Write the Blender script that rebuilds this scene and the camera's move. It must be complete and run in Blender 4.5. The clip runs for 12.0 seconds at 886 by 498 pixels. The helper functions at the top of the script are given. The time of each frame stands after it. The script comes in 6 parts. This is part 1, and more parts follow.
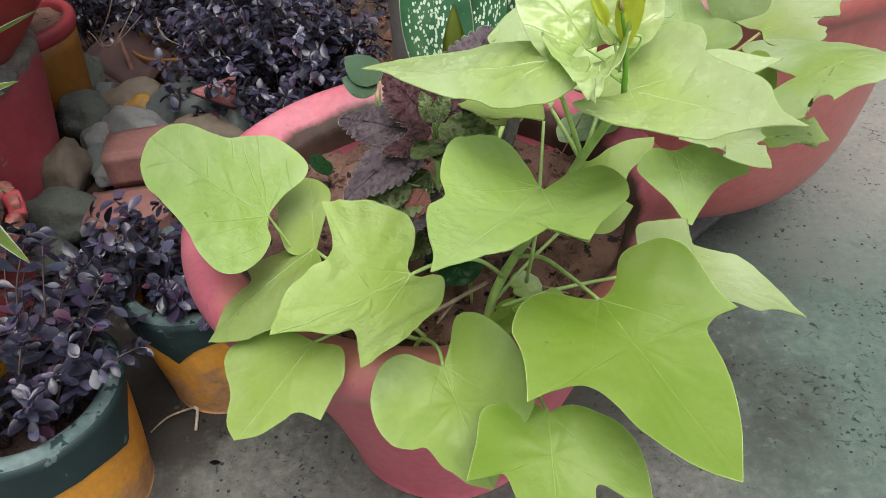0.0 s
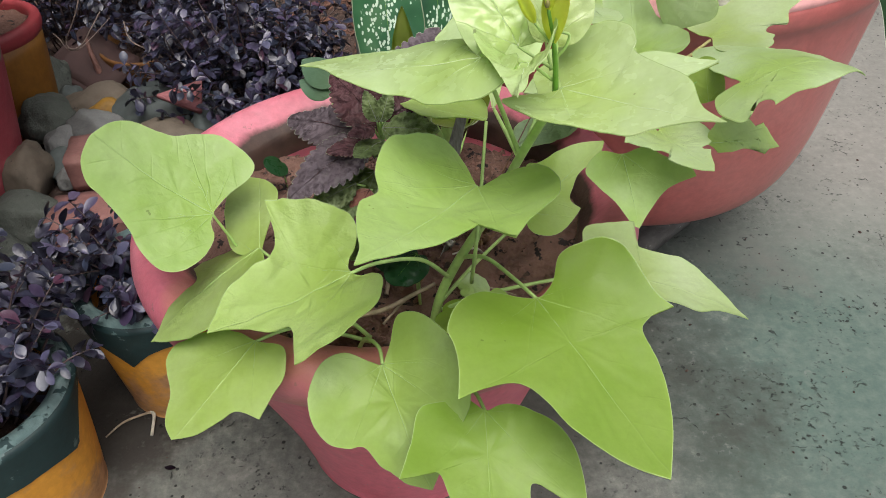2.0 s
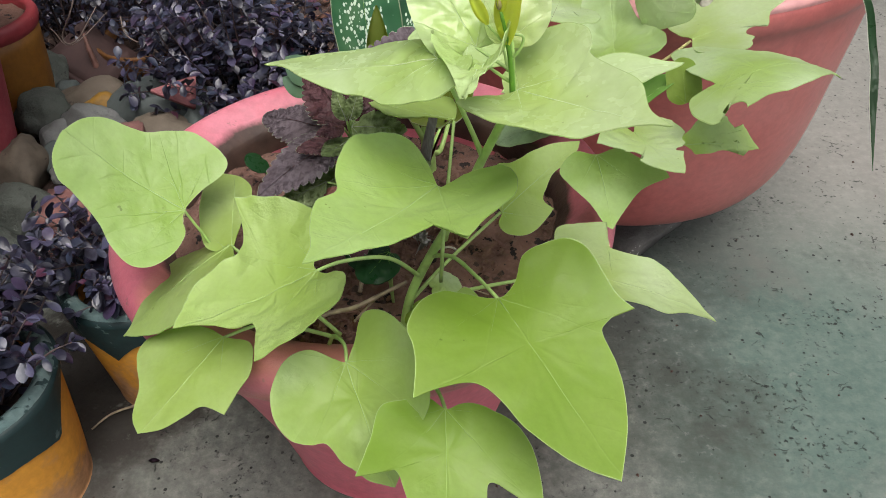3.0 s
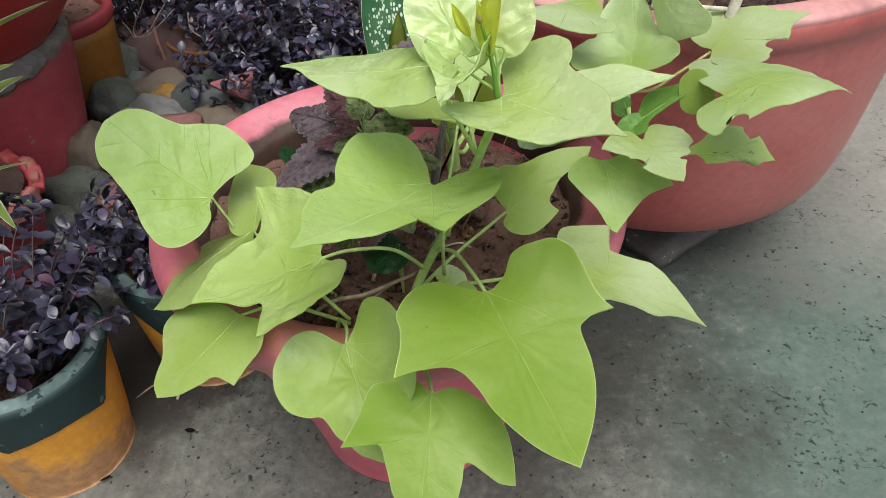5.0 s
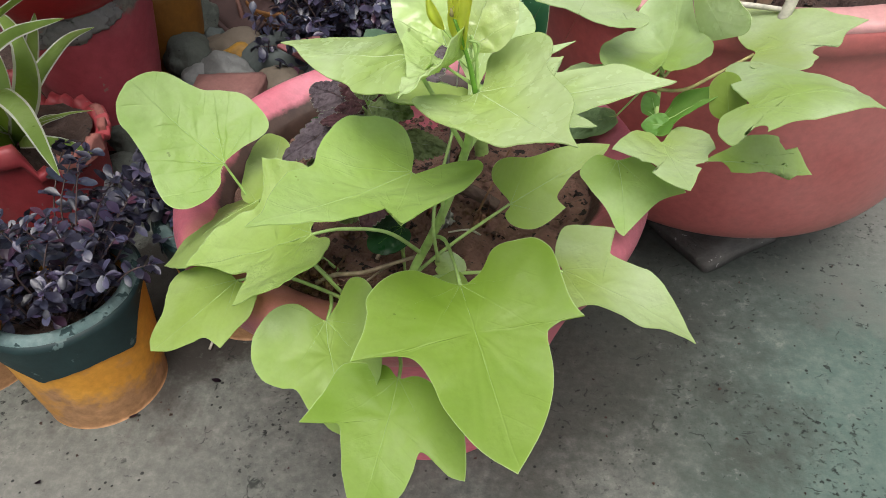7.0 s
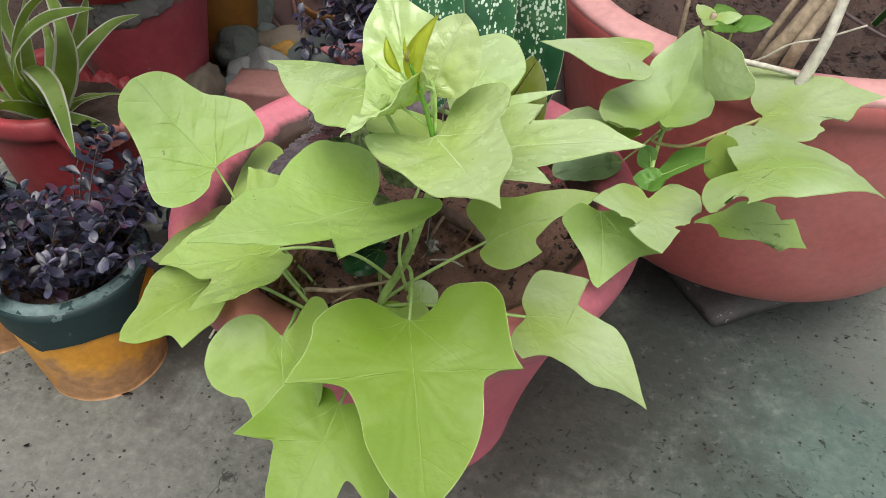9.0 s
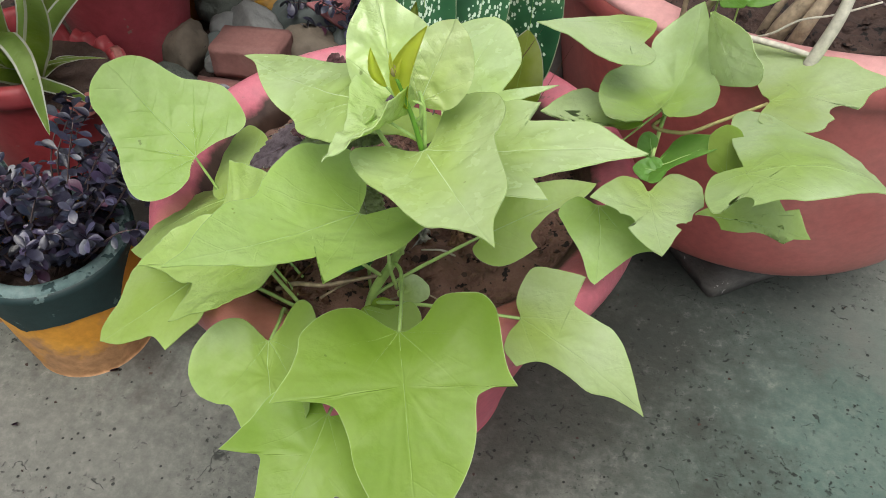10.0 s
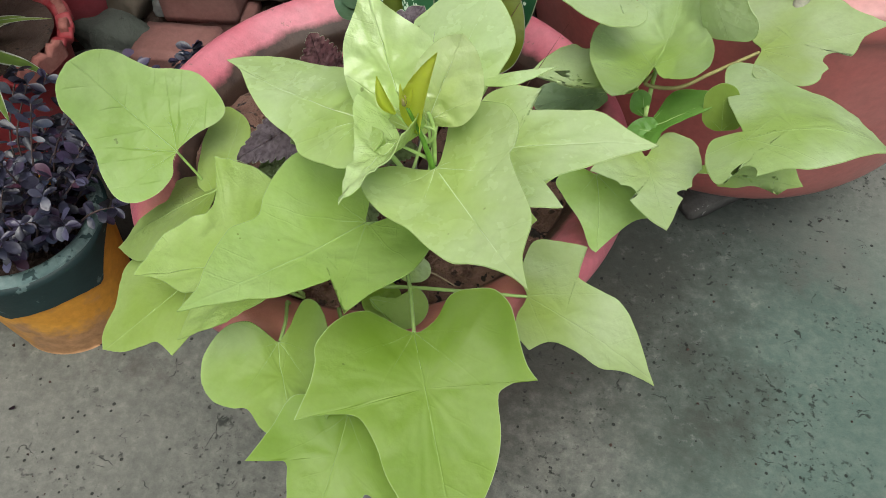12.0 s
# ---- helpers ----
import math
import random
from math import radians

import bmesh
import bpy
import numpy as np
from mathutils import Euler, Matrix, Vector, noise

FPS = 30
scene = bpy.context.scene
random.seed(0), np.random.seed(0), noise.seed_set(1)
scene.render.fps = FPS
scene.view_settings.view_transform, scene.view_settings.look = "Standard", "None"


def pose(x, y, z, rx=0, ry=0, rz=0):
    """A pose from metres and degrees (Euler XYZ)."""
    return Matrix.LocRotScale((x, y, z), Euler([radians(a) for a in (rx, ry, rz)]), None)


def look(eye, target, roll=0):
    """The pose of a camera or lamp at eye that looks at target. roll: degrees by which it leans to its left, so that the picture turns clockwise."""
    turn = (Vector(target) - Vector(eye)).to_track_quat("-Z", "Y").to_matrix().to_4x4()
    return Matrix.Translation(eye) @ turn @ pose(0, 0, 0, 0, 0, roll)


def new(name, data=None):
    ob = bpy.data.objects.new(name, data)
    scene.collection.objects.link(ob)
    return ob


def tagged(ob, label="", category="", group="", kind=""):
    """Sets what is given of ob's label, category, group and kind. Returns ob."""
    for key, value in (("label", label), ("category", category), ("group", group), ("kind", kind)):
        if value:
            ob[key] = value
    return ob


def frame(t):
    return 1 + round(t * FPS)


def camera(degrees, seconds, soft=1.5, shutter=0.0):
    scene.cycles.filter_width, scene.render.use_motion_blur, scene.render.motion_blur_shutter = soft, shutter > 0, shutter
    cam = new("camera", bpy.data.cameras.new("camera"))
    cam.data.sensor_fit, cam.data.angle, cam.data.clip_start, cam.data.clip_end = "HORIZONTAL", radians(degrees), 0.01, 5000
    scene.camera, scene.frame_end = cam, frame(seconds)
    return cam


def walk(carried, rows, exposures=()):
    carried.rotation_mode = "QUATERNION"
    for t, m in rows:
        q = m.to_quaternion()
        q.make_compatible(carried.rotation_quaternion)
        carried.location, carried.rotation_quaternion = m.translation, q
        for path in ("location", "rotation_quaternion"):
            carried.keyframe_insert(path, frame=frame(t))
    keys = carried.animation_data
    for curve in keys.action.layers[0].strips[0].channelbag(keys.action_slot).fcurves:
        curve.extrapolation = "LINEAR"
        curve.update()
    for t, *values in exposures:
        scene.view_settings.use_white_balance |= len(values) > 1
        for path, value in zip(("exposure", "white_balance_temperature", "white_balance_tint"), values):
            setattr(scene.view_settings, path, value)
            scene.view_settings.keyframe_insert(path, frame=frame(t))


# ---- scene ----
cam = camera(59.4, 12.0, soft=0.4)
EXPOSURE = 0.76
METRES, EYE, TILT, LEAN, TURN = 0.46, 0.838, -41.0, 3.0, 0.0
ROWS = [
    (0.0, 0.0, 0.0, 0.0, 0.0, 0.0, -0.0),
    (0.5, 0.0047, 0.0091, -0.0162, -0.26, -0.21, -0.11),
    (1.0, 0.0284, 0.0012, -0.023, -0.63, 0.73, -0.48),
    (1.5, 0.0492, 0.0023, -0.0225, -1.2, 0.8, -0.37),
    (2.0, 0.0689, 0.0002, -0.0207, -1.16, 0.9, -0.38),
    (2.5, 0.1025, 0.0016, -0.0174, -0.99, 0.53, -0.64),
    (4.5, 0.2316, -0.0683, -0.0165, 2.93, 1.05, -3.08),
    (5.0, 0.2584, -0.0834, -0.0172, 4.54, 0.26, -3.83),
    (5.5, 0.3108, -0.0855, 0.0076, 6.63, -1.04, -4.23),
    (6.0, 0.356, -0.0858, 0.0254, 7.99, -1.43, -5.57),
    (6.5, 0.3901, -0.0616, 0.0277, 9.6, -2.7, -7.04),
    (8.5, 0.5556, -0.0395, 0.0633, 15.71, -2.52, -16.11),
    (9.0, 0.57, -0.0218, 0.121, 16.05, -3.49, -16.25),
    (9.5, 0.557, 0.0134, 0.1759, 15.93, -6.02, -16.12),
    (10.0, 0.5266, 0.0369, 0.2245, 15.55, -8.08, -16.1),
    (10.5, 0.5115, 0.0566, 0.2613, 14.24, -10.73, -14.84),
    (11.0, 0.4883, 0.052, 0.3035, 13.5, -12.38, -13.45),
    (11.5, 0.453, 0.0509, 0.3361, 12.49, -13.56, -12.59),
    (12.0, 0.4118, 0.0564, 0.3539, 11.76, -14.94, -12.35),
]
walk(cam, [(t, pose(0, 0, EYE, TILT, LEAN, TURN) @ pose(METRES * x, METRES * y, METRES * z, 90 + pitch, roll, yaw)) for t, x, y, z, yaw, pitch, roll in ROWS], [(0.0, EXPOSURE, 6500, 12), (8.5, EXPOSURE, 6500, 11), (12.0, EXPOSURE - 0.22, 6500, 6)])

# ---------- sky and light ----------
world = bpy.data.worlds.new("world")
scene.world = world
world.use_nodes = True
wn = world.node_tree
sky = wn.nodes.new("ShaderNodeTexSky")
sky.sky_type = "NISHITA"
sky.sun_disc = False
SUN_EL, SUN_AZ = 70.0, 160.0
sky.sun_elevation, sky.sun_rotation = radians(SUN_EL), radians(SUN_AZ)
sky.dust_density = 4.0
wn.nodes["Background"].inputs["Strength"].default_value = 0.112
cloud = wn.nodes.new("ShaderNodeHueSaturation")
cloud.inputs["Saturation"].default_value = 0.3
wn.links.new(sky.outputs[0], cloud.inputs["Color"])
wn.links.new(cloud.outputs[0], wn.nodes["Background"].inputs["Color"])
sun_data = bpy.data.lights.new("sun", "SUN")
sun_data.energy, sun_data.angle, sun_data.color = 1.62, radians(45), (1.0, 0.96, 0.9)
sun = new("sun", sun_data)
sun.matrix_basis = look((0, 0, 0), (-math.sin(radians(SUN_AZ)) * math.cos(radians(SUN_EL)), -math.cos(radians(SUN_AZ)) * math.cos(radians(SUN_EL)), -math.sin(radians(SUN_EL))))


# ---------- materials ----------
def node_mat(name, rough=0.6):
    m = bpy.data.materials.new(name)
    m.use_nodes = True
    nt = m.node_tree
    b = nt.nodes["Principled BSDF"]
    b.inputs["Roughness"].default_value = rough
    return m, nt, b


def nd(nt, kind, **values):
    n = nt.nodes.new(kind)
    for key, value in values.items():
        n.inputs[key.replace("_", " ")].default_value = value
    return n


def ramp(nt, fac, stops):
    r = nt.nodes.new("ShaderNodeValToRGB")
    el = r.color_ramp.elements
    el[0].position, el[0].color = stops[0][0], (*stops[0][1], 1)
    el[1].position, el[1].color = stops[-1][0], (*stops[-1][1], 1)
    for p, c in stops[1:-1]:
        e = el.new(p)
        e.color = (*c, 1)
    nt.links.new(fac, r.inputs[0])
    return r.outputs[0]


def mix(nt, fac, a, b, kind="MIX"):
    n = nt.nodes.new("ShaderNodeMix")
    n.data_type, n.blend_type = "RGBA", kind
    for sock, value in ((n.inputs["Factor"], fac), (n.inputs["A"], a), (n.inputs["B"], b)):
        if isinstance(value, (int, float)):
            sock.default_value = value
        elif isinstance(value, tuple):
            sock.default_value = (*value, 1)
        else:
            nt.links.new(value, sock)
    return n.outputs["Result"]


def coords(nt):
    return nt.nodes.new("ShaderNodeTexCoord").outputs["Object"]


def noise_tex(nt, vec, scale, detail=4, rough=0.55):
    n = nd(nt, "ShaderNodeTexNoise", Scale=scale, Detail=detail, Roughness=rough)
    nt.links.new(vec, n.inputs["Vector"])
    return n.outputs["Fac"]


def bump(nt, bsdf, height, strength, distance):
    b = nd(nt, "ShaderNodeBump", Strength=strength, Distance=distance)
    nt.links.new(height, b.inputs["Height"])
    nt.links.new(b.outputs[0], bsdf.inputs["Normal"])
    return b


def surface(name, dark, mid, light, scale=6, fine=60, rough=0.7, relief=0.3, depth=0.002, speck=None, speck_at=0.68, speck_scale=40):
    """A two-scale mottled surface: patches, grain and, if wanted, specks with a shape of their own."""
    m, nt, b = node_mat(name, rough)
    vec = coords(nt)
    big, small = noise_tex(nt, vec, scale, 5), noise_tex(nt, vec, fine, 6, 0.65)
    col = ramp(nt, big, [(0.3, dark), (0.5, mid), (0.7, light)])
    col = mix(nt, 0.5, col, ramp(nt, small, [(0.3, tuple(c * 0.72 for c in mid)), (0.7, tuple(min(1, c * 1.25) for c in mid))]))
    if speck:
        sp = noise_tex(nt, vec, speck_scale, 3, 0.6)
        col = mix(nt, ramp(nt, sp, [(speck_at, (0, 0, 0)), (speck_at + 0.03, (1, 1, 1))]), col, speck)
    nt.links.new(col, b.inputs["Base Color"])
    bump(nt, b, small, relief, depth)
    return m


def math_node(nt, op, a, b=None):
    n = nt.nodes.new("ShaderNodeMath")
    n.operation = op
    for sock, value in zip(n.inputs, (a, b)):
        if isinstance(value, (int, float)):
            sock.default_value = value
        elif value is not None:
            nt.links.new(value, sock)
    return n.outputs[0]


def leaf_mat(name, dark, mid, light, under, sheen=0.42, shine=0.42, ribs=5.5, relief=0.35, vein_ink=0.06, deep=0.5, through_light=0.47, sunk=0.3, crumple=95.0, net=0.0):
    """A thin leaf: colour deepest round the stalk, veins sunk into the blade, puckered in patches; part of the light passes through it."""
    m, nt, b = node_mat(name, sheen)
    vec = coords(nt)
    uv = nt.nodes.new("ShaderNodeUVMap").outputs[0]
    own = nt.nodes.new("ShaderNodeObjectInfo").outputs["Random"]
    big, small = noise_tex(nt, vec, 16, 3), noise_tex(nt, vec, 240, 4, 0.6)
    col = ramp(nt, big, [(0.3, dark), (0.5, mid), (0.7, light)])
    col = mix(nt, 0.12, col, ramp(nt, small, [(0.35, tuple(c * 0.6 for c in mid)), (0.65, tuple(min(1, c * 1.5) for c in mid))]))
    wob = nd(nt, "ShaderNodeTexNoise", Scale=4.0, Detail=2)
    nt.links.new(uv, wob.inputs["Vector"])
    shift = nt.nodes.new("ShaderNodeVectorMath")
    shift.operation = "MULTIPLY_ADD"
    shift.inputs[1].default_value, shift.inputs[2].default_value = (0.05, 0.05, 0), (-0.025, -0.025, 0)
    nt.links.new(wob.outputs["Color"], shift.inputs[0])
    moved = nt.nodes.new("ShaderNodeVectorMath")
    moved.operation = "ADD"
    nt.links.new(uv, moved.inputs[0])
    nt.links.new(shift.outputs[0], moved.inputs[1])
    sep = nt.nodes.new("ShaderNodeSeparateXYZ")
    nt.links.new(moved.outputs[0], sep.inputs[0])
    across, along = math_node(nt, "ABSOLUTE", sep.outputs[0]), sep.outputs[1]
    reach = nt.nodes.new("ShaderNodeVectorMath")
    reach.operation = "LENGTH"
    nt.links.new(moved.outputs[0], reach.inputs[0])
    reach = reach.outputs["Value"]
    # colour is deepest where the veins meet
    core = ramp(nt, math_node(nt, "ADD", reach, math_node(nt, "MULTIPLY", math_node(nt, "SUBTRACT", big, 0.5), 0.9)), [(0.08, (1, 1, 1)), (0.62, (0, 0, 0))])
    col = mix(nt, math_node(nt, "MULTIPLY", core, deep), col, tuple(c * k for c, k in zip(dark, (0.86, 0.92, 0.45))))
    # the main veins fan out from the stalk, the side veins leave the midrib in pairs
    main = math_node(nt, "MULTIPLY", across, 1.3)
    for angle in (41, 80, 120):
        a = radians(angle)
        off = math_node(nt, "ABSOLUTE", math_node(nt, "SUBTRACT", math_node(nt, "MULTIPLY", across, math.cos(a)), math_node(nt, "MULTIPLY", along, math.sin(a))))
        ahead = math_node(nt, "ADD", math_node(nt, "MULTIPLY", across, math.sin(a)), math_node(nt, "MULTIPLY", along, math.cos(a)))
        off = math_node(nt, "ADD", off, math_node(nt, "MAXIMUM", math_node(nt, "MULTIPLY", math_node(nt, "SUBTRACT", 0.0, ahead), 4.0), math_node(nt, "MULTIPLY", ahead, 0.012)))
        main = math_node(nt, "MINIMUM", main, math_node(nt, "ADD", off, 0.0 if angle < 60 else 0.0035))
    groove = ramp(nt, main, [(0.0, (1, 1, 1)), (0.010, (0, 0, 0))])
    thread = ramp(nt, main, [(0.0, (1, 1, 1)), (0.006, (0, 0, 0))])
    slant = math_node(nt, "MULTIPLY", math_node(nt, "SUBTRACT", along, math_node(nt, "MULTIPLY", across, 0.75)), ribs)
    rib = math_node(nt, "PINGPONG", slant, 0.5)
    patch = ramp(nt, noise_tex(nt, vec, 30, 2), [(0.46, (0, 0, 0)), (0.62, (1, 1, 1))])
    side = math_node(nt, "MULTIPLY", ramp(nt, rib, [(0.0, (1, 1, 1)), (0.045, (0, 0, 0))]), patch)
    col = mix(nt, math_node(nt, "MULTIPLY", side, vein_ink), col, tuple(c * 0.62 for c in dark))
    col = mix(nt, math_node(nt, "MULTIPLY", thread, 0.25), col, tuple(min(1, c * 1.18 + 0.03) for c in light))
    dots = ramp(nt, noise_tex(nt, vec, 105, 2, 0.4), [(0.785, (0, 0, 0)), (0.80, (1, 1, 1))])
    col = mix(nt, math_node(nt, "MULTIPLY", dots, 0.8), col, tuple(c * 0.25 for c in dark))
    if net:
        web = ramp(nt, noise_tex(nt, vec, crumple, 3, 0.5), [(0.36, (1, 1, 1)), (0.54, (0, 0, 0))])
        col = mix(nt, math_node(nt, "MULTIPLY", web, net), col, tuple(c * 0.45 for c in dark))
    hsv = nd(nt, "ShaderNodeHueSaturation")
    nt.links.new(math_node(nt, "ADD", 0.488, math_node(nt, "MULTIPLY", own, 0.016)), hsv.inputs["Hue"])
    nt.links.new(math_node(nt, "ADD", 0.94, math_node(nt, "MULTIPLY", own, 0.1)), hsv.inputs["Value"])
    nt.links.new(col, hsv.inputs["Color"])
    nt.links.new(hsv.outputs[0], b.inputs["Base Color"])
    b.inputs["Specular IOR Level"].default_value = shine
    nt.links.new(ramp(nt, noise_tex(nt, vec, 60, 3), [(0.3, (sheen * 0.85,) * 3), (0.7, (sheen * 1.15,) * 3)]), b.inputs["Roughness"])
    folds = noise_tex(nt, vec, crumple, 3, 0.5)
    pucker = math_node(nt, "MULTIPLY", folds, math_node(nt, "ADD", 0.35, math_node(nt, "MULTIPLY", patch, 1.1)))
    height = math_node(nt, "SUBTRACT", math_node(nt, "ADD", math_node(nt, "MULTIPLY", rib, 0.16), pucker), math_node(nt, "ADD", math_node(nt, "MULTIPLY", groove, sunk), math_node(nt, "MULTIPLY", side, 0.5 * sunk)))
    bump(nt, b, height, relief, 0.0035)
    tr = nd(nt, "ShaderNodeBsdfTranslucent")
    tr.inputs["Color"].default_value = (*under, 1)
    ms = nd(nt, "ShaderNodeMixShader", Fac=through_light)
    nt.links.new(b.outputs[0], ms.inputs[1])
    nt.links.new(tr.outputs[0], ms.inputs[2])
    nt.links.new(ms.outputs[0], nt.nodes["Material Output"].inputs["Surface"])
    return m


def shrub_leaf_mat():
    """Small dusky leaves, each of its own tone: slate blue, plum or near black, with a waxy bloom."""
    m, nt, b = node_mat("purple_leaf", 0.36)
    each = nt.nodes.new("ShaderNodeNewGeometry").outputs["Random Per Island"]
    tone = ramp(nt, each, [(0.0, (0.005, 0.005, 0.010)), (0.3, (0.015, 0.014, 0.030)), (0.55, (0.022, 0.030, 0.054)), (0.75, (0.042, 0.028, 0.064)), (0.92, (0.060, 0.062, 0.112)), (1.0, (0.06, 0.015, 0.032))])
    vec = coords(nt)
    bloom = ramp(nt, noise_tex(nt, vec, 90, 3), [(0.5, (0, 0, 0)), (0.75, (0.4, 0.4, 0.4))])
    nt.links.new(mix(nt, bloom, tone, (0.12, 0.125, 0.165)), b.inputs["Base Color"])
    b.inputs["Specular IOR Level"].default_value = 0.6
    bump(nt, b, noise_tex(nt, vec, 300, 3), 0.3, 0.001)
    return m


def plain(name, colour, rough=0.6, vary=0.25, scale=80):
    m, nt, b = node_mat(name, rough)
    n = noise_tex(nt, coords(nt), scale, 4)
    col = ramp(nt, n, [(0.3, tuple(c * (1 - vary) for c in colour)), (0.7, tuple(min(1, c * (1 + vary)) for c in colour))])
    nt.links.new(col, b.inputs["Base Color"])
    bump(nt, b, n, 0.2, 0.001)
    return m


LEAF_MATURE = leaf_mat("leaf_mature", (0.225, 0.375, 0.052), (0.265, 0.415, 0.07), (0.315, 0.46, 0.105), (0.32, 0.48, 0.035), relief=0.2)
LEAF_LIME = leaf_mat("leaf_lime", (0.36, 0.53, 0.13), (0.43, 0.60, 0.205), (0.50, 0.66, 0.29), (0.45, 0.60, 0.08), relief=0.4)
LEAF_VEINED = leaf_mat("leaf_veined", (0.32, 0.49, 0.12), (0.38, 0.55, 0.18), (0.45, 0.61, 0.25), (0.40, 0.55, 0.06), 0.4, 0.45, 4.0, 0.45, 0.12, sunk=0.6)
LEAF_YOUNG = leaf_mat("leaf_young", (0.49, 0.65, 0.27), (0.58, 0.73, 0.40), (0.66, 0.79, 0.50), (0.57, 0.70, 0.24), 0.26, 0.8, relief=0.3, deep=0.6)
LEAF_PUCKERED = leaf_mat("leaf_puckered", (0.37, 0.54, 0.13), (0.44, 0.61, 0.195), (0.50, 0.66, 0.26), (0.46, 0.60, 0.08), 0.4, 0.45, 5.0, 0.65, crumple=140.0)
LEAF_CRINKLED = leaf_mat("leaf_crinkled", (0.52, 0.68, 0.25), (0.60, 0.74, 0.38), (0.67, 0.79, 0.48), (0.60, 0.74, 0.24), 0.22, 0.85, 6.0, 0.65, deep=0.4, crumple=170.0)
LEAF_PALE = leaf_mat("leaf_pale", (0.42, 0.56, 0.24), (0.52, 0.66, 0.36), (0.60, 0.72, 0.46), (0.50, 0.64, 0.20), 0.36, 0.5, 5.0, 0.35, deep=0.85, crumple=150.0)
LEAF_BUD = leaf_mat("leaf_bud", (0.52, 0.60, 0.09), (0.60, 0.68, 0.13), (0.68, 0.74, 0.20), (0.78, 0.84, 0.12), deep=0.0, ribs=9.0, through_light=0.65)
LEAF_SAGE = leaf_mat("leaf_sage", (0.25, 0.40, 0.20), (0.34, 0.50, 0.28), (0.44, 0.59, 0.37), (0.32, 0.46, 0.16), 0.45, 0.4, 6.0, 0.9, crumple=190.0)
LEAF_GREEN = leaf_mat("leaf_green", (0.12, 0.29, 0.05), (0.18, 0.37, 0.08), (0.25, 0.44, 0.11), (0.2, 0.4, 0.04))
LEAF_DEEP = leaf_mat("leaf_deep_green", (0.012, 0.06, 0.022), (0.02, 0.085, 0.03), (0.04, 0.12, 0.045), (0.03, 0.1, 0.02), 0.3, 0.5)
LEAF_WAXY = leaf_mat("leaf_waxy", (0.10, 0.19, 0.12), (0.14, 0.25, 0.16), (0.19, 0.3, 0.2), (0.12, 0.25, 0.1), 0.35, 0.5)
LIP_WORN = surface("worn_green_lip", (0.03, 0.075, 0.075), (0.11, 0.17, 0.165), (0.27, 0.33, 0.315), 30, 110, 0.8, 0.8, 0.003, (0.012, 0.035, 0.036), 0.58, 38)
VEIN_MATURE = plain("vein_mature", (0.31, 0.46, 0.10), 0.5, 0.1)
VEIN = plain("vein", (0.42, 0.58, 0.19), 0.5, 0.1)
VEIN_YOUNG = plain("vein_young", (0.62, 0.75, 0.40), 0.5, 0.1)
MARGIN = plain("leaf_margin", (0.33, 0.46, 0.14), 0.55, 0.2)
RUST = surface("rust_red_leaf", (0.16, 0.05, 0.035), (0.27, 0.10, 0.075), (0.36, 0.17, 0.13), 40, 160, 0.7, 0.6, 0.002)
PETIOLE = plain("petiole", (0.33, 0.48, 0.15), 0.5)
STEM = plain("stem", (0.34, 0.51, 0.15), 0.45)
STEM_DARK = plain("stem_dark", (0.13, 0.31, 0.035), 0.45)
CONCRETE, nt, b = node_mat("concrete", 0.8)
vec = coords(nt)
patch, grain, cloud_tex = noise_tex(nt, vec, 2.2, 5), noise_tex(nt, vec, 70, 6, 0.7), noise_tex(nt, vec, 13, 7, 0.7)
tone = ramp(nt, patch, [(0.36, (0.07, 0.09, 0.078)), (0.5, (0.11, 0.128, 0.112)), (0.62, (0.19, 0.194, 0.174))])
tone = mix(nt, 0.5, tone, ramp(nt, cloud_tex, [(0.32, (0.035, 0.045, 0.04)), (0.5, (0.105, 0.118, 0.104)), (0.66, (0.24, 0.24, 0.215))]))
tone = mix(nt, 0.45, tone, ramp(nt, grain, [(0.3, (0.035, 0.042, 0.036)), (0.5, (0.125, 0.132, 0.116)), (0.7, (0.27, 0.262, 0.236))]))


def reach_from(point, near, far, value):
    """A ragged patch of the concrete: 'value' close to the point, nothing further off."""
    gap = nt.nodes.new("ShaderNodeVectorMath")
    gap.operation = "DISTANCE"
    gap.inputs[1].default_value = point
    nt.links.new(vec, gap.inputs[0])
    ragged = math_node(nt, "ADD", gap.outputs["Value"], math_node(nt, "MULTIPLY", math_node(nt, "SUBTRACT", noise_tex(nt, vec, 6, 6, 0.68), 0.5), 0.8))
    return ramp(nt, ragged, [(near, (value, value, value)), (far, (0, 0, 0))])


# shade between the left pots, with some dark dirt, put into the colour
pot_gap_shade = reach_from((-0.45, 0.735, 0), 0.15, 0.27, 0.95)
green = reach_from((0.58, 0.72, 0), 0.16, 0.48, 0.85)
# brownish ground beside the pink pot, its tone also carrying the pot's shadow
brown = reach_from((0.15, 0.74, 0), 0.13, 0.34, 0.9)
# dry is just a paler tone towards the far right corner
dry = reach_from((1.0, 1.4, 0), 0.3, 0.76, 0.7)
# darker tone round the foot of the bowl pot
bowl_foot_dark = reach_from((0.34, 0.95, 0), 0.10, 0.30, 0.75)
beige = reach_from((-0.35, 0.25, 0), 0.15, 0.55, 0.6)
tone = mix(nt, green, tone, mix(nt, 0.72, tone, (0.08, 0.139, 0.117)))
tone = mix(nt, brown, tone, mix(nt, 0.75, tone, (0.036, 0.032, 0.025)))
tone = mix(nt, pot_gap_shade, tone, (0.012, 0.010, 0.008))
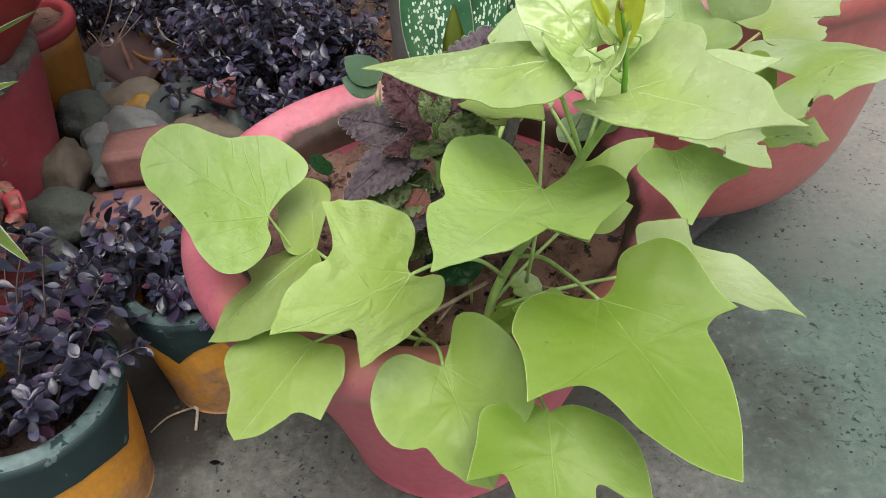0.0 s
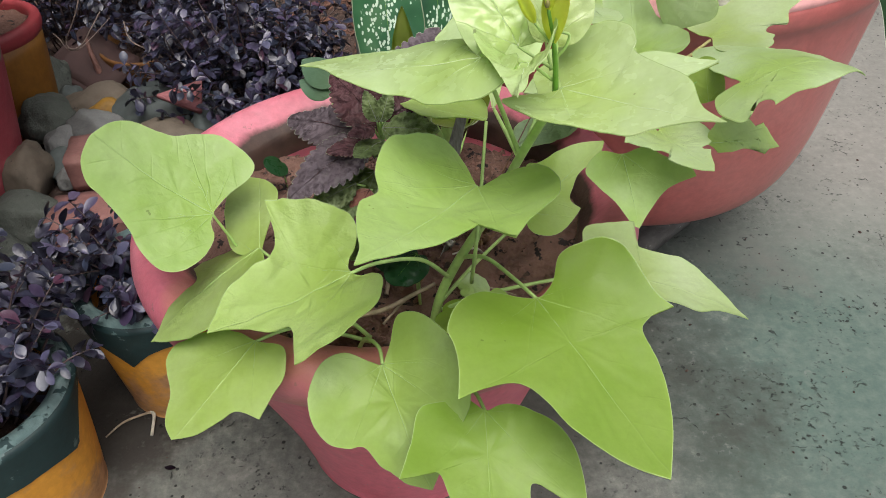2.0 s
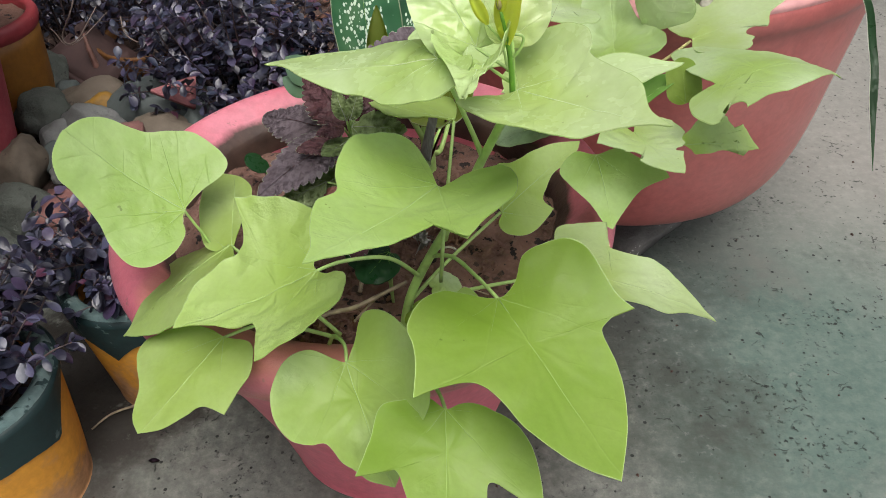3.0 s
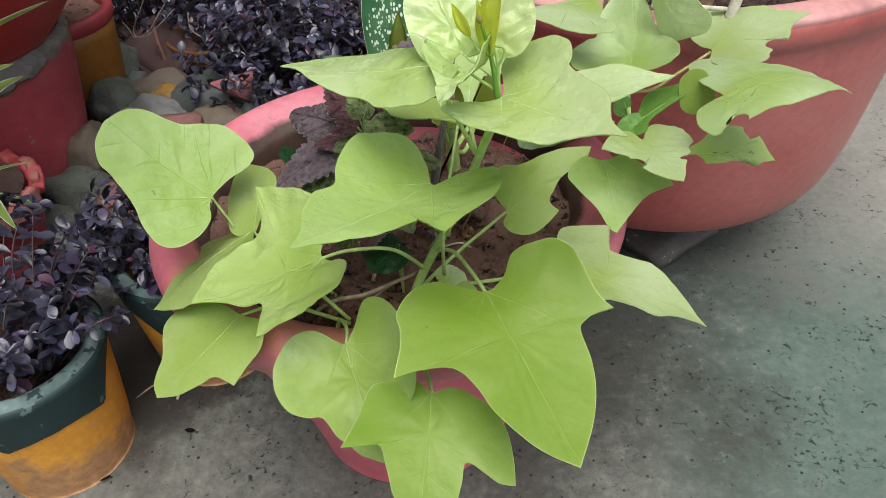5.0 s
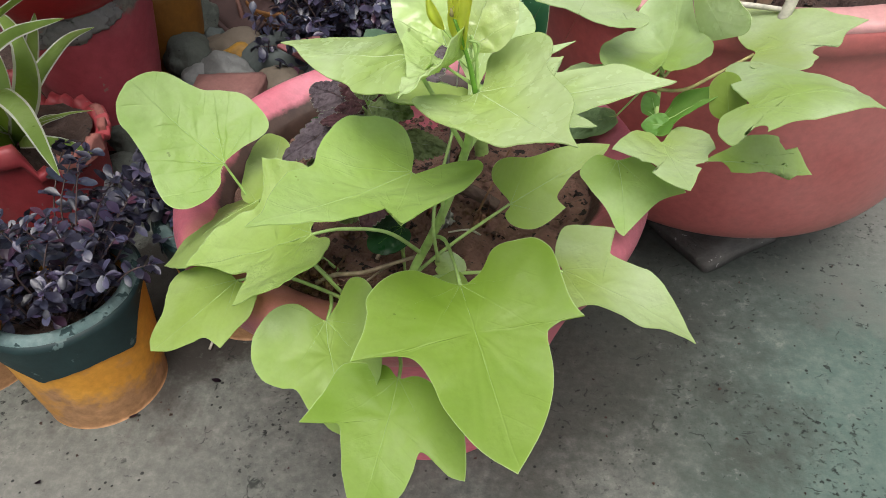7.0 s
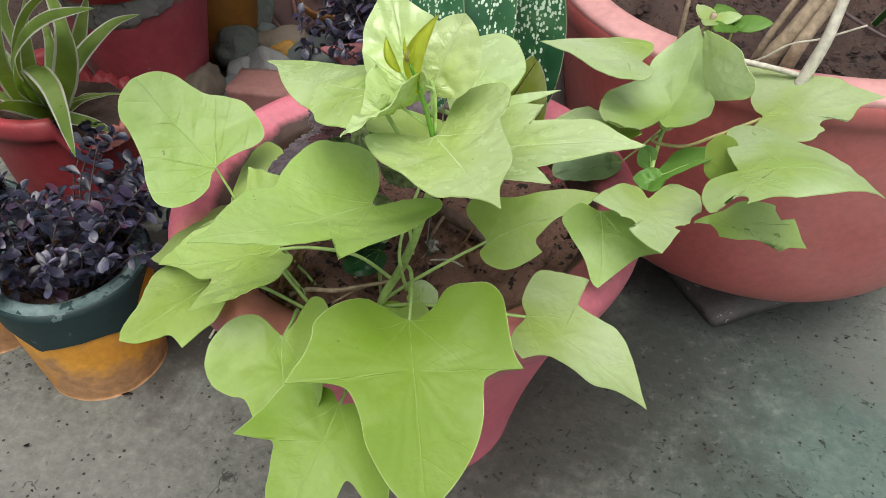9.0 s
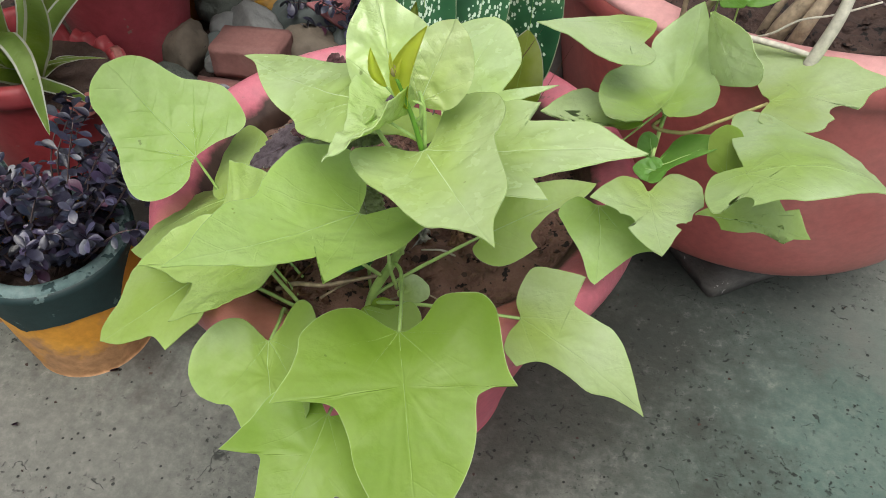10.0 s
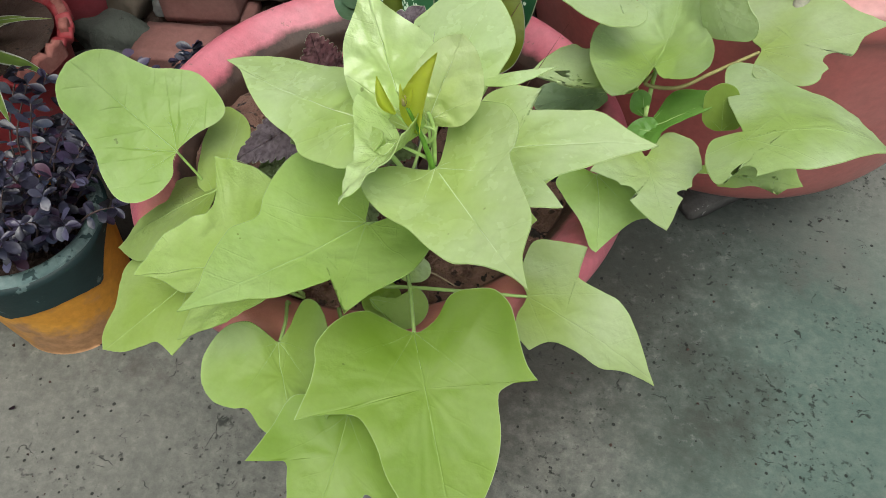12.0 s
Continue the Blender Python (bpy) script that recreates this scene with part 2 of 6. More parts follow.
tone = mix(nt, bowl_foot_dark, tone, mix(nt, 0.7, tone, (0.042, 0.046, 0.041)))
tone = mix(nt, dry, tone, mix(nt, 0.7, tone, (0.31, 0.29, 0.265)))
tone = mix(nt, beige, tone, mix(nt, 0.55, tone, (0.17, 0.16, 0.142)))
dots = nd(nt, "ShaderNodeTexVoronoi", Scale=78.0, Randomness=1.0)
nt.links.new(vec, dots.inputs["Vector"])
kept = nt.nodes.new("ShaderNodeSeparateXYZ")
nt.links.new(dots.outputs["Color"], kept.inputs[0])
holes = math_node(nt, "MULTIPLY", ramp(nt, math_node(nt, "ADD", dots.outputs["Distance"], math_node(nt, "MULTIPLY", kept.outputs[1], 0.16)), [(0.17, (1, 1, 1)), (0.23, (0, 0, 0))]), ramp(nt, math_node(nt, "ADD", math_node(nt, "MULTIPLY", kept.outputs[0], 0.5), noise_tex(nt, vec, 5, 4, 0.6)), [(0.74, (0, 0, 0)), (0.80, (1, 1, 1))]))
bent = nd(nt, "ShaderNodeTexNoise", Scale=26.0, Detail=3)
nt.links.new(vec, bent.inputs["Vector"])
warp = nt.nodes.new("ShaderNodeVectorMath")
warp.operation = "MULTIPLY_ADD"
warp.inputs[1].default_value = (0.05, 0.05, 0.0)
nt.links.new(bent.outputs["Color"], warp.inputs[0])
nt.links.new(vec, warp.inputs[2])
edge = nd(nt, "ShaderNodeTexVoronoi", Scale=30.0, Randomness=1.0)
edge.feature = "DISTANCE_TO_EDGE"
nt.links.new(warp.outputs[0], edge.inputs["Vector"])
flakes = math_node(nt, "MULTIPLY", ramp(nt, edge.outputs["Distance"], [(0.008, (1, 1, 1)), (0.03, (0, 0, 0))]), ramp(nt, noise_tex(nt, vec, 20, 4, 0.65), [(0.585, (0, 0, 0)), (0.64, (1, 1, 1))]))
pits = math_node(nt, "MULTIPLY", ramp(nt, noise_tex(nt, vec, 115, 5, 0.6), [(0.575, (0, 0, 0)), (0.64, (1, 1, 1))]), ramp(nt, noise_tex(nt, vec, 7, 4, 0.65), [(0.50, (0, 0, 0)), (0.62, (1, 1, 1))]))
flaw = math_node(nt, "MAXIMUM", math_node(nt, "MAXIMUM", pits, holes), math_node(nt, "MULTIPLY", flakes, 0.85))
chips = math_node(nt, "MULTIPLY", ramp(nt, noise_tex(nt, vec, 48, 5, 0.7), [(0.58, (0, 0, 0)), (0.68, (1, 1, 1))]), ramp(nt, noise_tex(nt, vec, 4, 3), [(0.48, (0, 0, 0)), (0.6, (0.3, 0.3, 0.3))]))
tone = mix(nt, chips, tone, (0.30, 0.295, 0.27))
tone = mix(nt, math_node(nt, "MULTIPLY", flaw, 0.9), tone, (0.016, 0.019, 0.017))
b.inputs["Specular IOR Level"].default_value = 0.22
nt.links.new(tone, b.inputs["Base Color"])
bump(nt, b, math_node(nt, "SUBTRACT", math_node(nt, "ADD", math_node(nt, "MULTIPLY", grain, 0.6), math_node(nt, "MULTIPLY", cloud_tex, 1.0)), math_node(nt, "MULTIPLY", flaw, 0.45)), 0.7, 0.0035)
PINK = surface("pink_paint", (0.54, 0.10, 0.13), (0.65, 0.16, 0.205), (0.71, 0.24, 0.28), 9, 90, 0.42, 0.3, 0.001, (0.44, 0.27, 0.24), 0.68, 55)
ROSE = surface("dusty_rose_paint", (0.33, 0.055, 0.052), (0.42, 0.115, 0.105), (0.49, 0.20, 0.185), 4, 90, 0.36, 0.2, 0.001, (0.26, 0.14, 0.13), 0.72, 45)
def lip_mat():
    """Pink lip paint, rubbed salmon by earth towards the inside and brown with old soil below that."""
    m = surface("pink_lip_paint", (0.40, 0.085, 0.12), (0.49, 0.135, 0.175), (0.56, 0.22, 0.265), 12, 90, 0.42, 0.5, 0.002, (0.27, 0.13, 0.125), 0.66, 70)
    nt = m.node_tree
    b = nt.nodes["Principled BSDF"]
    old = b.inputs["Base Color"].links[0].from_socket
    vec = coords(nt)
    flat = nt.nodes.new("ShaderNodeVectorMath")
    flat.operation = "MULTIPLY"
    flat.inputs[1].default_value = (1, 1, 0)
    nt.links.new(vec, flat.inputs[0])
    size = nt.nodes.new("ShaderNodeVectorMath")
    size.operation = "LENGTH"
    nt.links.new(flat.outputs[0], size.inputs[0])
    ragged = math_node(nt, "ADD", size.outputs["Value"], math_node(nt, "MULTIPLY", math_node(nt, "SUBTRACT", noise_tex(nt, vec, 22, 5, 0.65), 0.5), 0.02))
    dust = ramp(nt, noise_tex(nt, vec, 40, 5), [(0.3, (0.43, 0.145, 0.115)), (0.7, (0.58, 0.23, 0.19))])
    earth = ramp(nt, noise_tex(nt, vec, 30, 5), [(0.3, (0.02, 0.012, 0.009)), (0.7, (0.075, 0.045, 0.034))])
    sep = nt.nodes.new("ShaderNodeSeparateXYZ")
    nt.links.new(vec, sep.inputs[0])
    front = ramp(nt, math_node(nt, "ADD", math_node(nt, "MULTIPLY", sep.outputs[1], -1.0), math_node(nt, "MULTIPLY", noise_tex(nt, vec, 9, 3), 0.08)), [(0.13, (0, 0, 0)), (0.22, (0.05, 0.05, 0.05))])
    stained = math_node(nt, "SUBTRACT", ragged, front)
    col = mix(nt, ramp(nt, stained, [(0.196, (0.85,) * 3), (0.206, (0, 0, 0))]), old, dust)
    soiled = math_node(nt, "SUBTRACT", math_node(nt, "ADD", ragged, math_node(nt, "MULTIPLY", front, 0.24)), 0.012)
    col = mix(nt, ramp(nt, soiled, [(0.193, (1, 1, 1)), (0.1975, (0, 0, 0))]), col, earth)
    nt.links.new(col, b.inputs["Base Color"])
    return m


PINK_LIP = lip_mat()
SLAB = surface("slab_cement", (0.05, 0.048, 0.042), (0.09, 0.085, 0.077), (0.18, 0.17, 0.155), 16, 90, 0.9, 0.8, 0.004, (0.34, 0.33, 0.31), 0.66, 60)
# paler rose for the lip's flat top: the sky's light is in the colour
ROSE_LIP_LIT = surface("rose_lip_lit", (0.42, 0.175, 0.17), (0.52, 0.265, 0.255), (0.58, 0.35, 0.335), 6, 90, 0.45, 0.25, 0.001, (0.30, 0.17, 0.15), 0.7, 40)
RED = surface("red_paint", (0.22, 0.024, 0.03), (0.31, 0.042, 0.05), (0.38, 0.11, 0.11), 9, 60, 0.5, 0.35, 0.002, (0.27, 0.17, 0.15), 0.66, 34)
RED_BRIGHT = surface("bright_red_paint", (0.30, 0.012, 0.014), (0.36, 0.02, 0.022), (0.41, 0.04, 0.04), 7, 80, 0.4, 0.2, 0.001, (0.25, 0.05, 0.05), 0.74, 40)
BROKEN = surface("broken_clay_edge", (0.22, 0.065, 0.055), (0.32, 0.12, 0.10), (0.40, 0.19, 0.16), 30, 120, 0.85, 0.5, 0.002)
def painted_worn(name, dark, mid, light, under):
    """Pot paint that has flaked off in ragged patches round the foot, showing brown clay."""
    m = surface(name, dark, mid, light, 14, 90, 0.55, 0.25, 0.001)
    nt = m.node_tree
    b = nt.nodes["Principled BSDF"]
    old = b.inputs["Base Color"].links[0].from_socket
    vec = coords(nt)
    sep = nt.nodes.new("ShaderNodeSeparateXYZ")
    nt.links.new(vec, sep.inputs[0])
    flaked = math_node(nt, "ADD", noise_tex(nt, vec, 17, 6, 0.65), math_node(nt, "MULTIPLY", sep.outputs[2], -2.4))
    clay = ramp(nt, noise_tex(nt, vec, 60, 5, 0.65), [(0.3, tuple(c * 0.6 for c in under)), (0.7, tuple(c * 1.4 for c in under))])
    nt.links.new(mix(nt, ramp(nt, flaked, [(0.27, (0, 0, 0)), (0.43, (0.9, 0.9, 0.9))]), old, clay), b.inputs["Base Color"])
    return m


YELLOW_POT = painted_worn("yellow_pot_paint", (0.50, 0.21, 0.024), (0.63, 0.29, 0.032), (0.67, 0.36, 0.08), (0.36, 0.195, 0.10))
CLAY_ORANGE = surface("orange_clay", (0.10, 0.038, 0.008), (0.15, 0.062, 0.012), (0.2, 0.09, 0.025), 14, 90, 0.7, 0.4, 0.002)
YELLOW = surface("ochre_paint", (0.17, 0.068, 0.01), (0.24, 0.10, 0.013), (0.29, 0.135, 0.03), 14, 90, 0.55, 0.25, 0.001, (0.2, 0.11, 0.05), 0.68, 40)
GREEN_PAINT = surface("dark_green_paint", (0.004, 0.018, 0.019), (0.008, 0.028, 0.029), (0.024, 0.058, 0.056), 20, 110, 0.6, 0.35, 0.001, (0.075, 0.12, 0.115), 0.63, 45)
SOIL = surface("soil", (0.075, 0.038, 0.027), (0.175, 0.092, 0.067), (0.27, 0.155, 0.118), 20, 120, 0.9, 1.0, 0.009, (0.014, 0.008, 0.007), 0.6, 70)
BED = surface("bed_soil", (0.03, 0.018, 0.014), (0.06, 0.036, 0.028), (0.12, 0.07, 0.05), 10, 80, 0.95, 0.9, 0.012, (0.012, 0.009, 0.008), 0.62, 40)
BRICK = surface("brick_clay", (0.145, 0.062, 0.054), (0.19, 0.088, 0.077), (0.24, 0.125, 0.11), 18, 120, 0.85, 0.45, 0.002, (0.12, 0.1, 0.09), 0.7, 60)
# planter clay made very dark: the shrubs' shade is in the base colour
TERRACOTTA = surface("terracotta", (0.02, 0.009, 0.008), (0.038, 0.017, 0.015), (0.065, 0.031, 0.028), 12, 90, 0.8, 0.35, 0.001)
PURPLE = shrub_leaf_mat()
PURPLE_STEM = plain("purple_stem", (0.075, 0.05, 0.048), 0.6)
GREY = surface("grey_cement", (0.11, 0.11, 0.105), (0.17, 0.17, 0.16), (0.25, 0.25, 0.235), 9, 80, 0.9, 0.5, 0.003, (0.07, 0.07, 0.065), 0.66, 50)
DRY = surface("dry_leaf_litter", (0.10, 0.045, 0.03), (0.20, 0.10, 0.07), (0.34, 0.2, 0.15), 30, 120, 0.9, 0.4, 0.001)
STRAW = plain("dry_stalk", (0.30, 0.235, 0.16), 0.8, 0.4, 120)
PALE_STALK = plain("pale_dry_stalk", (0.48, 0.46, 0.38), 0.7, 0.25, 150)


# ---------- building helpers ----------
ORIGIN = {}


def thing(name, at, label, category, group="", kind=""):
    ob = new(name)
    ob.location = at
    ob.empty_display_size = 0.05
    ORIGIN[ob] = Vector(at)
    return tagged(ob, label, category, group, kind)


def mesh_of(bm, name, smooth=True):
    me = bpy.data.meshes.new(name)
    bm.to_mesh(me)
    bm.free()
    if smooth:
        me.polygons.foreach_set("use_smooth", [True] * len(me.polygons))
    return me


def part(name, bm, material, parent, label="", smooth=True, kind=""):
    """One mesh under a thing or a part; its vertices are given in the world."""
    o = ORIGIN[parent]
    bmesh.ops.translate(bm, verts=bm.verts, vec=-o)
    ob = new(name, mesh_of(bm, name, smooth))
    for m in material if isinstance(material, (list, tuple)) else (material,):
        ob.data.materials.append(m)
    ob.parent = parent
    ORIGIN[ob] = o
    return tagged(ob, label, kind=kind)


def lone(name, bm, material, at, label, category, group="", kind="", smooth=True):
    """A thing that is one mesh; its vertices are given in the world."""
    bmesh.ops.translate(bm, verts=bm.verts, vec=-Vector(at))
    ob = new(name, mesh_of(bm, name, smooth))
    for m in material if isinstance(material, (list, tuple)) else (material,):
        ob.data.materials.append(m)
    ob.location = at
    ORIGIN[ob] = Vector(at)
    return tagged(ob, label, category, group, kind)


def spline(points, steps=6, closed=False):
    """Catmull-Rom through the points; a point with a third entry in the plane is a corner."""
    pts = [(Vector(p[:2]), len(p) > 2) for p in points] if len(points[0]) < 3 or isinstance(points[0], tuple) and closed else [(Vector(p), False) for p in points]
    n, out = len(pts), []
    for i in range(n if closed else n - 1):
        p1, c1 = pts[i]
        p2, c2 = pts[(i + 1) % n]
        p0 = pts[i - 1][0] if (closed or i > 0) else p1
        p3 = pts[(i + 2) % n][0] if (closed or i + 2 < n) else p2
        t1 = (p2 - p1) * 0.5 if c1 else (p2 - p0) * 0.5
        t2 = (p2 - p1) * 0.5 if c2 else (p3 - p1) * 0.5
        for k in range(steps):
            t = k / steps
            out.append((2 * t**3 - 3 * t**2 + 1) * p1 + (t**3 - 2 * t**2 + t) * t1 + (3 * t**2 - 2 * t**3) * p2 + (t**3 - t**2) * t2)
    if not closed:
        out.append(pts[-1][0])
    return out


def tube(bm, points, radii, sides=8):
    """A tapered round rod along the points."""
    rings, n = [], len(points)
    side = None
    for i, p in enumerate(points):
        d = (points[min(i + 1, n - 1)] - points[max(i - 1, 0)]).normalized()
        if side is None:
            side = d.orthogonal().normalized()
        side = (side - d * side.dot(d)).normalized()
        up = d.cross(side)
        r = radii[0] + (radii[-1] - radii[0]) * i / (n - 1) if len(radii) == 2 else radii[i]
        rings.append([bm.verts.new(p + (side * math.cos(a) + up * math.sin(a)) * r) for a in (2 * math.pi * k / sides for k in range(sides))])
    for a, b in zip(rings, rings[1:]):
        for k in range(sides):
            bm.faces.new((a[k], a[(k + 1) % sides], b[(k + 1) % sides], b[k]))
    bm.faces.new(rings[0][::-1])
    bm.faces.new(rings[-1])


def rod(points, radii, sides=8, steps=6):
    bm = bmesh.new()
    tube(bm, spline([Vector(p) for p in points], steps), radii, sides)
    return bm


def lathe(profile, at, sides=72, wobble=0.0, seed=0, tilt=(0, 0), steps=3, caps=True):
    """A turned body from (radius, height) points, slightly out of true."""
    bm = bmesh.new()
    prof = spline([(r, z, 0.0) for r, z in profile], steps) if steps > 1 else [Vector((r, z, 0)) for r, z in profile]
    rings = []
    for p in prof:
        r, z = max(p.x, 0.0005), p.y
        ring = []
        for k in range(sides):
            a = 2 * math.pi * k / sides
            w = 1 + wobble * noise.noise((math.cos(a) * 1.7 + seed, math.sin(a) * 1.7, z * 9))
            ring.append(bm.verts.new((at[0] + r * w * math.cos(a) + tilt[0] * z, at[1] + r * w * math.sin(a) + tilt[1] * z, at[2] + z)))
        rings.append(ring)
    for a, b in zip(rings, rings[1:]):
        for k in range(sides):
            bm.faces.new((a[k], a[(k + 1) % sides], b[(k + 1) % sides], b[k]))
    if caps:
        bm.faces.new(rings[0][::-1])
        bm.faces.new(rings[-1])
    bmesh.ops.recalc_face_normals(bm, faces=bm.faces)
    return bm


def soil_disc(at, radius, rough=0.008, rings=26, sides=64, seed=0, dome=0.0, fall=0.0):
    """Lumpy earth filling a pot."""
    bm = bmesh.new()
    grid = []
    for i in range(1, rings + 1):
        r = radius * i / rings
        ring = []
        for k in range(sides):
            a = 2 * math.pi * k / sides
            x, y = at[0] + r * math.cos(a), at[1] + r * math.sin(a)
            z = at[2] + rough * noise.fractal((x * 28 + seed, y * 28, seed), 1.0, 2.0, 4) + dome * (1 - (r / radius) ** 2) - fall * max(0.0, y - at[1])
            ring.append(bm.verts.new((x, y, z)))
        grid.append(ring)
    c = bm.verts.new((at[0], at[1], at[2] + dome))
    for k in range(sides):
        bm.faces.new((c, grid[0][k], grid[0][(k + 1) % sides]))
    for a, b in zip(grid, grid[1:]):
        for k in range(sides):
            bm.faces.new((a[k], b[k], b[(k + 1) % sides], a[(k + 1) % sides]))
    return bm


def frame_of(base, tip, normal):
    base, tip = Vector(base), Vector(tip)
    length = (tip - base).length
    v = (tip - base) / length
    n = Vector(normal)
    n = (n - v * n.dot(v)).normalized()
    return base, length, v.cross(n), v, n


def blade_place(fr, bend, u, v, pucker=0.0, seed=0.0):
    base, length, du, dv, dn = fr
    h = bend[0] * u * u + bend[1] * u * v + bend[2] * (v * v - v) + bend[3] * u * u * v
    if len(bend) > 4:
        h += bend[4] * u * v * v + bend[5] * u**3
    if pucker:
        h += pucker * noise.fractal((u * 7 + seed, v * 7, seed), 1.0, 2.0, 3)
    return base + length * (u * du + v * dv + h * dn)


def bitten(rim, c, r, mid):
    """The outline with a round mouthful gone: what lies inside the circle gives way to its inner arc."""
    inside = [(p - c).length < r for p in rim]
    if not any(inside):
        return rim
    first = next(k for k in range(len(rim)) if inside[k] and not inside[k - 1])
    turned, away = rim[first:] + rim[:first], inside[first:] + inside[:first]
    count = next((k for k in range(len(turned)) if not away[k]), len(turned))
    way = (mid - c).normalized()
    side = Vector((-way.y, way.x))
    before = turned[-1] - c
    s = 1 if before.dot(side) > 0 else -1
    arc = [c + (way * math.cos(a) + side * s * math.sin(a)) * r for a in (radians(78 - 156 * k / 10) for k in range(11))]
    return arc + turned[count:]


def leaf(owner, base, tip, normal, bend, outline, material, name="leaf", label="", pucker=0.012, veins=2, centre=0.28, thick=0.0004, vein_mat=None, vein_width=0.0004, edge_mat=None, stalk=None, stalk_r=0.0019, stalk_mat=None, seed=0.0, curl=0.0, margin=0.98, bites=()):
    """A leaf blade with its outline in leaf lengths (across, along), bent over its two axes, with raised veins and a stalk."""
    fr = frame_of(base, tip, normal)
    length, dn = fr[1], fr[4]
    rim = spline([(0.0, 0.0)] + [tuple(p) for p in outline], 5, True)
    mid = Vector((0.12 * sum(p.x for p in rim) / len(rim), centre))
    for u, v, r in bites:
        rim = bitten(rim, Vector((u, v)), r, mid)
    bm = bmesh.new()
    rings, n = 9, len(rim)
    top, low, flat = [], [], {}
    for i in range(1, rings + 1):
        s = (i / rings) ** 0.85 if not edge_mat or i > rings - 1 else margin * (i / (rings - 1)) ** 0.85
        ring = [mid + (p - mid) * s for p in rim]
        edge = curl * s ** 4
        pts = [blade_place(fr, bend, q.x, q.y, pucker, seed) + dn * length * edge * math.sin(9 * k * 2 * math.pi / n + seed) for k, q in enumerate(ring)]
        top.append([bm.verts.new(p + dn * thick) for p in pts])
        low.append([bm.verts.new(p - dn * thick) for p in pts])
        for q, a, z in zip(ring, top[-1], low[-1]):
            flat[a] = flat[z] = q
    c = blade_place(fr, bend, mid.x, mid.y, pucker, seed)
    ct, cl = bm.verts.new(c + dn * thick), bm.verts.new(c - dn * thick)
    flat[ct] = flat[cl] = mid
    for k in range(n):
        j = (k + 1) % n
        bm.faces.new((ct, top[0][j], top[0][k]))
        bm.faces.new((cl, low[0][k], low[0][j]))
        for i in range(rings - 1):
            f = bm.faces.new((top[i][k], top[i][j], top[i + 1][j], top[i + 1][k]))
            f.material_index = 1 if edge_mat and i == rings - 2 else 0
            bm.faces.new((low[i][j], low[i][k], low[i + 1][k], low[i + 1][j]))
        bm.faces.new((top[-1][k], top[-1][j], low[-1][j], low[-1][k]))
    layer = bm.loops.layers.uv.new("leaf")
    for f in bm.faces:
        for loop in f.loops:
            loop[layer].uv = flat[loop.vert]
    for ring in (top[-1], low[-1]):
        for k in range(n):
            bm.edges.get((ring[k], ring[(k + 1) % n])).smooth = False
    ob = part(name, bm, [material, edge_mat] if edge_mat else material, owner, label)
    if veins:
        vb = bmesh.new()
        if material is LEAF_PALE:
            vein_width *= 0.5
        lift = dn * (thick + vein_width * 0.05)

        def reach(q, d):
            best = 0.05
            for k in range(1, 60):
                w = q + d * (k * 0.02)
                inside = False
                for a, b in zip(rim, rim[1:] + rim[:1]):
                    if (a.y > w.y) != (b.y > w.y) and w.x < a.x + (w.y - a.y) * (b.x - a.x) / (b.y - a.y):
                        inside = not inside
                if not inside:
                    break
                best = k * 0.02
            return best

        def vein(q, d, far, width, sag):
            pts = []
            for k in range(9):
                t = k / 8 * far
                w = q + d * t + Vector((0, sag * t * t))
                pts.append(blade_place(fr, bend, w.x, w.y, pucker, seed) + lift)
            tube(vb, pts, (width, width * 0.25), 4)

        vein(Vector((0, 0.0)), Vector((0, 1)), 0.72, vein_width, 0)
        for s in (-1, 1):
            for ang, wd in ((40, 0.6), (78, 0.3), (115, 0.25))[:veins]:
                d = Vector((s * math.sin(radians(ang)), math.cos(radians(ang))))
                far = 0.5 * reach(Vector((0, 0.02)), d)
                vein(Vector((0, 0.0)), d, far, vein_width * wd, 0.12)
                if far > 0.2 and veins == 3:
                    for along, swing in ((0.4, 28 * s), (0.62, -30 * s)):
                        w = d * far * along + Vector((0, 0.12 * (far * along) ** 2))
                        e = Vector((d.x * math.cos(radians(swing)) + d.y * math.sin(radians(swing)), d.y * math.cos(radians(swing)) - d.x * math.sin(radians(swing))))
                        vein(w, e, 0.6 * min(far * 0.6, reach(w, e)), vein_width * wd * 0.6, 0.05)
        part("vein", vb, vein_mat or {LEAF_MATURE: VEIN_MATURE, LEAF_YOUNG: VEIN_YOUNG, LEAF_CRINKLED: VEIN_YOUNG}.get(material, VEIN), ob, "fine raised veins", kind="stuff")
    if stalk:
        pts = [Vector(p) for p in stalk] + [fr[0] - dn * 0.001]
        part("petiole", rod(pts, (stalk_r, stalk_r * 0.7), 8), stalk_mat or PETIOLE, ob, "pale green leaf stalk")
    return ob


# ---------- ground and bed ----------
def ground_sheet():
    """One sheet of old concrete, fine near the pots and running out to the horizon."""
    bm = bmesh.new()
    xs = [-400, -60, -12, -4] + [-1.6 + 0.08 * i for i in range(41)] + [4, 12, 60, 400]
    ys = [-400, -60, -12, -3] + [-0.6 + 0.08 * i for i in range(41)] + [5, 12, 60, 400]
    grid = [[bm.verts.new((x, y, 0.0025 * noise.fractal((x * 2.2, y * 2.2, 3), 1, 2, 3) if abs(x) < 2 and abs(y) < 3 else 0)) for x in xs] for y in ys]
    for a, b in zip(grid, grid[1:]):
        for i in range(len(xs) - 1):
            bm.faces.new((a[i], a[i + 1], b[i + 1], b[i]))
    return bm


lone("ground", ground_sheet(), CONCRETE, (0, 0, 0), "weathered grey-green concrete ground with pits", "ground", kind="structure")


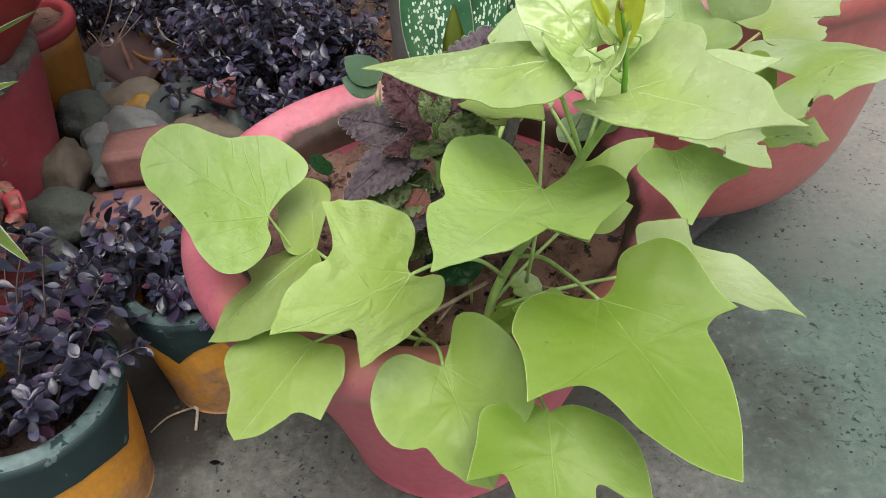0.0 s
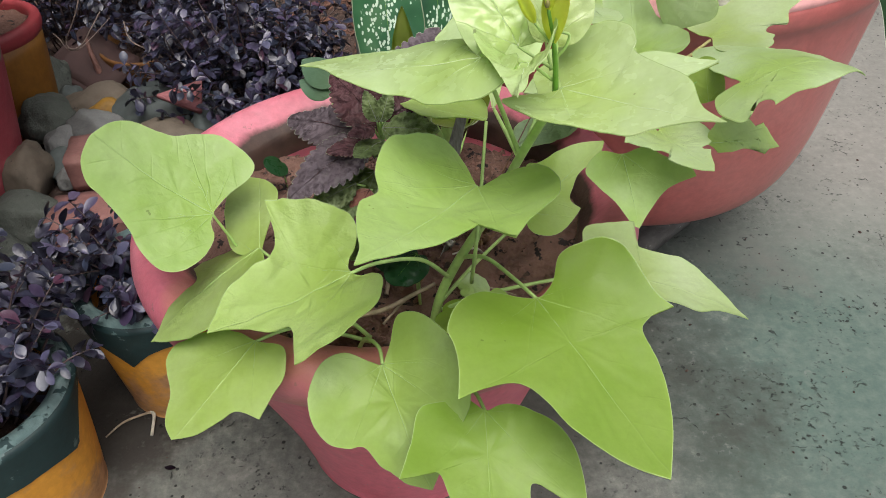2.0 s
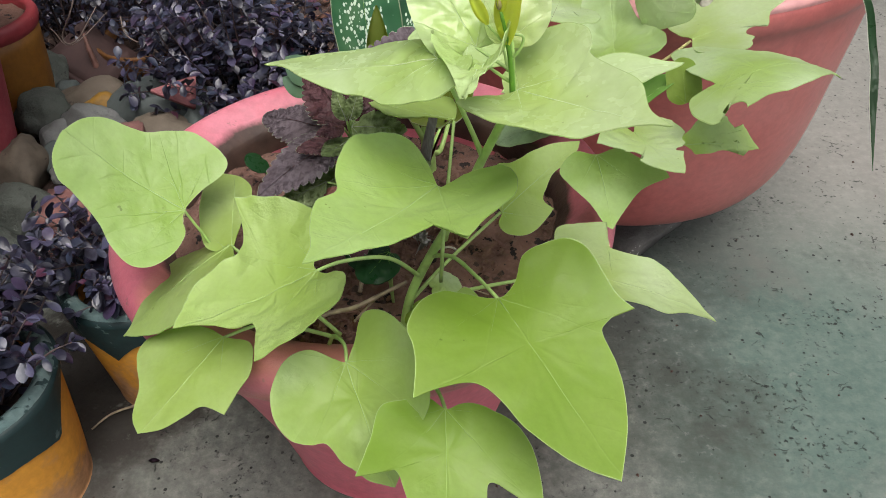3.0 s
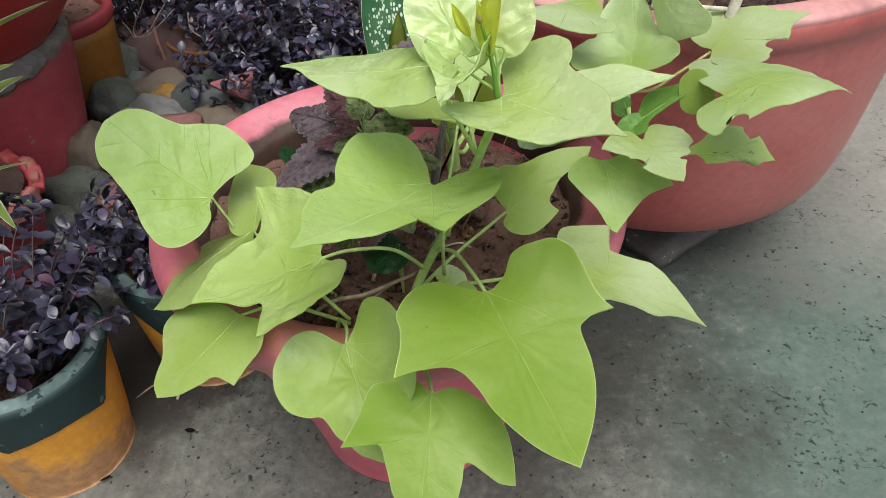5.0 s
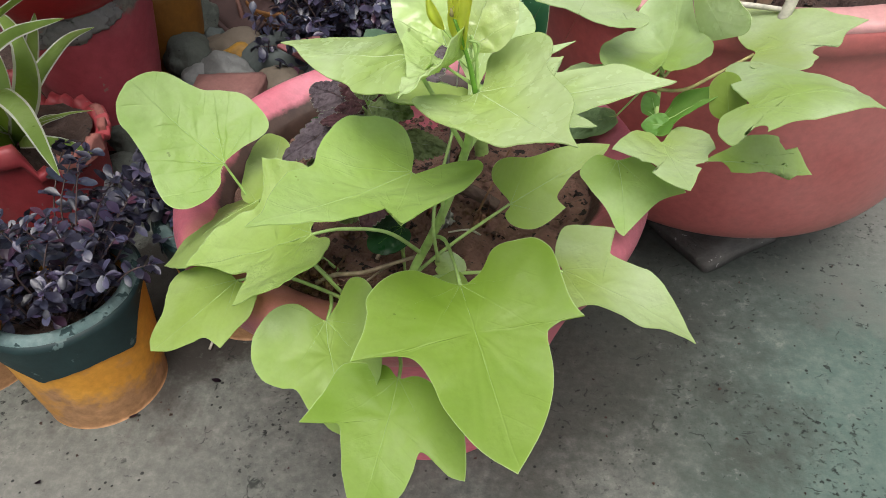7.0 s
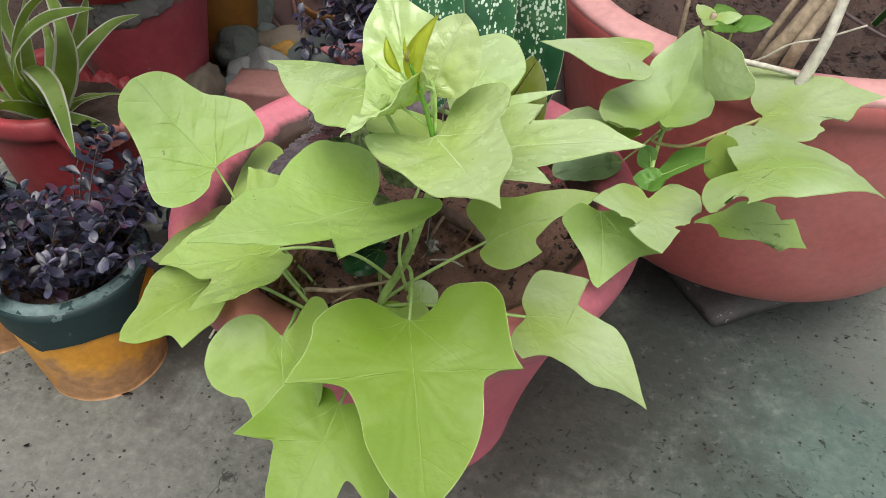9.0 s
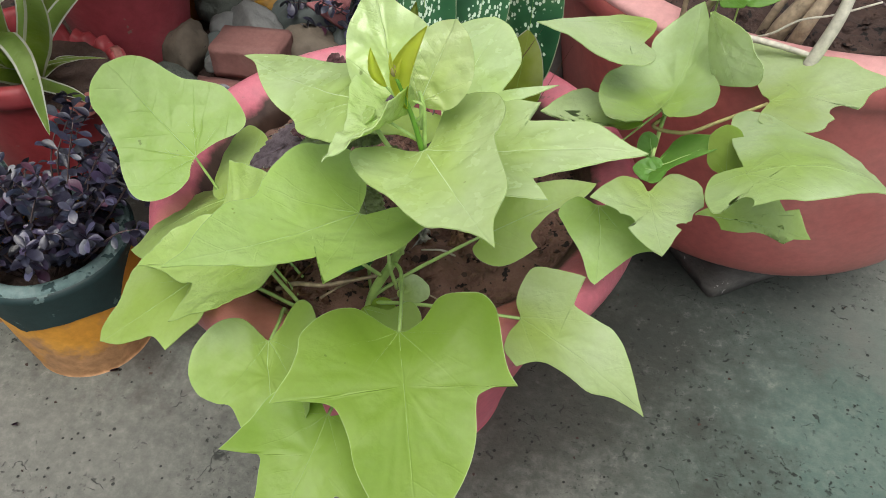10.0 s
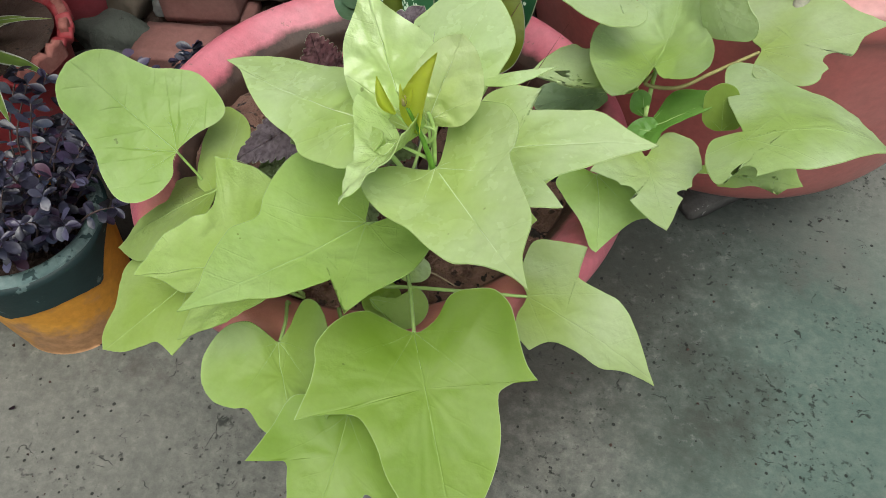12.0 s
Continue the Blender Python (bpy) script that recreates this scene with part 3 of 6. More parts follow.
def bed_mound():
    """Raised earth bed behind the bricks."""
    bm = bmesh.new()
    nx, ny = 60, 50
    grid = []
    for j in range(ny + 1):
        y = 0.98 + 1.3 * (j / ny) ** 1.2
        row = []
        for i in range(nx + 1):
            x = -1.75 + 1.8 * i / nx
            side = min(1, max(0, (0.05 - x) / 0.12)) * min(1, max(0, (y - 0.98) / 0.06))
            row.append(bm.verts.new((x, y, -0.02 + side * (0.115 + 0.02 * noise.fractal((x * 6, y * 6, 1), 1, 2, 4)))))
        grid.append(row)
    for a, b in zip(grid, grid[1:]):
        for i in range(nx):
            bm.faces.new((a[i], a[i + 1], b[i + 1], b[i]))
    return bm


lone("flower_bed", bed_mound(), BED, (-0.6, 1.5, 0.0), "raised bed of dark brown earth", "flower bed", kind="structure")


def wall_mesh(low, high):
    """A plain rendered wall, slightly uneven."""
    bm = bmesh.new()
    bmesh.ops.create_cube(bm, size=1)
    size, mid = Vector(high) - Vector(low), (Vector(low) + Vector(high)) / 2
    bmesh.ops.scale(bm, verts=bm.verts, vec=size)
    bmesh.ops.translate(bm, verts=bm.verts, vec=mid)
    bmesh.ops.bevel(bm, geom=list(bm.edges), offset=0.01, segments=2, affect="EDGES")
    return bm


PLASTER = surface("wall_plaster", (0.12, 0.11, 0.10), (0.17, 0.16, 0.145), (0.23, 0.215, 0.195), 3, 60, 0.9, 0.4, 0.003)
# two walls out of view, added to cut sky light from behind and left
lone("wall_north", wall_mesh((-1.95, 2.28, -0.02), (3.0, 2.48, 2.6)), PLASTER, (0.5, 2.38, 0), "plain unseen wall behind the bed, added to block sky light", "wall", kind="structure")
lone("wall_west", wall_mesh((-1.95, -2.5, -0.02), (-1.75, 2.278, 2.6)), PLASTER, (-1.85, 0, 0), "plain unseen wall beside the pots, added to block sky light", "wall", kind="structure")


def brick_mesh(at, size, turn, seed, lean=0):
    bm = bmesh.new()
    bmesh.ops.create_cube(bm, size=1)
    bmesh.ops.scale(bm, verts=bm.verts, vec=size)
    bmesh.ops.bevel(bm, geom=list(bm.edges), offset=0.004, segments=2, affect="EDGES")
    bmesh.ops.subdivide_edges(bm, edges=[e for e in bm.edges if e.calc_length() > 0.03], cuts=5, use_grid_fill=True)
    for v in bm.verts:
        v.co += Vector((noise.noise(v.co * 30 + Vector((seed, 0, 0))), noise.noise(v.co * 30 + Vector((0, seed, 5))), noise.noise(v.co * 30 + Vector((9, 0, seed))))) * 0.0025
    bmesh.ops.transform(bm, matrix=pose(*at, lean, 0, turn), verts=bm.verts)
    return bm


for at, size, turn, text in (
    ((-0.515, 1.053, 0.152), (0.125, 0.08, 0.06), 12, "clay brick on top of the bed's brick edge"),
    ((-0.532, 0.968, 0.092), (0.13, 0.087, 0.058), 8, "clay brick in the middle course of the bed's edge"),
    ((-0.535, 0.972, 0.031), (0.13, 0.087, 0.062), 6, "clay brick in the lowest course on the ground"),
    ((-0.505, 1.065, 0.081), (0.125, 0.08, 0.078), 10, "clay brick half buried in the bed"),
):
    lone("brick", brick_mesh(at, size, turn, at[0] * 9), BRICK, at, text, "brick", "bricks edging the bed")


def stone_mesh(at, size, turn, seed, rough=0.07):
    bm = bmesh.new()
    bmesh.ops.create_icosphere(bm, subdivisions=4, radius=0.5)
    for v in bm.verts:
        d = v.co.normalized()
        v.co *= 1 + 0.28 * noise.noise(d * 1.3 + Vector((seed, 0, 0))) + rough * noise.fractal(d * 3 + Vector((0, seed, 0)), 1, 2, 3)
    bmesh.ops.scale(bm, verts=bm.verts, vec=size)
    bmesh.ops.transform(bm, matrix=pose(*at, 8 * math.sin(seed * 7), 8 * math.cos(seed * 5), turn), verts=bm.verts)
    return bm


STONE_GREEN = surface("stone_green_grey", (0.037, 0.047, 0.037), (0.064, 0.074, 0.062), (0.098, 0.105, 0.090), 14, 90, 0.85, 0.9, 0.005, (0.026, 0.030, 0.026), 0.66, 60)
STONE_SLATE = surface("stone_slate", (0.046, 0.058, 0.054), (0.067, 0.082, 0.079), (0.098, 0.110, 0.103), 7, 120, 0.8, 0.25, 0.001)
STONE_TAN = surface("stone_tan", (0.074, 0.059, 0.042), (0.108, 0.087, 0.064), (0.142, 0.120, 0.094), 12, 90, 0.85, 0.4, 0.002, (0.049, 0.037, 0.030), 0.68, 50)
STONE_PALE = surface("stone_pale", (0.098, 0.101, 0.095), (0.134, 0.138, 0.133), (0.176, 0.176, 0.169), 14, 80, 0.8, 0.8, 0.004, (0.052, 0.056, 0.052), 0.68, 40)
STONES = (
    ((-0.74, 1.335, 0.145), (0.13, 0.12, 0.10), 20, STONE_GREEN, "large mossy green-grey stone on the bed"),
    ((-0.672, 1.19, 0.15), (0.095, 0.09, 0.09), 10, STONE_GREEN, "rough knobbly green-grey stone on the bed"),
    ((-0.60, 1.245, 0.135), (0.15, 0.105, 0.085), -8, STONE_TAN, "rounded tan stone daubed with yellow paint"),
    ((-0.485, 1.215, 0.14), (0.18, 0.12, 0.10), 5, STONE_SLATE, "smooth dark slate-grey river stone on the bed"),
    ((-0.565, 1.145, 0.145), (0.14, 0.07, 0.075), -28, STONE_PALE, "long pale grey stone with a sharp ridge"),
    ((-0.625, 1.14, 0.13), (0.075, 0.07, 0.06), 15, STONE_PALE, "small grey stone wedged between larger ones"),
    ((-0.445, 1.13, 0.14), (0.13, 0.08, 0.06), 0, STONE_TAN, "flat tan stone beside the large pot's rim"),
    ((-0.655, 1.05, 0.13), (0.07, 0.10, 0.11), 15, STONE_TAN, "upright beige stone with worn faces"),
    ((-0.615, 1.085, 0.12), (0.07, 0.06, 0.06), 40, STONE_SLATE, "small dark stone behind the bricks"),
    ((-0.64, 0.965, 0.10), (0.14, 0.09, 0.09), 12, STONE_GREEN, "broad mossy stone beside the bricks"),
    ((-0.655, 0.89, 0.07), (0.12, 0.09, 0.10), -15, STONE_GREEN, "green-grey stone behind the purple shrub"),
    ((-0.39, 1.165, 0.13), (0.055, 0.06, 0.085), 30, STONE_SLATE, "narrow grey stone standing by the pot"),
    ((-0.665, 1.285, 0.14), (0.05, 0.05, 0.045), 0, STONE_SLATE, "little dark pebble on the bed"),
    ((-0.585, 1.04, 0.125), (0.05, 0.04, 0.035), 0, STONE_PALE, "little pale pebble behind the bricks"),
)
stones = []
for i, (at, size, turn, material, text) in enumerate(STONES):
    stones.append(lone("stone", stone_mesh(at, size, turn, i * 1.37 + 0.4), material, at, text, "stone", "stones on the bed"))

daub = stone_mesh((-0.575, 1.213, 0.142), (0.075, 0.05, 0.055), -8, 3.1, 0.05)
part("paint_daub", daub, plain("yellow_daub", (0.23, 0.12, 0.012), 0.6, 0.3, 60), stones[2], "yellow paint daub")

# ---------- large pink pot ----------
POT = (-0.036, 0.635)
pot = thing("flower_pot", (*POT, 0), "large pink-painted concrete bowl pot with a rounded lip", "flower pot")
part("body", lathe([(0.0, 0.0), (0.118, 0.0), (0.13, 0.012), (0.152, 0.10), (0.184, 0.20), (0.216, 0.285), (0.226, 0.312), (0.233, 0.322)], (*POT, 0), 96, 0.006, 1), PINK, pot, "pink painted bowl")
part("rim", lathe([(0.229, 0.318), (0.243, 0.323), (0.251, 0.338), (0.2535, 0.354), (0.248, 0.368), (0.237, 0.3755), (0.224, 0.373), (0.211, 0.364), (0.2, 0.353), (0.194, 0.342), (0.192, 0.30), (0.19, 0.26)], (*POT, 0), 110, 0.008, 2), PINK_LIP, pot, "rounded chipped pink lip")
pot_soil = thing("potting_soil", (*POT, 0.335), "red-brown compacted soil filling the pink pot", "soil")
part("earth", soil_disc((*POT, 0.340), 0.198, 0.013, 60, 130, seed=3, dome=0.014, fall=0.15), SOIL, pot_soil, "compacted red-brown earth")

# ---------- big bowl pot behind ----------
BOWL = (0.323, 1.139)
bowl = thing("flower_pot", (*BOWL, 0.095), "very large dusty-rose bowl pot standing on a stone block", "flower pot")
part("body", lathe([(0.0, 0.013), (0.22, 0.013), (0.25, 0.015), (0.263, 0.024), (0.279, 0.055), (0.293, 0.11), (0.308, 0.20), (0.318, 0.28), (0.324, 0.325), (0.3325, 0.342), (0.3345, 0.360), (0.331, 0.371)], (*BOWL, 0.095), 110, 0.005, 5, caps=False), ROSE, bowl, "dusty rose painted bowl")
part("rim", lathe([(0.3335, 0.366), (0.3335, 0.371), (0.329, 0.3755), (0.316, 0.379), (0.302, 0.380), (0.295, 0.373), (0.292, 0.335), (0.29, 0.28)], (*BOWL, 0.095), 110, 0.005, 5, caps=False), ROSE_LIP_LIT, bowl, "broad flattened rose lip, sky light painted into its paler top")
BOWL_SOIL = surface("bowl_soil", (0.026, 0.015, 0.012), (0.055, 0.031, 0.024), (0.11, 0.066, 0.05), 18, 110, 0.95, 1.0, 0.008, (0.01, 0.007, 0.006), 0.6, 90)
bowl_soil = thing("potting_soil", (*BOWL, 0.448), "dark brown soil filling the large bowl pot", "soil")
part("earth", soil_disc((*BOWL, 0.448), 0.296, 0.018, seed=8), BOWL_SOIL, bowl_soil, "lumpy dark brown earth")
lone("cement_slab", brick_mesh((0.326, 1.026, 0.0165), (0.15, 0.155, 0.033), 43, 2.2), SLAB, (0.326, 1.026, 0.0), "broken grey cement slab under the bowl pot", "slab")
lone("cement_block", brick_mesh((0.335, 1.15, 0.0715), (0.22, 0.24, 0.074), 20, 5.2), SLAB, (0.335, 1.15, 0.0345), "rough cement block carrying the bowl pot", "block")
lone("cement_slab", brick_mesh((0.35, 1.235, 0.0165), (0.24, 0.2, 0.033), 12, 8.2), GREY, (0.35, 1.235, 0.0), "grey cement slab under the back of the bowl pot", "slab")


# ---------- yellow pots with purple shrubs ----------
def banded_pot(at, r0, r1, h, label, scallops=5, phase=0.0, band=0.36, tilt=(0, 0), group="yellow pots with green rims", arches=(0.5,)):
    """A tapered pot in yellow with a dark green band whose lower edge is scalloped."""
    ob = thing("flower_pot", at, label, "flower pot", group)
    k = (r1 - r0) / h
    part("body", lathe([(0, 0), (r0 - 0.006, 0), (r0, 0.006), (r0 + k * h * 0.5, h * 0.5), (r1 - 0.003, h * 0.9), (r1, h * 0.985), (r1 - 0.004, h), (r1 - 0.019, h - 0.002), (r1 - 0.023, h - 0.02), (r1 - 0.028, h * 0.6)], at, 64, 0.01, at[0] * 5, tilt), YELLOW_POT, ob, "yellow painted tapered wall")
    bm = bmesh.new()
    n, rings = 96, 8
    grid = []
    for j in range(rings + 1):
        row = []
        for i in range(n):
            a = 2 * math.pi * i / n
            place = a * scallops / (2 * math.pi) + phase
            s, arch = abs(place % 1.0 - 0.5) * 2, arches[int(place) % scallops % len(arches)]
            low = h * (1 - band * (1.05 - arch * (1 - s ** 2.6))) + 0.0015 * noise.noise((a * 9, at[0], 0))
            if j < rings - 1:
                z = low + (h + 0.001 - low) * j / (rings - 2)
                r = r0 + k * z + 0.0025
            else:
                z, r = (h + 0.004, r1 - 0.006) if j == rings - 1 else (h - 0.012, r1 - 0.0225)
            w = 1 + 0.01 * noise.noise((math.cos(a) * 1.7 + at[0] * 5, math.sin(a) * 1.7, z * 9))
            row.append(bm.verts.new((at[0] + r * w * math.cos(a) + tilt[0] * z, at[1] + r * w * math.sin(a) + tilt[1] * z, at[2] + z)))
        grid.append(row)
    for a, b in zip(grid, grid[1:]):
        for i in range(n):
            bm.faces.new((a[i], a[(i + 1) % n], b[(i + 1) % n], b[i]))
    part("painted_band", bm, GREEN_PAINT, ob, "dark green scalloped band, worn pale on the lip")
    part("worn_lip", lathe([(r1 - 0.0225, h - 0.006), (r1 - 0.019, h + 0.005), (r1 - 0.011, h + 0.0085), (r1 - 0.0035, h + 0.0055), (r1 + 0.0005, h - 0.001)], at, 64, 0.01, at[0] * 5, tilt, 3, False), LIP_WORN, ob, "lip rubbed pale grey-green")
    part("soil", soil_disc((at[0], at[1], at[2] + h - 0.03), r1 - 0.022, 0.008, 14, 40, at[0]), BED, ob, "dark soil")
    return ob


def shrub(at, spread, height, count, label, seed, lean=(0, 0), leaf_size=0.023, group="purple-leaved shrubs"):
    """A bushy plant: thin branching stems with pairs of small pointed purple leaves."""
    rng = random.Random(seed)
    ob = thing("purple_shrub", at, label, "shrub", group)
    sb, lb = bmesh.new(), bmesh.new()
    base = Vector(at)

    def small_leaf(p, d, size):
        side = d.cross(Vector((rng.uniform(-.4, .4), rng.uniform(-.4, .4), 1))).normalized()
        up = side.cross(d).normalized()
        w, cup, droop = size * rng.uniform(0.23, 0.33), size * rng.uniform(0.02, 0.14), rng.uniform(0.05, 0.4)
        rows = []
        for t, k in ((0.0, 0.06), (0.2, 0.42), (0.42, 0.82), (0.62, 1.0), (0.8, 0.86), (0.93, 0.48)):
            c = p + d * size * t - up * size * droop * t * t
            rows.append((lb.verts.new(c - side * w * k + up * cup * k), lb.verts.new(c), lb.verts.new(c + side * w * k + up * cup * k)))
        tip = lb.verts.new(p + d * size - up * size * droop)
        for a, b in zip(rows, rows[1:]):
            lb.faces.new((a[0], a[1], b[1], b[0]))
            lb.faces.new((a[1], a[2], b[2], b[1]))
        lb.faces.new((rows[-1][0], rows[-1][1], tip))
        lb.faces.new((rows[-1][1], rows[-1][2], tip))

    for s in range(count):
        a, out = rng.uniform(0, 2 * math.pi), math.sqrt(rng.random())
        end = base + Vector((spread * out * math.cos(a) + lean[0] * rng.uniform(.3, 1.2), spread * out * math.sin(a) + lean[1] * rng.uniform(.3, 1.2), height * (1 - 0.45 * out * out) * rng.choice((0.55, 0.7, 0.85, 1.0, 1.25))))
        start = base + Vector((0.4 * spread * out * math.cos(a), 0.4 * spread * out * math.sin(a), 0))
        mid = (start + end) / 2 + Vector((rng.uniform(-.02, .02), rng.uniform(-.02, .02), 0.12 * height))
        pts = spline([start, mid, end], 5)
        tube(sb, pts, (0.0018, 0.0007), 5)
        n = len(pts)
        for i in range(2, n):
            p = pts[i]
            d = (pts[i] - pts[i - 1]).normalized()
            turn = rng.uniform(0, math.pi)
            o = d.orthogonal().normalized()
            for k in range(2 if i < n - 1 else 6):
                w = Matrix.Rotation(turn + k * (math.pi if i < n - 1 else 2.1), 3, d) @ o
                small_leaf(p, (w * rng.uniform(0.8, 1.2) + d * rng.uniform(0.1, 0.7)).normalized(), leaf_size * rng.choice((0.5, 0.65, 0.8, 0.9, 1.0, 1.2)) * (1 if i < n - 1 else 0.8))
    part("stem", sb, PURPLE_STEM, ob, "thin dark branching stems", kind="stuff")
    part("foliage", lb, PURPLE, ob, "many small pointed dusky purple leaves", kind="stuff")
    return ob


banded_pot((-0.490, 0.534, 0), 0.083, 0.104, 0.19, "small yellow pot with a dark green scalloped rim on the concrete", 5, 0.12, arches=(0.9, 0.5, 0.5, 0.5, 0.2))
shrub((-0.490, 0.534, 0.165), 0.13, 0.165, 52, "bushy purple-leaved shrub in the yellow pot", 5, (0.01, 0.04), 0.0225)
banded_pot((-0.345, 0.728, 0), 0.083, 0.104, 0.19, "yellow pot with a green rim tucked behind the pink pot", 5, 0.4)
shrub((-0.345, 0.728, 0.165), 0.11, 0.115, 40, "purple-leaved shrub spilling from the second yellow pot", 11, (-0.03, -0.02), 0.0225)
banded_pot((-0.70, 0.535, 0), 0.083, 0.104, 0.19, "yellow pot with a green rim beside its twin", 5, 0.6)
shrub((-0.70, 0.535, 0.165), 0.10, 0.13, 30, "purple-leaved shrub in the outer yellow pot", 17, (0, 0), 0.028)
shrub((-0.33, 1.30, 0.09), 0.21, 0.22, 150, "wide purple-leaved shrub growing on the bed behind the pink pot", 21, (0, -0.03), 0.024)
shrub((-0.52, 1.58, 0.09), 0.22, 0.26, 150, "purple-leaved shrub in the middle of the bed", 23, (0, -0.02), 0.022)
shrub((-0.82, 1.66, 0.09), 0.22, 0.27, 90, "purple-leaved shrub at the back of the bed", 29, (0, 0), 0.022)

# ---------- red and ochre pots on the bed ----------
RED_AT = (-0.770, 1.056, 0.06)


def worn_red_mat():
    """Red paint with grey mortar showing through in a ragged band under the rim and in scuffs below."""
    m = surface("worn_red_paint", (0.24, 0.03, 0.042), (0.34, 0.055, 0.072), (0.42, 0.13, 0.14), 9, 60, 0.6, 0.45, 0.003, (0.26, 0.15, 0.13), 0.68, 30)
    nt = m.node_tree
    b = nt.nodes["Principled BSDF"]
    old = b.inputs["Base Color"].links[0].from_socket
    vec = coords(nt)
    sep = nt.nodes.new("ShaderNodeSeparateXYZ")
    nt.links.new(vec, sep.inputs[0])
    worn = math_node(nt, "ADD", sep.outputs[2], math_node(nt, "MULTIPLY", math_node(nt, "SUBTRACT", noise_tex(nt, vec, 13, 5, 0.6), 0.5), 0.16))
    grey = ramp(nt, noise_tex(nt, vec, 55, 6, 0.7), [(0.3, (0.07, 0.065, 0.055)), (0.5, (0.16, 0.15, 0.125)), (0.7, (0.26, 0.245, 0.21))])
    nt.links.new(mix(nt, ramp(nt, worn, [(0.245, (0, 0, 0)), (0.262, (1, 1, 1))]), old, grey), b.inputs["Base Color"])
    return m


red = thing("flower_pot", RED_AT, "red-painted pot with a worn grey rim", "flower pot", "red pots")
part("body", lathe([(0, 0), (0.072, 0), (0.084, 0.012), (0.103, 0.10), (0.118, 0.19), (0.128, 0.255), (0.130, 0.275), (0.122, 0.284), (0.11, 0.278), (0.102, 0.2)], RED_AT, 72, 0.012, 3), worn_red_mat(), red, "faded red wall worn to grey cement")
for at, size, turn, seed in (((-0.676, 0.966, 0.326), (0.06, 0.014, 0.04), 42, 7.3), ((-0.708, 0.947, 0.315), (0.075, 0.014, 0.05), 28, 9.1), ((-0.656, 0.992, 0.33), (0.045, 0.013, 0.035), 62, 2.7), ((-0.754, 0.935, 0.31), (0.07, 0.013, 0.055), 8, 5.5)):
    part("mortar_lump", stone_mesh(at, size, turn, seed, 0.22), GREY, red, "crumbled grey mortar on the rim")
UPPER_AT = (-0.759, 1.021, 0.344)
upper = thing("flower_pot", UPPER_AT, "bright red pot stacked on the worn one", "flower pot", "red pots")
part("body", lathe([(0, 0), (0.098, 0), (0.113, 0.006), (0.132, 0.024), (0.160, 0.056), (0.196, 0.098), (0.222, 0.135), (0.236, 0.165), (0.228, 0.172), (0.21, 0.16), (0.19, 0.12)], UPPER_AT, 80, 0.008, 4), RED_BRIGHT, upper, "glossy bright red wall")
SPIDER_AT = (-0.742, 0.808, 0.015)
spider_pot = thing("flower_pot", SPIDER_AT, "glossy red pot with a broken rim", "flower pot", "red pots")
spider_wall = lathe([(0, 0), (0.085, 0), (0.095, 0.01), (0.108, 0.1), (0.12, 0.2), (0.13, 0.215), (0.132, 0.24), (0.124, 0.247), (0.11, 0.238), (0.104, 0.18)], SPIDER_AT, 110, 0.015, 7)
for v in spider_wall.verts:
    # the lip has broken away over one stretch
    a, h = math.degrees(math.atan2(v.co.y - SPIDER_AT[1], v.co.x - SPIDER_AT[0])), v.co.z - SPIDER_AT[2]
    if -48 < a < 118 and h > 0.15:
        v.co.z -= (h - 0.15) * min(1, (a + 48) / 6, (118 - a) / 6) * (0.62 + 0.28 * noise.noise((a * 0.12, 3.0, 1.0)))
part("body", spider_wall, RED, spider_pot, "glossy red wall with a gap in the lip")
part("soil", soil_disc((-0.742, 0.808, 0.20), 0.106, 0.008, 12, 36, 4), BED, spider_pot, "dark soil")


def shard_mesh(at, radius, h, a0, a1, seed):
    """A curved broken piece of a pot wall with a ragged edge."""
    bm = bmesh.new()
    n, m = 14, 5
    faces = []
    for r in (radius, radius - 0.012):
        grid = []
        for j in range(m + 1):
            row = []
            for i in range(n + 1):
                a = radians(a0 + (a1 - a0) * i / n)
                top = h * (0.75 + 0.4 * noise.noise((i * 0.6 + seed, seed, 0)))
                row.append(bm.verts.new((at[0] + r * math.cos(a), at[1] + r * math.sin(a), at[2] + top * j / m)))
            grid.append(row)
        faces.append(grid)
    out, inn = faces
    for j in range(m):
        for i in range(n):
            bm.faces.new((out[j][i], out[j][i + 1], out[j + 1][i + 1], out[j + 1][i]))
            bm.faces.new((inn[j][i + 1], inn[j][i], inn[j + 1][i], inn[j + 1][i + 1]))
    for i in range(n):
        bm.faces.new((out[m][i], out[m][i + 1], inn[m][i + 1], inn[m][i]))
    for j in range(m):
        bm.faces.new((out[j][0], out[j + 1][0], inn[j + 1][0], inn[j][0]))
        bm.faces.new((out[j + 1][n], out[j][n], inn[j][n], inn[j + 1][n]))
    return bm


part("rim_shard", shard_mesh((-0.742, 0.808, 0.186), 0.128, 0.03, 24, 62, 3.0), BROKEN, spider_pot, "jagged stump of the broken rim")
part("rim_shard", shard_mesh((-0.728, 0.800, 0.196), 0.130, 0.036, -30, 8, 8.0), BROKEN, spider_pot, "salmon broken edge of the lip")
OCHRE_AT = (-0.775, 1.262, 0.08)
ochre = thing("flower_pot", OCHRE_AT, "ochre pot with a dull red lip standing on the bed", "flower pot")
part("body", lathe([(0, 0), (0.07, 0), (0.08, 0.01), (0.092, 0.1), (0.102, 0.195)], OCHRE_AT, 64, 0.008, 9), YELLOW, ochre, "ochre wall")
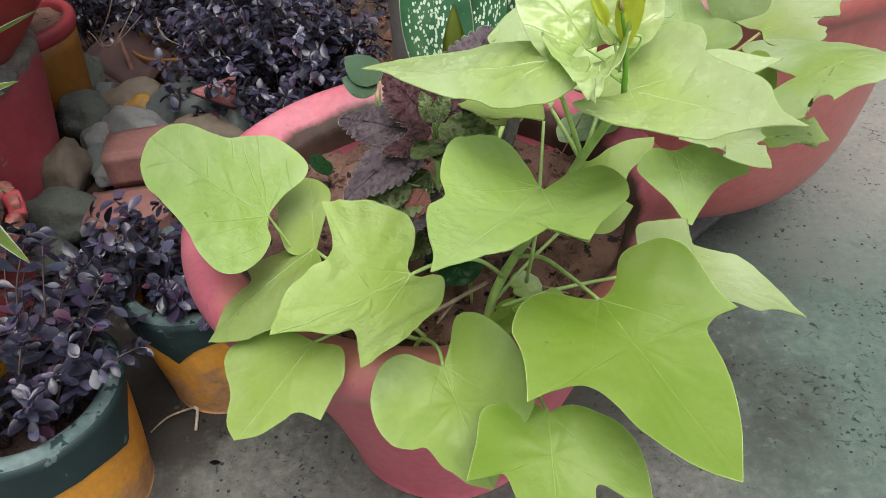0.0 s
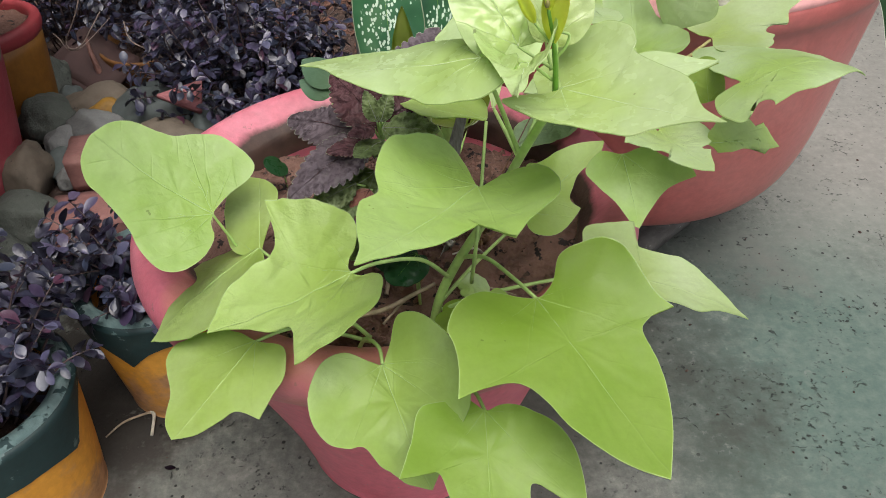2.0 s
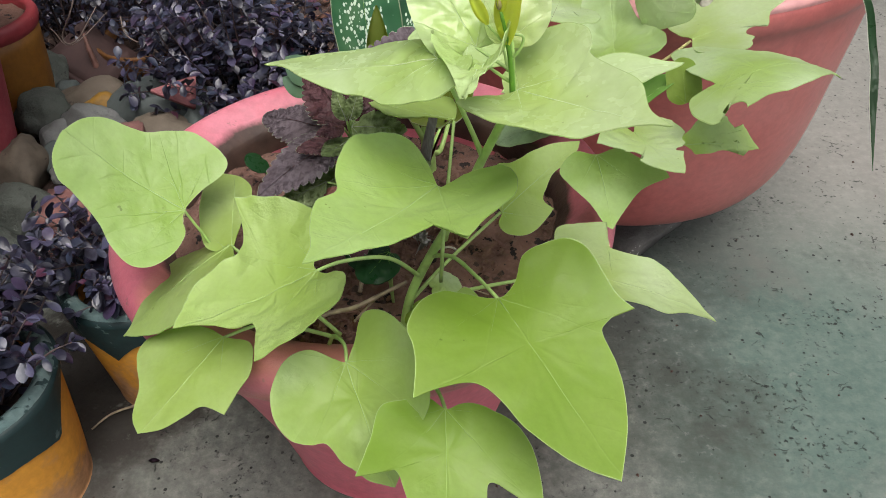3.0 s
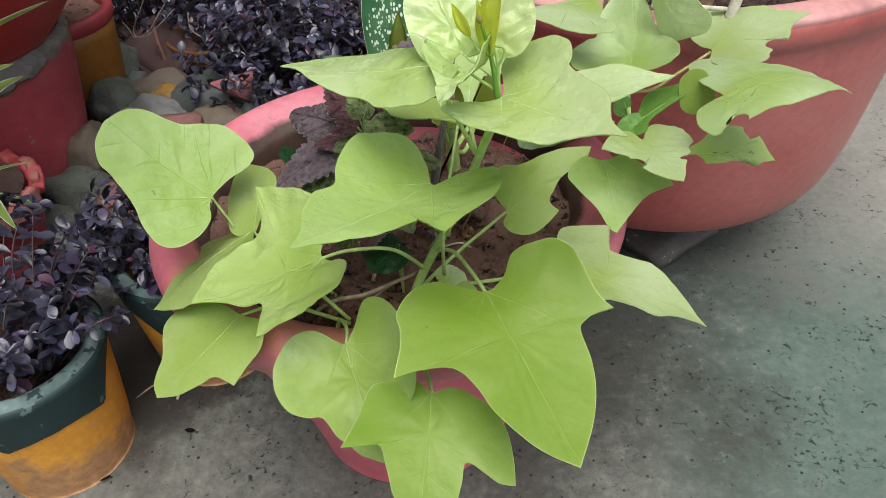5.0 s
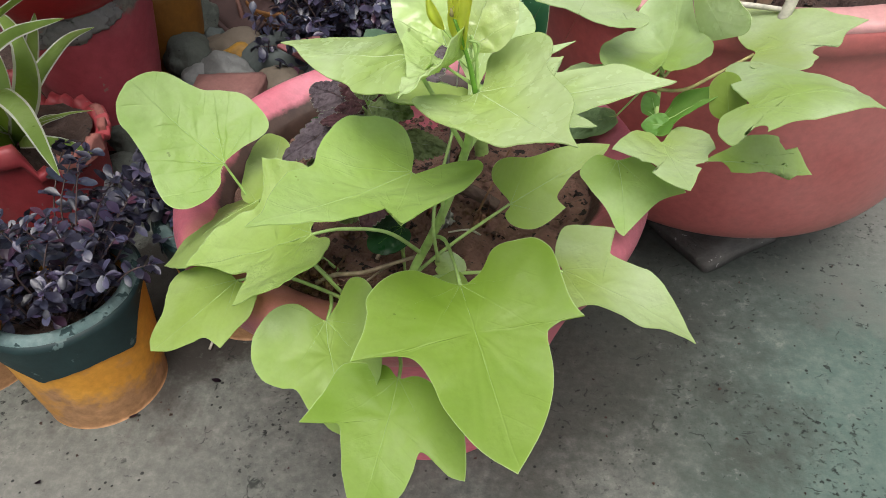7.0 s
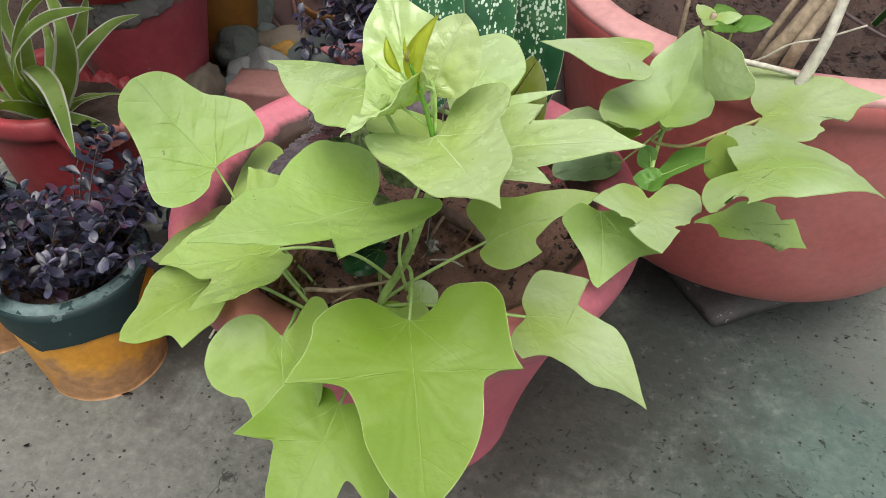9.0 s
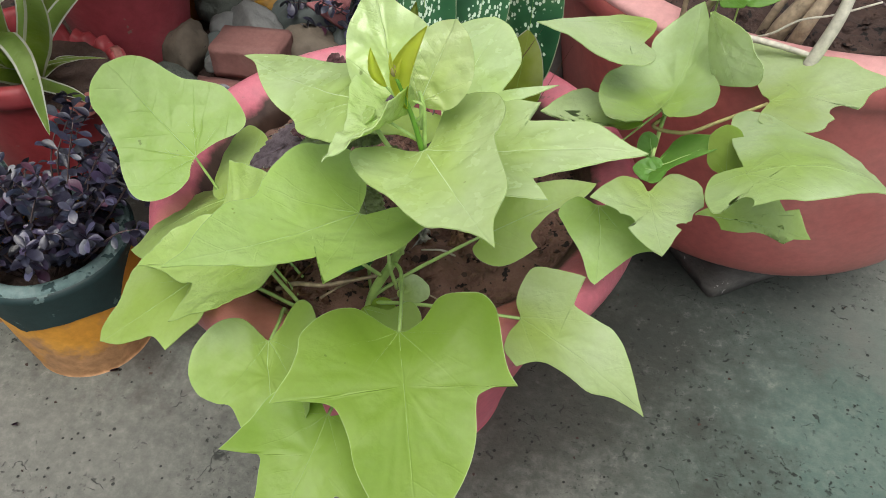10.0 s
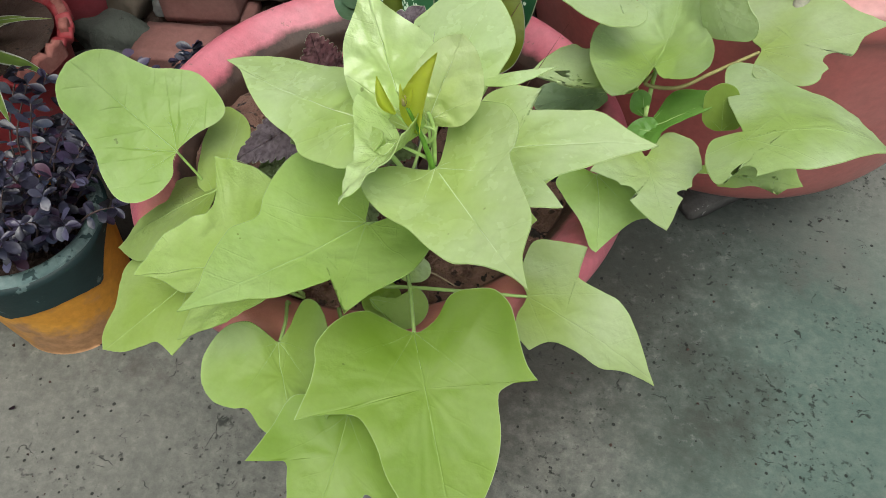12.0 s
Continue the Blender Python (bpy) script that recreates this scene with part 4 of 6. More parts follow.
part("rim", lathe([(0.1, 0.19), (0.106, 0.2), (0.106, 0.215), (0.098, 0.22), (0.088, 0.214), (0.086, 0.17)], OCHRE_AT, 64, 0.008, 9), RED, ochre, "dull red lip")
part("soil", soil_disc((OCHRE_AT[0], OCHRE_AT[1], 0.284), 0.088, 0.006, 10, 32, 6), SOIL, ochre, "dry brown soil")
ORANGE_AT = (-0.555, 1.44, 0.07)
orange = thing("flower_pot", ORANGE_AT, "low orange clay pot half hidden by purple leaves", "flower pot")
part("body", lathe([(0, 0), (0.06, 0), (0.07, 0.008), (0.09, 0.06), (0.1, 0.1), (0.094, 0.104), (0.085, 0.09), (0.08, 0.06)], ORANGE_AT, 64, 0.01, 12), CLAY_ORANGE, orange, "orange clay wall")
part("soil", soil_disc((ORANGE_AT[0], ORANGE_AT[1], 0.15), 0.083, 0.006, 8, 28, 9), BED, orange, "dark soil")
BOX_AT = (-0.650, 1.395, 0.085)
planter = thing("planter", BOX_AT, "broken terracotta planter tipped over on the bed", "planter")
for size, at, seed in (((0.17, 0.018, 0.085), (0, -0.055, 0), 1.1), ((0.018, 0.095, 0.075), (-0.076, 0.002, -0.004), 4.2), ((0.15, 0.11, 0.018), (0.003, 0.0, 0.034), 7.3)):
    bm = brick_mesh((0, 0, 0), size, 0, seed)
    bmesh.ops.translate(bm, verts=bm.verts, vec=at)
    bmesh.ops.transform(bm, matrix=pose(BOX_AT[0], BOX_AT[1], BOX_AT[2] + 0.045, 24, 14, -32), verts=bm.verts)
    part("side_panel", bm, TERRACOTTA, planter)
lone("cement_post", lathe([(0, 0), (0.07, 0), (0.072, 0.2), (0.07, 0.46), (0.064, 0.47), (0, 0.47)], (-0.03, 1.06, 0), 40, 0.02, 3), GREY, (-0.03, 1.06, 0), "rough grey cement post behind the pink pot", "post")


def chip_mesh(corners, thick):
    """A flat three-cornered chip of a pot wall with worn edges."""
    bm = bmesh.new()
    pts = [Vector(c) for c in corners]
    n = (pts[1] - pts[0]).cross(pts[2] - pts[0]).normalized() * thick
    top, low = [bm.verts.new(p + n * 0.5) for p in pts], [bm.verts.new(p - n * 0.5) for p in pts]
    bm.faces.new(top)
    bm.faces.new(low[::-1])
    for i in range(3):
        j = (i + 1) % 3
        bm.faces.new((top[j], top[i], low[i], low[j]))
    bmesh.ops.recalc_face_normals(bm, faces=bm.faces)
    bmesh.ops.bevel(bm, geom=list(bm.edges), offset=0.0025, segments=2, affect="EDGES")
    return bm


lone("pot_shard", chip_mesh(((-0.456, 1.15, 0.208), (-0.392, 1.205, 0.205), (-0.386, 1.15, 0.172)), 0.014), surface("faded_pink_shard", (0.20, 0.06, 0.065), (0.27, 0.10, 0.105), (0.34, 0.16, 0.16), 30, 120, 0.8, 0.5, 0.002), (-0.41, 1.17, 0.19), "three-cornered pink pot shard lying on the stones", "shard")
for pts, r in (
    ([(-0.570, 1.33, 0.40), (-0.589, 1.28, 0.328), (-0.606, 1.27, 0.294), (-0.632, 1.27, 0.256), (-0.624, 1.265, 0.243), (-0.605, 1.27, 0.250), (-0.592, 1.28, 0.266), (-0.575, 1.31, 0.29)], 0.0015),
    ([(-0.660, 1.29, 0.262), (-0.641, 1.27, 0.258), (-0.633, 1.265, 0.245), (-0.619, 1.27, 0.239), (-0.60, 1.29, 0.248), (-0.57, 1.33, 0.27)], 0.0012),
    ([(-0.560, 1.36, 0.25), (-0.532, 1.30, 0.239), (-0.489, 1.30, 0.210), (-0.479, 1.30, 0.187), (-0.50, 1.30, 0.178)], 0.0013),
):
    lone("dry_tendril", rod(pts, (r, r * 0.7), 6), plain("dry_tendril", (0.16, 0.12, 0.10), 0.8, 0.3, 120), pts[0], "dry pale tendril looping among the purple leaves", "tendril", "dry tendrils on the bed")
curl = rod([(-0.647, 1.375, 0.212), (-0.640, 1.36, 0.185), (-0.632, 1.352, 0.150)], (0.003, 0.007), 6)
lone("fallen_leaf", curl, plain("brown_curl", (0.12, 0.055, 0.042), 0.7, 0.4, 90), (-0.64, 1.36, 0.15), "curled brown dead leaf leaning on the planter", "leaf")


# ---------- sweet potato vine in the pink pot ----------
vine = thing("sweet_potato_vine", (0.012, 0.462, 0.35), "lime-green sweet potato vine with lobed leaves", "plant")
part("stem", rod([(0.01, 0.46, 0.335), (0.018, 0.468, 0.375), (0.034, 0.474, 0.41), (0.058, 0.458, 0.47), (0.079, 0.441, 0.533), (0.096, 0.412, 0.592)], (0.0045, 0.0029), 10), STEM, vine, "thick pale green main stem")
part("growing_tip", rod([(0.096, 0.412, 0.592), (0.093, 0.405, 0.625), (0.087, 0.399, 0.655)], (0.0021, 0.0009), 8), STEM_DARK, vine, "dark green growing tip")
leaf(vine, (0.079, 0.403, 0.622), (0.067, 0.348, 0.631), (-0.45, -0.2, 0.87), (1.9, 0, -0.15, -1.2),
     [(0.1, -0.16), (0.28, -0.3), (0.46, -0.22), (0.42, 0.0), (0.3, 0.24), (0.19, 0.54), (0.11, 0.8), (0.0, 1.03, 1), (-0.05, 0.8), (-0.13, 0.58), (-0.3, 0.46), (-0.42, 0.32), (-0.42, 0.08), (-0.3, -0.14), (-0.1, -0.1)], LEAF_CRINKLED, seed=23.1, pucker=0.05, curl=0.02, veins=1, vein_width=0.0003, vein_mat=VEIN_YOUNG, stalk=[(0.093, 0.41, 0.607)], stalk_r=0.0012)
leaf(vine, (0.074, 0.427, 0.621), (0.038, 0.473, 0.67), (0.0, -0.73, 0.68), (0.25, 0, -0.1, -0.1),
     [(-0.04, 0.04), (-0.2, -0.02), (-0.32, 0.1), (-0.35, 0.28), (-0.33, 0.46), (-0.29, 0.61), (-0.2, 0.75), (-0.1, 0.87), (0.0, 1.0, 1), (0.06, 0.86), (0.19, 0.68), (0.32, 0.53), (0.38, 0.42), (0.39, 0.27), (0.31, 0.09), (0.17, -0.04), (0.05, -0.02)], LEAF_CRINKLED, seed=18.7, pucker=0.03, curl=0.008, veins=1, vein_width=0.0003, vein_mat=VEIN_YOUNG, stalk=[(0.092, 0.417, 0.612)], stalk_r=0.0012)
leaf(vine, (0.087, 0.379, 0.458), (0.155, 0.253, 0.429), (0.0, -0.22, 0.97), (0.4, 0.34, -0.0, -0.61, 0.0, -0.14),
     [(0.06, -0.04), (0.15, -0.12), (0.22, -0.16), (0.34, -0.14), (0.46, -0.03), (0.48, 0.07), (0.52, 0.18), (0.6, 0.32, 1), (0.48, 0.32), (0.35, 0.34), (0.3, 0.39), (0.26, 0.51), (0.24, 0.64), (0.18, 0.79), (0.12, 0.89), (0.04, 0.97), (0.01, 1, 1), (-0.15, 0.83), (-0.25, 0.68), (-0.3, 0.55), (-0.32, 0.41), (-0.35, 0.36), (-0.44, 0.34), (-0.52, 0.36, 1), (-0.49, 0.29), (-0.48, 0.19), (-0.48, 0.07), (-0.47, -0.01), (-0.42, -0.09), (-0.32, -0.13), (-0.21, -0.13), (-0.12, -0.04), (-0.04, -0)], LEAF_MATURE, seed=0.5, edge_mat=MARGIN, margin=0.993, stalk=[(0.036, 0.474, 0.415), (0.055, 0.45, 0.435), (0.072, 0.415, 0.447)])
leaf(vine, (0.152, 0.465, 0.404), (0.264, 0.429, 0.381), (0.22, 0.04, 0.98), (0.26, 0.14, -0.16, 0.02, -0.01, -0.0),
     [(0.17, 0.02), (0.33, 0.09), (0.39, 0.22, 1), (0.24, 0.29), (0.19, 0.43), (0.18, 0.64), (0.09, 0.79), (0.02, 1, 1), (-0.13, 0.85), (-0.27, 0.7), (-0.35, 0.55), (-0.35, 0.39), (-0.33, 0.23), (-0.38, 0.19), (-0.57, 0.14, 1), (-0.52, -0.01), (-0.43, -0.18), (-0.29, -0.18), (-0.11, -0.11)], LEAF_PALE, seed=1.8, edge_mat=MARGIN, margin=0.993, stalk=[(0.02, 0.46, 0.37), (0.07, 0.455, 0.395)])
leaf(vine, (0.049, 0.33, 0.4), (0.049, 0.226, 0.375), (-0.17, -0.23, 0.96), (0.58, 0.68, 0.16, -0.48, 0.15, 0.09),
     [(0.11, -0.08), (0.27, -0.07), (0.41, -0), (0.45, 0.24), (0.5, 0.49, 1), (0.39, 0.45), (0.29, 0.42), (0.23, 0.56), (0.16, 0.74), (0.08, 0.89), (-0.02, 1.04, 1), (-0.09, 0.92), (-0.19, 0.75), (-0.23, 0.59), (-0.25, 0.47), (-0.34, 0.49), (-0.46, 0.57), (-0.57, 0.58, 1), (-0.57, 0.45), (-0.54, 0.29), (-0.46, 0.16), (-0.34, 0.07), (-0.2, -0.01), (-0.09, -0.02)], LEAF_MATURE, seed=3.1, edge_mat=MARGIN, margin=0.993, stalk=[(-0.005, 0.435, 0.36), (0.02, 0.395, 0.385), (0.042, 0.355, 0.392)])
leaf(vine, (-0.023, 0.37, 0.405), (0.009, 0.313, 0.332), (-0.14, -0.48, 0.87), (0.86, -0.28, -0.33, 0.5, 0.35, -0.06),
     [(0.09, -0.06), (0.23, -0.18), (0.4, -0.18), (0.53, -0.03), (0.56, 0.15), (0.51, 0.34), (0.41, 0.44), (0.31, 0.49), (0.26, 0.66), (0.21, 0.74), (0.13, 0.89), (-0.01, 1.01, 1), (-0.14, 0.86), (-0.28, 0.68), (-0.46, 0.5), (-0.54, 0.39), (-0.6, 0.2), (-0.58, 0.05), (-0.53, -0.1), (-0.39, -0.26), (-0.22, -0.29), (-0.11, -0.13), (-0.04, -0.04)], LEAF_LIME, seed=4.4, edge_mat=MARGIN, margin=0.993, stalk=[(-0.05, 0.43, 0.355), (-0.04, 0.415, 0.385), (-0.027, 0.39, 0.402)], pucker=0.02)
leaf(vine, (-0.043, 0.412, 0.458), (-0.146, 0.379, 0.435), (-0.19, -0.1, 0.98), (0.4, -0.08, 0.19, -0.06, 0.02, 0.09),
     [(-0.15, -0.15), (-0.26, -0.17), (-0.41, -0.09), (-0.51, 0.09), (-0.59, 0.29), (-0.63, 0.49, 1), (-0.26, 0.47), (-0.19, 0.61), (-0.05, 0.81), (-0, 1, 1), (0.1, 0.94), (0.27, 0.84), (0.4, 0.66), (0.44, 0.49), (0.49, 0.42), (0.64, 0.39), (0.78, 0.38, 1), (0.72, 0.22), (0.6, 0.01), (0.44, -0.12), (0.3, -0.14), (0.16, -0.06), (0.09, -0.01)], LEAF_PUCKERED, seed=5.7, edge_mat=MARGIN, margin=0.993, stalk=[(0.026, 0.468, 0.40), (0.005, 0.45, 0.435), (-0.025, 0.428, 0.452)], pucker=0.028)
leaf(vine, (-0.128, 0.482, 0.425), (-0.22, 0.436, 0.367), (-0.59, 0.16, 0.79), (-0.17, 0.27, -0.13, 0.02, 0.05, -0.05),
     [(0.38, 0.23), (0.55, 0.43), (0.59, 0.59, 1), (0.26, 0.54), (0.23, 0.7), (0.1, 0.86), (0, 1, 1), (-0.26, 0.77), (-0.45, 0.53), (-0.59, 0.32), (-0.61, 0.12), (-0.4, -0.02)], LEAF_LIME, seed=7.0, edge_mat=MARGIN, margin=0.993, stalk=[(-0.04, 0.44, 0.36), (-0.08, 0.445, 0.41)])
leaf(vine, (-0.124, 0.409, 0.393), (-0.179, 0.34, 0.363), (-0.2, -0.26, 0.94), (-0.19, -0.05, 0.05, 0.12, -0.03, -0.04),
     [(0.21, 0.02), (0.44, 0.1), (0.66, 0.29), (0.74, 0.41), (0.66, 0.56), (0.37, 0.72), (0.2, 0.92), (0.01, 1, 1), (-0.15, 0.85), (-0.23, 0.67), (-0.3, 0.54), (-0.5, 0.49, 1), (-0.46, 0.3), (-0.44, 0.15), (-0.37, 0.02), (-0.25, -0.08), (-0.09, -0.03)], LEAF_LIME, seed=8.3, edge_mat=MARGIN, margin=0.993, stalk=[(-0.04, 0.44, 0.355), (-0.09, 0.425, 0.39)])
leaf(vine, (-0.161, 0.491, 0.455), (-0.238, 0.502, 0.527), (0.55, -0.5, 0.67), (0.15, 0.02, 0.34, -0.22, -0.02, 0.08),
     [(-0.08, -0.03), (-0.17, -0.1), (-0.34, -0.11), (-0.51, -0.04), (-0.58, 0.09), (-0.52, 0.28), (-0.42, 0.44), (-0.34, 0.69), (-0.32, 0.83), (-0.22, 0.95), (-0.08, 1), (0.01, 1), (0.16, 0.95), (0.27, 0.84), (0.33, 0.67), (0.38, 0.55), (0.49, 0.43), (0.58, 0.28), (0.56, 0.07), (0.5, -0.05), (0.39, -0.07), (0.22, -0.02), (0.08, -0)], LEAF_VEINED, seed=9.6, edge_mat=MARGIN, margin=0.993, stalk=[(-0.06, 0.475, 0.355), (-0.118, 0.498, 0.378), (-0.146, 0.4955, 0.410), (-0.154, 0.494, 0.430)], stalk_r=0.0016, stalk_mat=STEM, veins=3, vein_width=0.0006)
leaf(vine, (-0.128, 0.478, 0.420), (-0.140, 0.575, 0.445), (-0.3, -0.4, 0.85), (0.2, 0.0, 0.05, 0.0),
     [(-0.1, 0.04), (-0.24, 0.14), (-0.31, 0.35), (-0.33, 0.6), (-0.31, 0.78), (-0.21, 0.93), (-0.06, 0.88), (0.09, 0.77), (0.18, 0.6), (0.12, 0.38), (0.04, 0.14)], LEAF_LIME, seed=10.9, centre=0.45, edge_mat=MARGIN, margin=0.993, stalk=[(-0.05, 0.45, 0.36), (-0.10, 0.465, 0.40)], stalk_r=0.0015)
leaf(vine, (0.048, 0.409, 0.532), (-0.02, 0.302, 0.563), (0.11, 0.21, 0.97), (0.79, -0.03, 0.11, -0.58, 0.27, 0.12),
     [(0.13, -0.12), (0.28, -0.18), (0.37, -0.13), (0.44, -0.02), (0.47, 0.11), (0.44, 0.24), (0.38, 0.35), (0.29, 0.45), (0.28, 0.61), (0.16, 0.79), (0.06, 0.9), (-0.01, 1.03, 1), (-0.04, 0.89), (-0.08, 0.75), (-0.15, 0.63), (-0.2, 0.42), (-0.23, 0.32), (-0.34, 0.37), (-0.45, 0.47, 1), (-0.44, 0.33), (-0.47, 0.2), (-0.48, 0.11), (-0.4, -0.07), (-0.27, -0.26), (-0.16, -0.31), (-0.07, -0.23), (-0.03, -0.06)], LEAF_LIME, seed=12.2, edge_mat=MARGIN, margin=0.993, stalk=[(0.05, 0.465, 0.44), (0.056, 0.445, 0.49)])
leaf(vine, (0.097, 0.518, 0.425), (0.174, 0.605, 0.437), (0.61, -0.61, 0.5), (1.46, 0.93, 0.09, -0.04, 0.02, -0.03),
     [(-0.12, -0.04), (-0.33, -0.15), (-0.41, -0.11), (-0.36, 0.07), (-0.24, 0.31), (-0.18, 0.58), (-0.11, 0.82), (-0.01, 1.01, 1), (0.05, 0.82), (0.04, 0.62), (0.09, 0.44), (0.13, 0.36), (0.21, 0.36, 1), (0.24, 0.19), (0.23, 0.04), (0.15, -0.06), (0.05, -0.08)], LEAF_LIME, seed=13.5, edge_mat=MARGIN, margin=0.993, stalk=[(0.016, 0.465, 0.37), (0.05, 0.49, 0.395)])
leaf(vine, (0.051, 0.418, 0.619), (-0.065, 0.467, 0.592), (-0.29, -0.19, 0.94), (-0.38, -0.36, 0.17, -0.04, -0.05, -0.01),
     [(0.13, 0), (0.22, 0.23), (0.26, 0.4), (0.23, 0.6), (0.19, 0.82), (0.11, 0.97), (0.02, 1.03, 1), (0, 0.9), (-0.09, 0.73), (-0.17, 0.53), (-0.21, 0.31), (-0.26, 0.21), (-0.26, 0.09), (-0.24, -0.07), (-0.17, -0.19), (-0.04, -0.2)], LEAF_YOUNG, seed=14.8, edge_mat=MARGIN, margin=0.993, stalk=[(0.079, 0.441, 0.533), (0.064, 0.428, 0.58)])
leaf(vine, (0.098, 0.408, 0.602), (0.168, 0.328, 0.623), (-0.27, 0.02, 0.96), (0.82, -0.3, 0.04, -0.48, 0.09, 0.15),
     [(-0.11, -0.11), (-0.22, -0.24), (-0.34, -0.23), (-0.43, -0.1), (-0.47, 0.03), (-0.45, 0.17), (-0.38, 0.25), (-0.33, 0.27), (-0.29, 0.41), (-0.25, 0.6), (-0.21, 0.7), (-0.13, 0.78), (-0.07, 0.85), (-0.01, 1.01, 1), (0.02, 0.88), (0.1, 0.73), (0.2, 0.63), (0.26, 0.49), (0.3, 0.33), (0.37, 0.21), (0.4, 0.08), (0.38, -0.04), (0.3, -0.11), (0.18, -0.12), (0.08, -0.05)], LEAF_YOUNG, seed=16.1, edge_mat=MARGIN, margin=0.993, stalk=[(0.088, 0.428, 0.56), (0.096, 0.417, 0.585)])
leaf(vine, (0.092, 0.469, 0.549), (0.219, 0.486, 0.577), (-0.23, 0.13, 0.97), (0.26, -0.2, -0.12, 0.04, -0.08, 0.03),
     [(-0.22, 0.06), (-0.42, 0.09), (-0.45, 0.22), (-0.39, 0.41, 1), (-0.27, 0.35), (-0.23, 0.54), (-0.2, 0.71), (-0.09, 0.85), (0, 1, 1), (0.07, 0.85), (0.16, 0.68), (0.25, 0.5), (0.28, 0.49), (0.46, 0.59, 1), (0.48, 0.5), (0.48, 0.35), (0.3, 0.18)], LEAF_YOUNG, seed=17.4, edge_mat=MARGIN, margin=0.993, stalk=[(0.079, 0.441, 0.53)])
leaf(vine, (0.065, 0.509, 0.532), (0.079, 0.616, 0.572), (-0.28, -0.31, 0.91), (-0.11, -0.0, -0.15, -0.02, 0.0, 0.0),
     [(-0.07, 0.18), (-0.34, 0.5), (-0.48, 0.68), (-0.44, 0.79), (-0.31, 0.96), (-0.11, 1.03, 1), (0.09, 0.93), (0.28, 0.71), (0.32, 0.54), (0.3, 0.38), (0.46, 0.44), (0.63, 0.53, 1), (0.51, 0.41), (0.38, 0.32), (0.19, 0.31), (0.08, 0.28)], LEAF_YOUNG, seed=20.0, edge_mat=MARGIN, margin=0.993, stalk=[(0.079, 0.441, 0.53)])
leaf(vine, (0.059, 0.499, 0.528), (-0.006, 0.506, 0.541), (0.22, 0.21, 0.95), (0.2, -0.06, 0.01, 0.04, -0.01, -0.02),
     [(0.55, 0.05), (0.55, 0.34), (0.42, 0.74), (0, 0.98, 1), (-0.32, 0.81), (-0.6, 0.62), (-0.21, 0.48), (-0.05, 0.23)], LEAF_LIME, seed=21.3, edge_mat=MARGIN, margin=0.993, stalk=[(0.045, 0.46, 0.40), (0.05, 0.445, 0.47)], stalk_r=0.0017)
leaf(vine, (0.090, 0.422, 0.625), (0.103, 0.447, 0.668), (0.25, -0.8, 0.55), (0.3, 0.1, -0.1, 0.0),
     [(-0.1, -0.02), (-0.24, 0.08), (-0.33, 0.3), (-0.32, 0.6), (-0.2, 0.86), (0.0, 1.0, 1), (0.22, 0.88), (0.4, 0.62), (0.44, 0.34), (0.34, 0.08), (0.12, -0.02)], LEAF_CRINKLED, seed=22.6, pucker=0.03, veins=1, vein_width=0.0003, vein_mat=VEIN_YOUNG, stalk=[(0.093, 0.416, 0.61)], stalk_r=0.0011)

# ---------- sweet potato vine in the big bowl ----------
vine_two = thing("sweet_potato_vine", (0.24, 0.80, 0.43), "pale sweet potato vine with insect-bitten leaves hanging over the bowl", "plant")
leaf(vine_two, (0.219, 0.595, 0.453), (0.244, 0.513, 0.465), (0.23, 0.22, 0.95), (0.38, -0.42, 0.07, -0.07, -0.06, -0.1),
     [(0.07, -0.1), (0.2, -0.11), (0.33, -0.02), (0.52, 0.22), (0.63, 0.39, 1), (0.48, 0.4), (0.36, 0.42), (0.29, 0.5), (0.26, 0.6), (0.2, 0.7), (0.1, 0.86), (-0, 1.01, 1), (-0.08, 0.87), (-0.15, 0.72), (-0.23, 0.58), (-0.27, 0.48), (-0.33, 0.44, 1), (-0.38, 0.3), (-0.49, 0.17, 1), (-0.54, -0.13), (-0.52, -0.33), (-0.39, -0.43), (-0.27, -0.41), (-0.13, -0.22)], LEAF_PALE, seed=23.9, edge_mat=MARGIN, margin=0.993, bites=((0.265, 0.53, 0.09), (-0.25, 0.53, 0.062)))
leaf(vine_two, (0.287, 0.587, 0.5), (0.395, 0.606, 0.496), (0.02, 0.13, 0.99), (-0.13, 0.04, -0.6, -0.11, 0.03, -0.04),
     [(-0.1, -0.09), (-0.12, -0.19), (0.07, -0.24), (0.29, -0.21), (0.35, -0.14), (0.37, 0.0), (0.36, 0.17), (0.36, 0.44), (0.01, 1, 1), (-0.11, 0.89), (-0.31, 0.77), (-0.48, 0.6), (-0.6, 0.41), (-0.93, 0.26), (-1.05, 0.09), (-0.93, -0), (-0.54, -0.04), (-0.22, -0.02)], LEAF_PALE, seed=25.2, edge_mat=MARGIN, margin=0.993, bites=((0.33, -0.06, 0.085),))
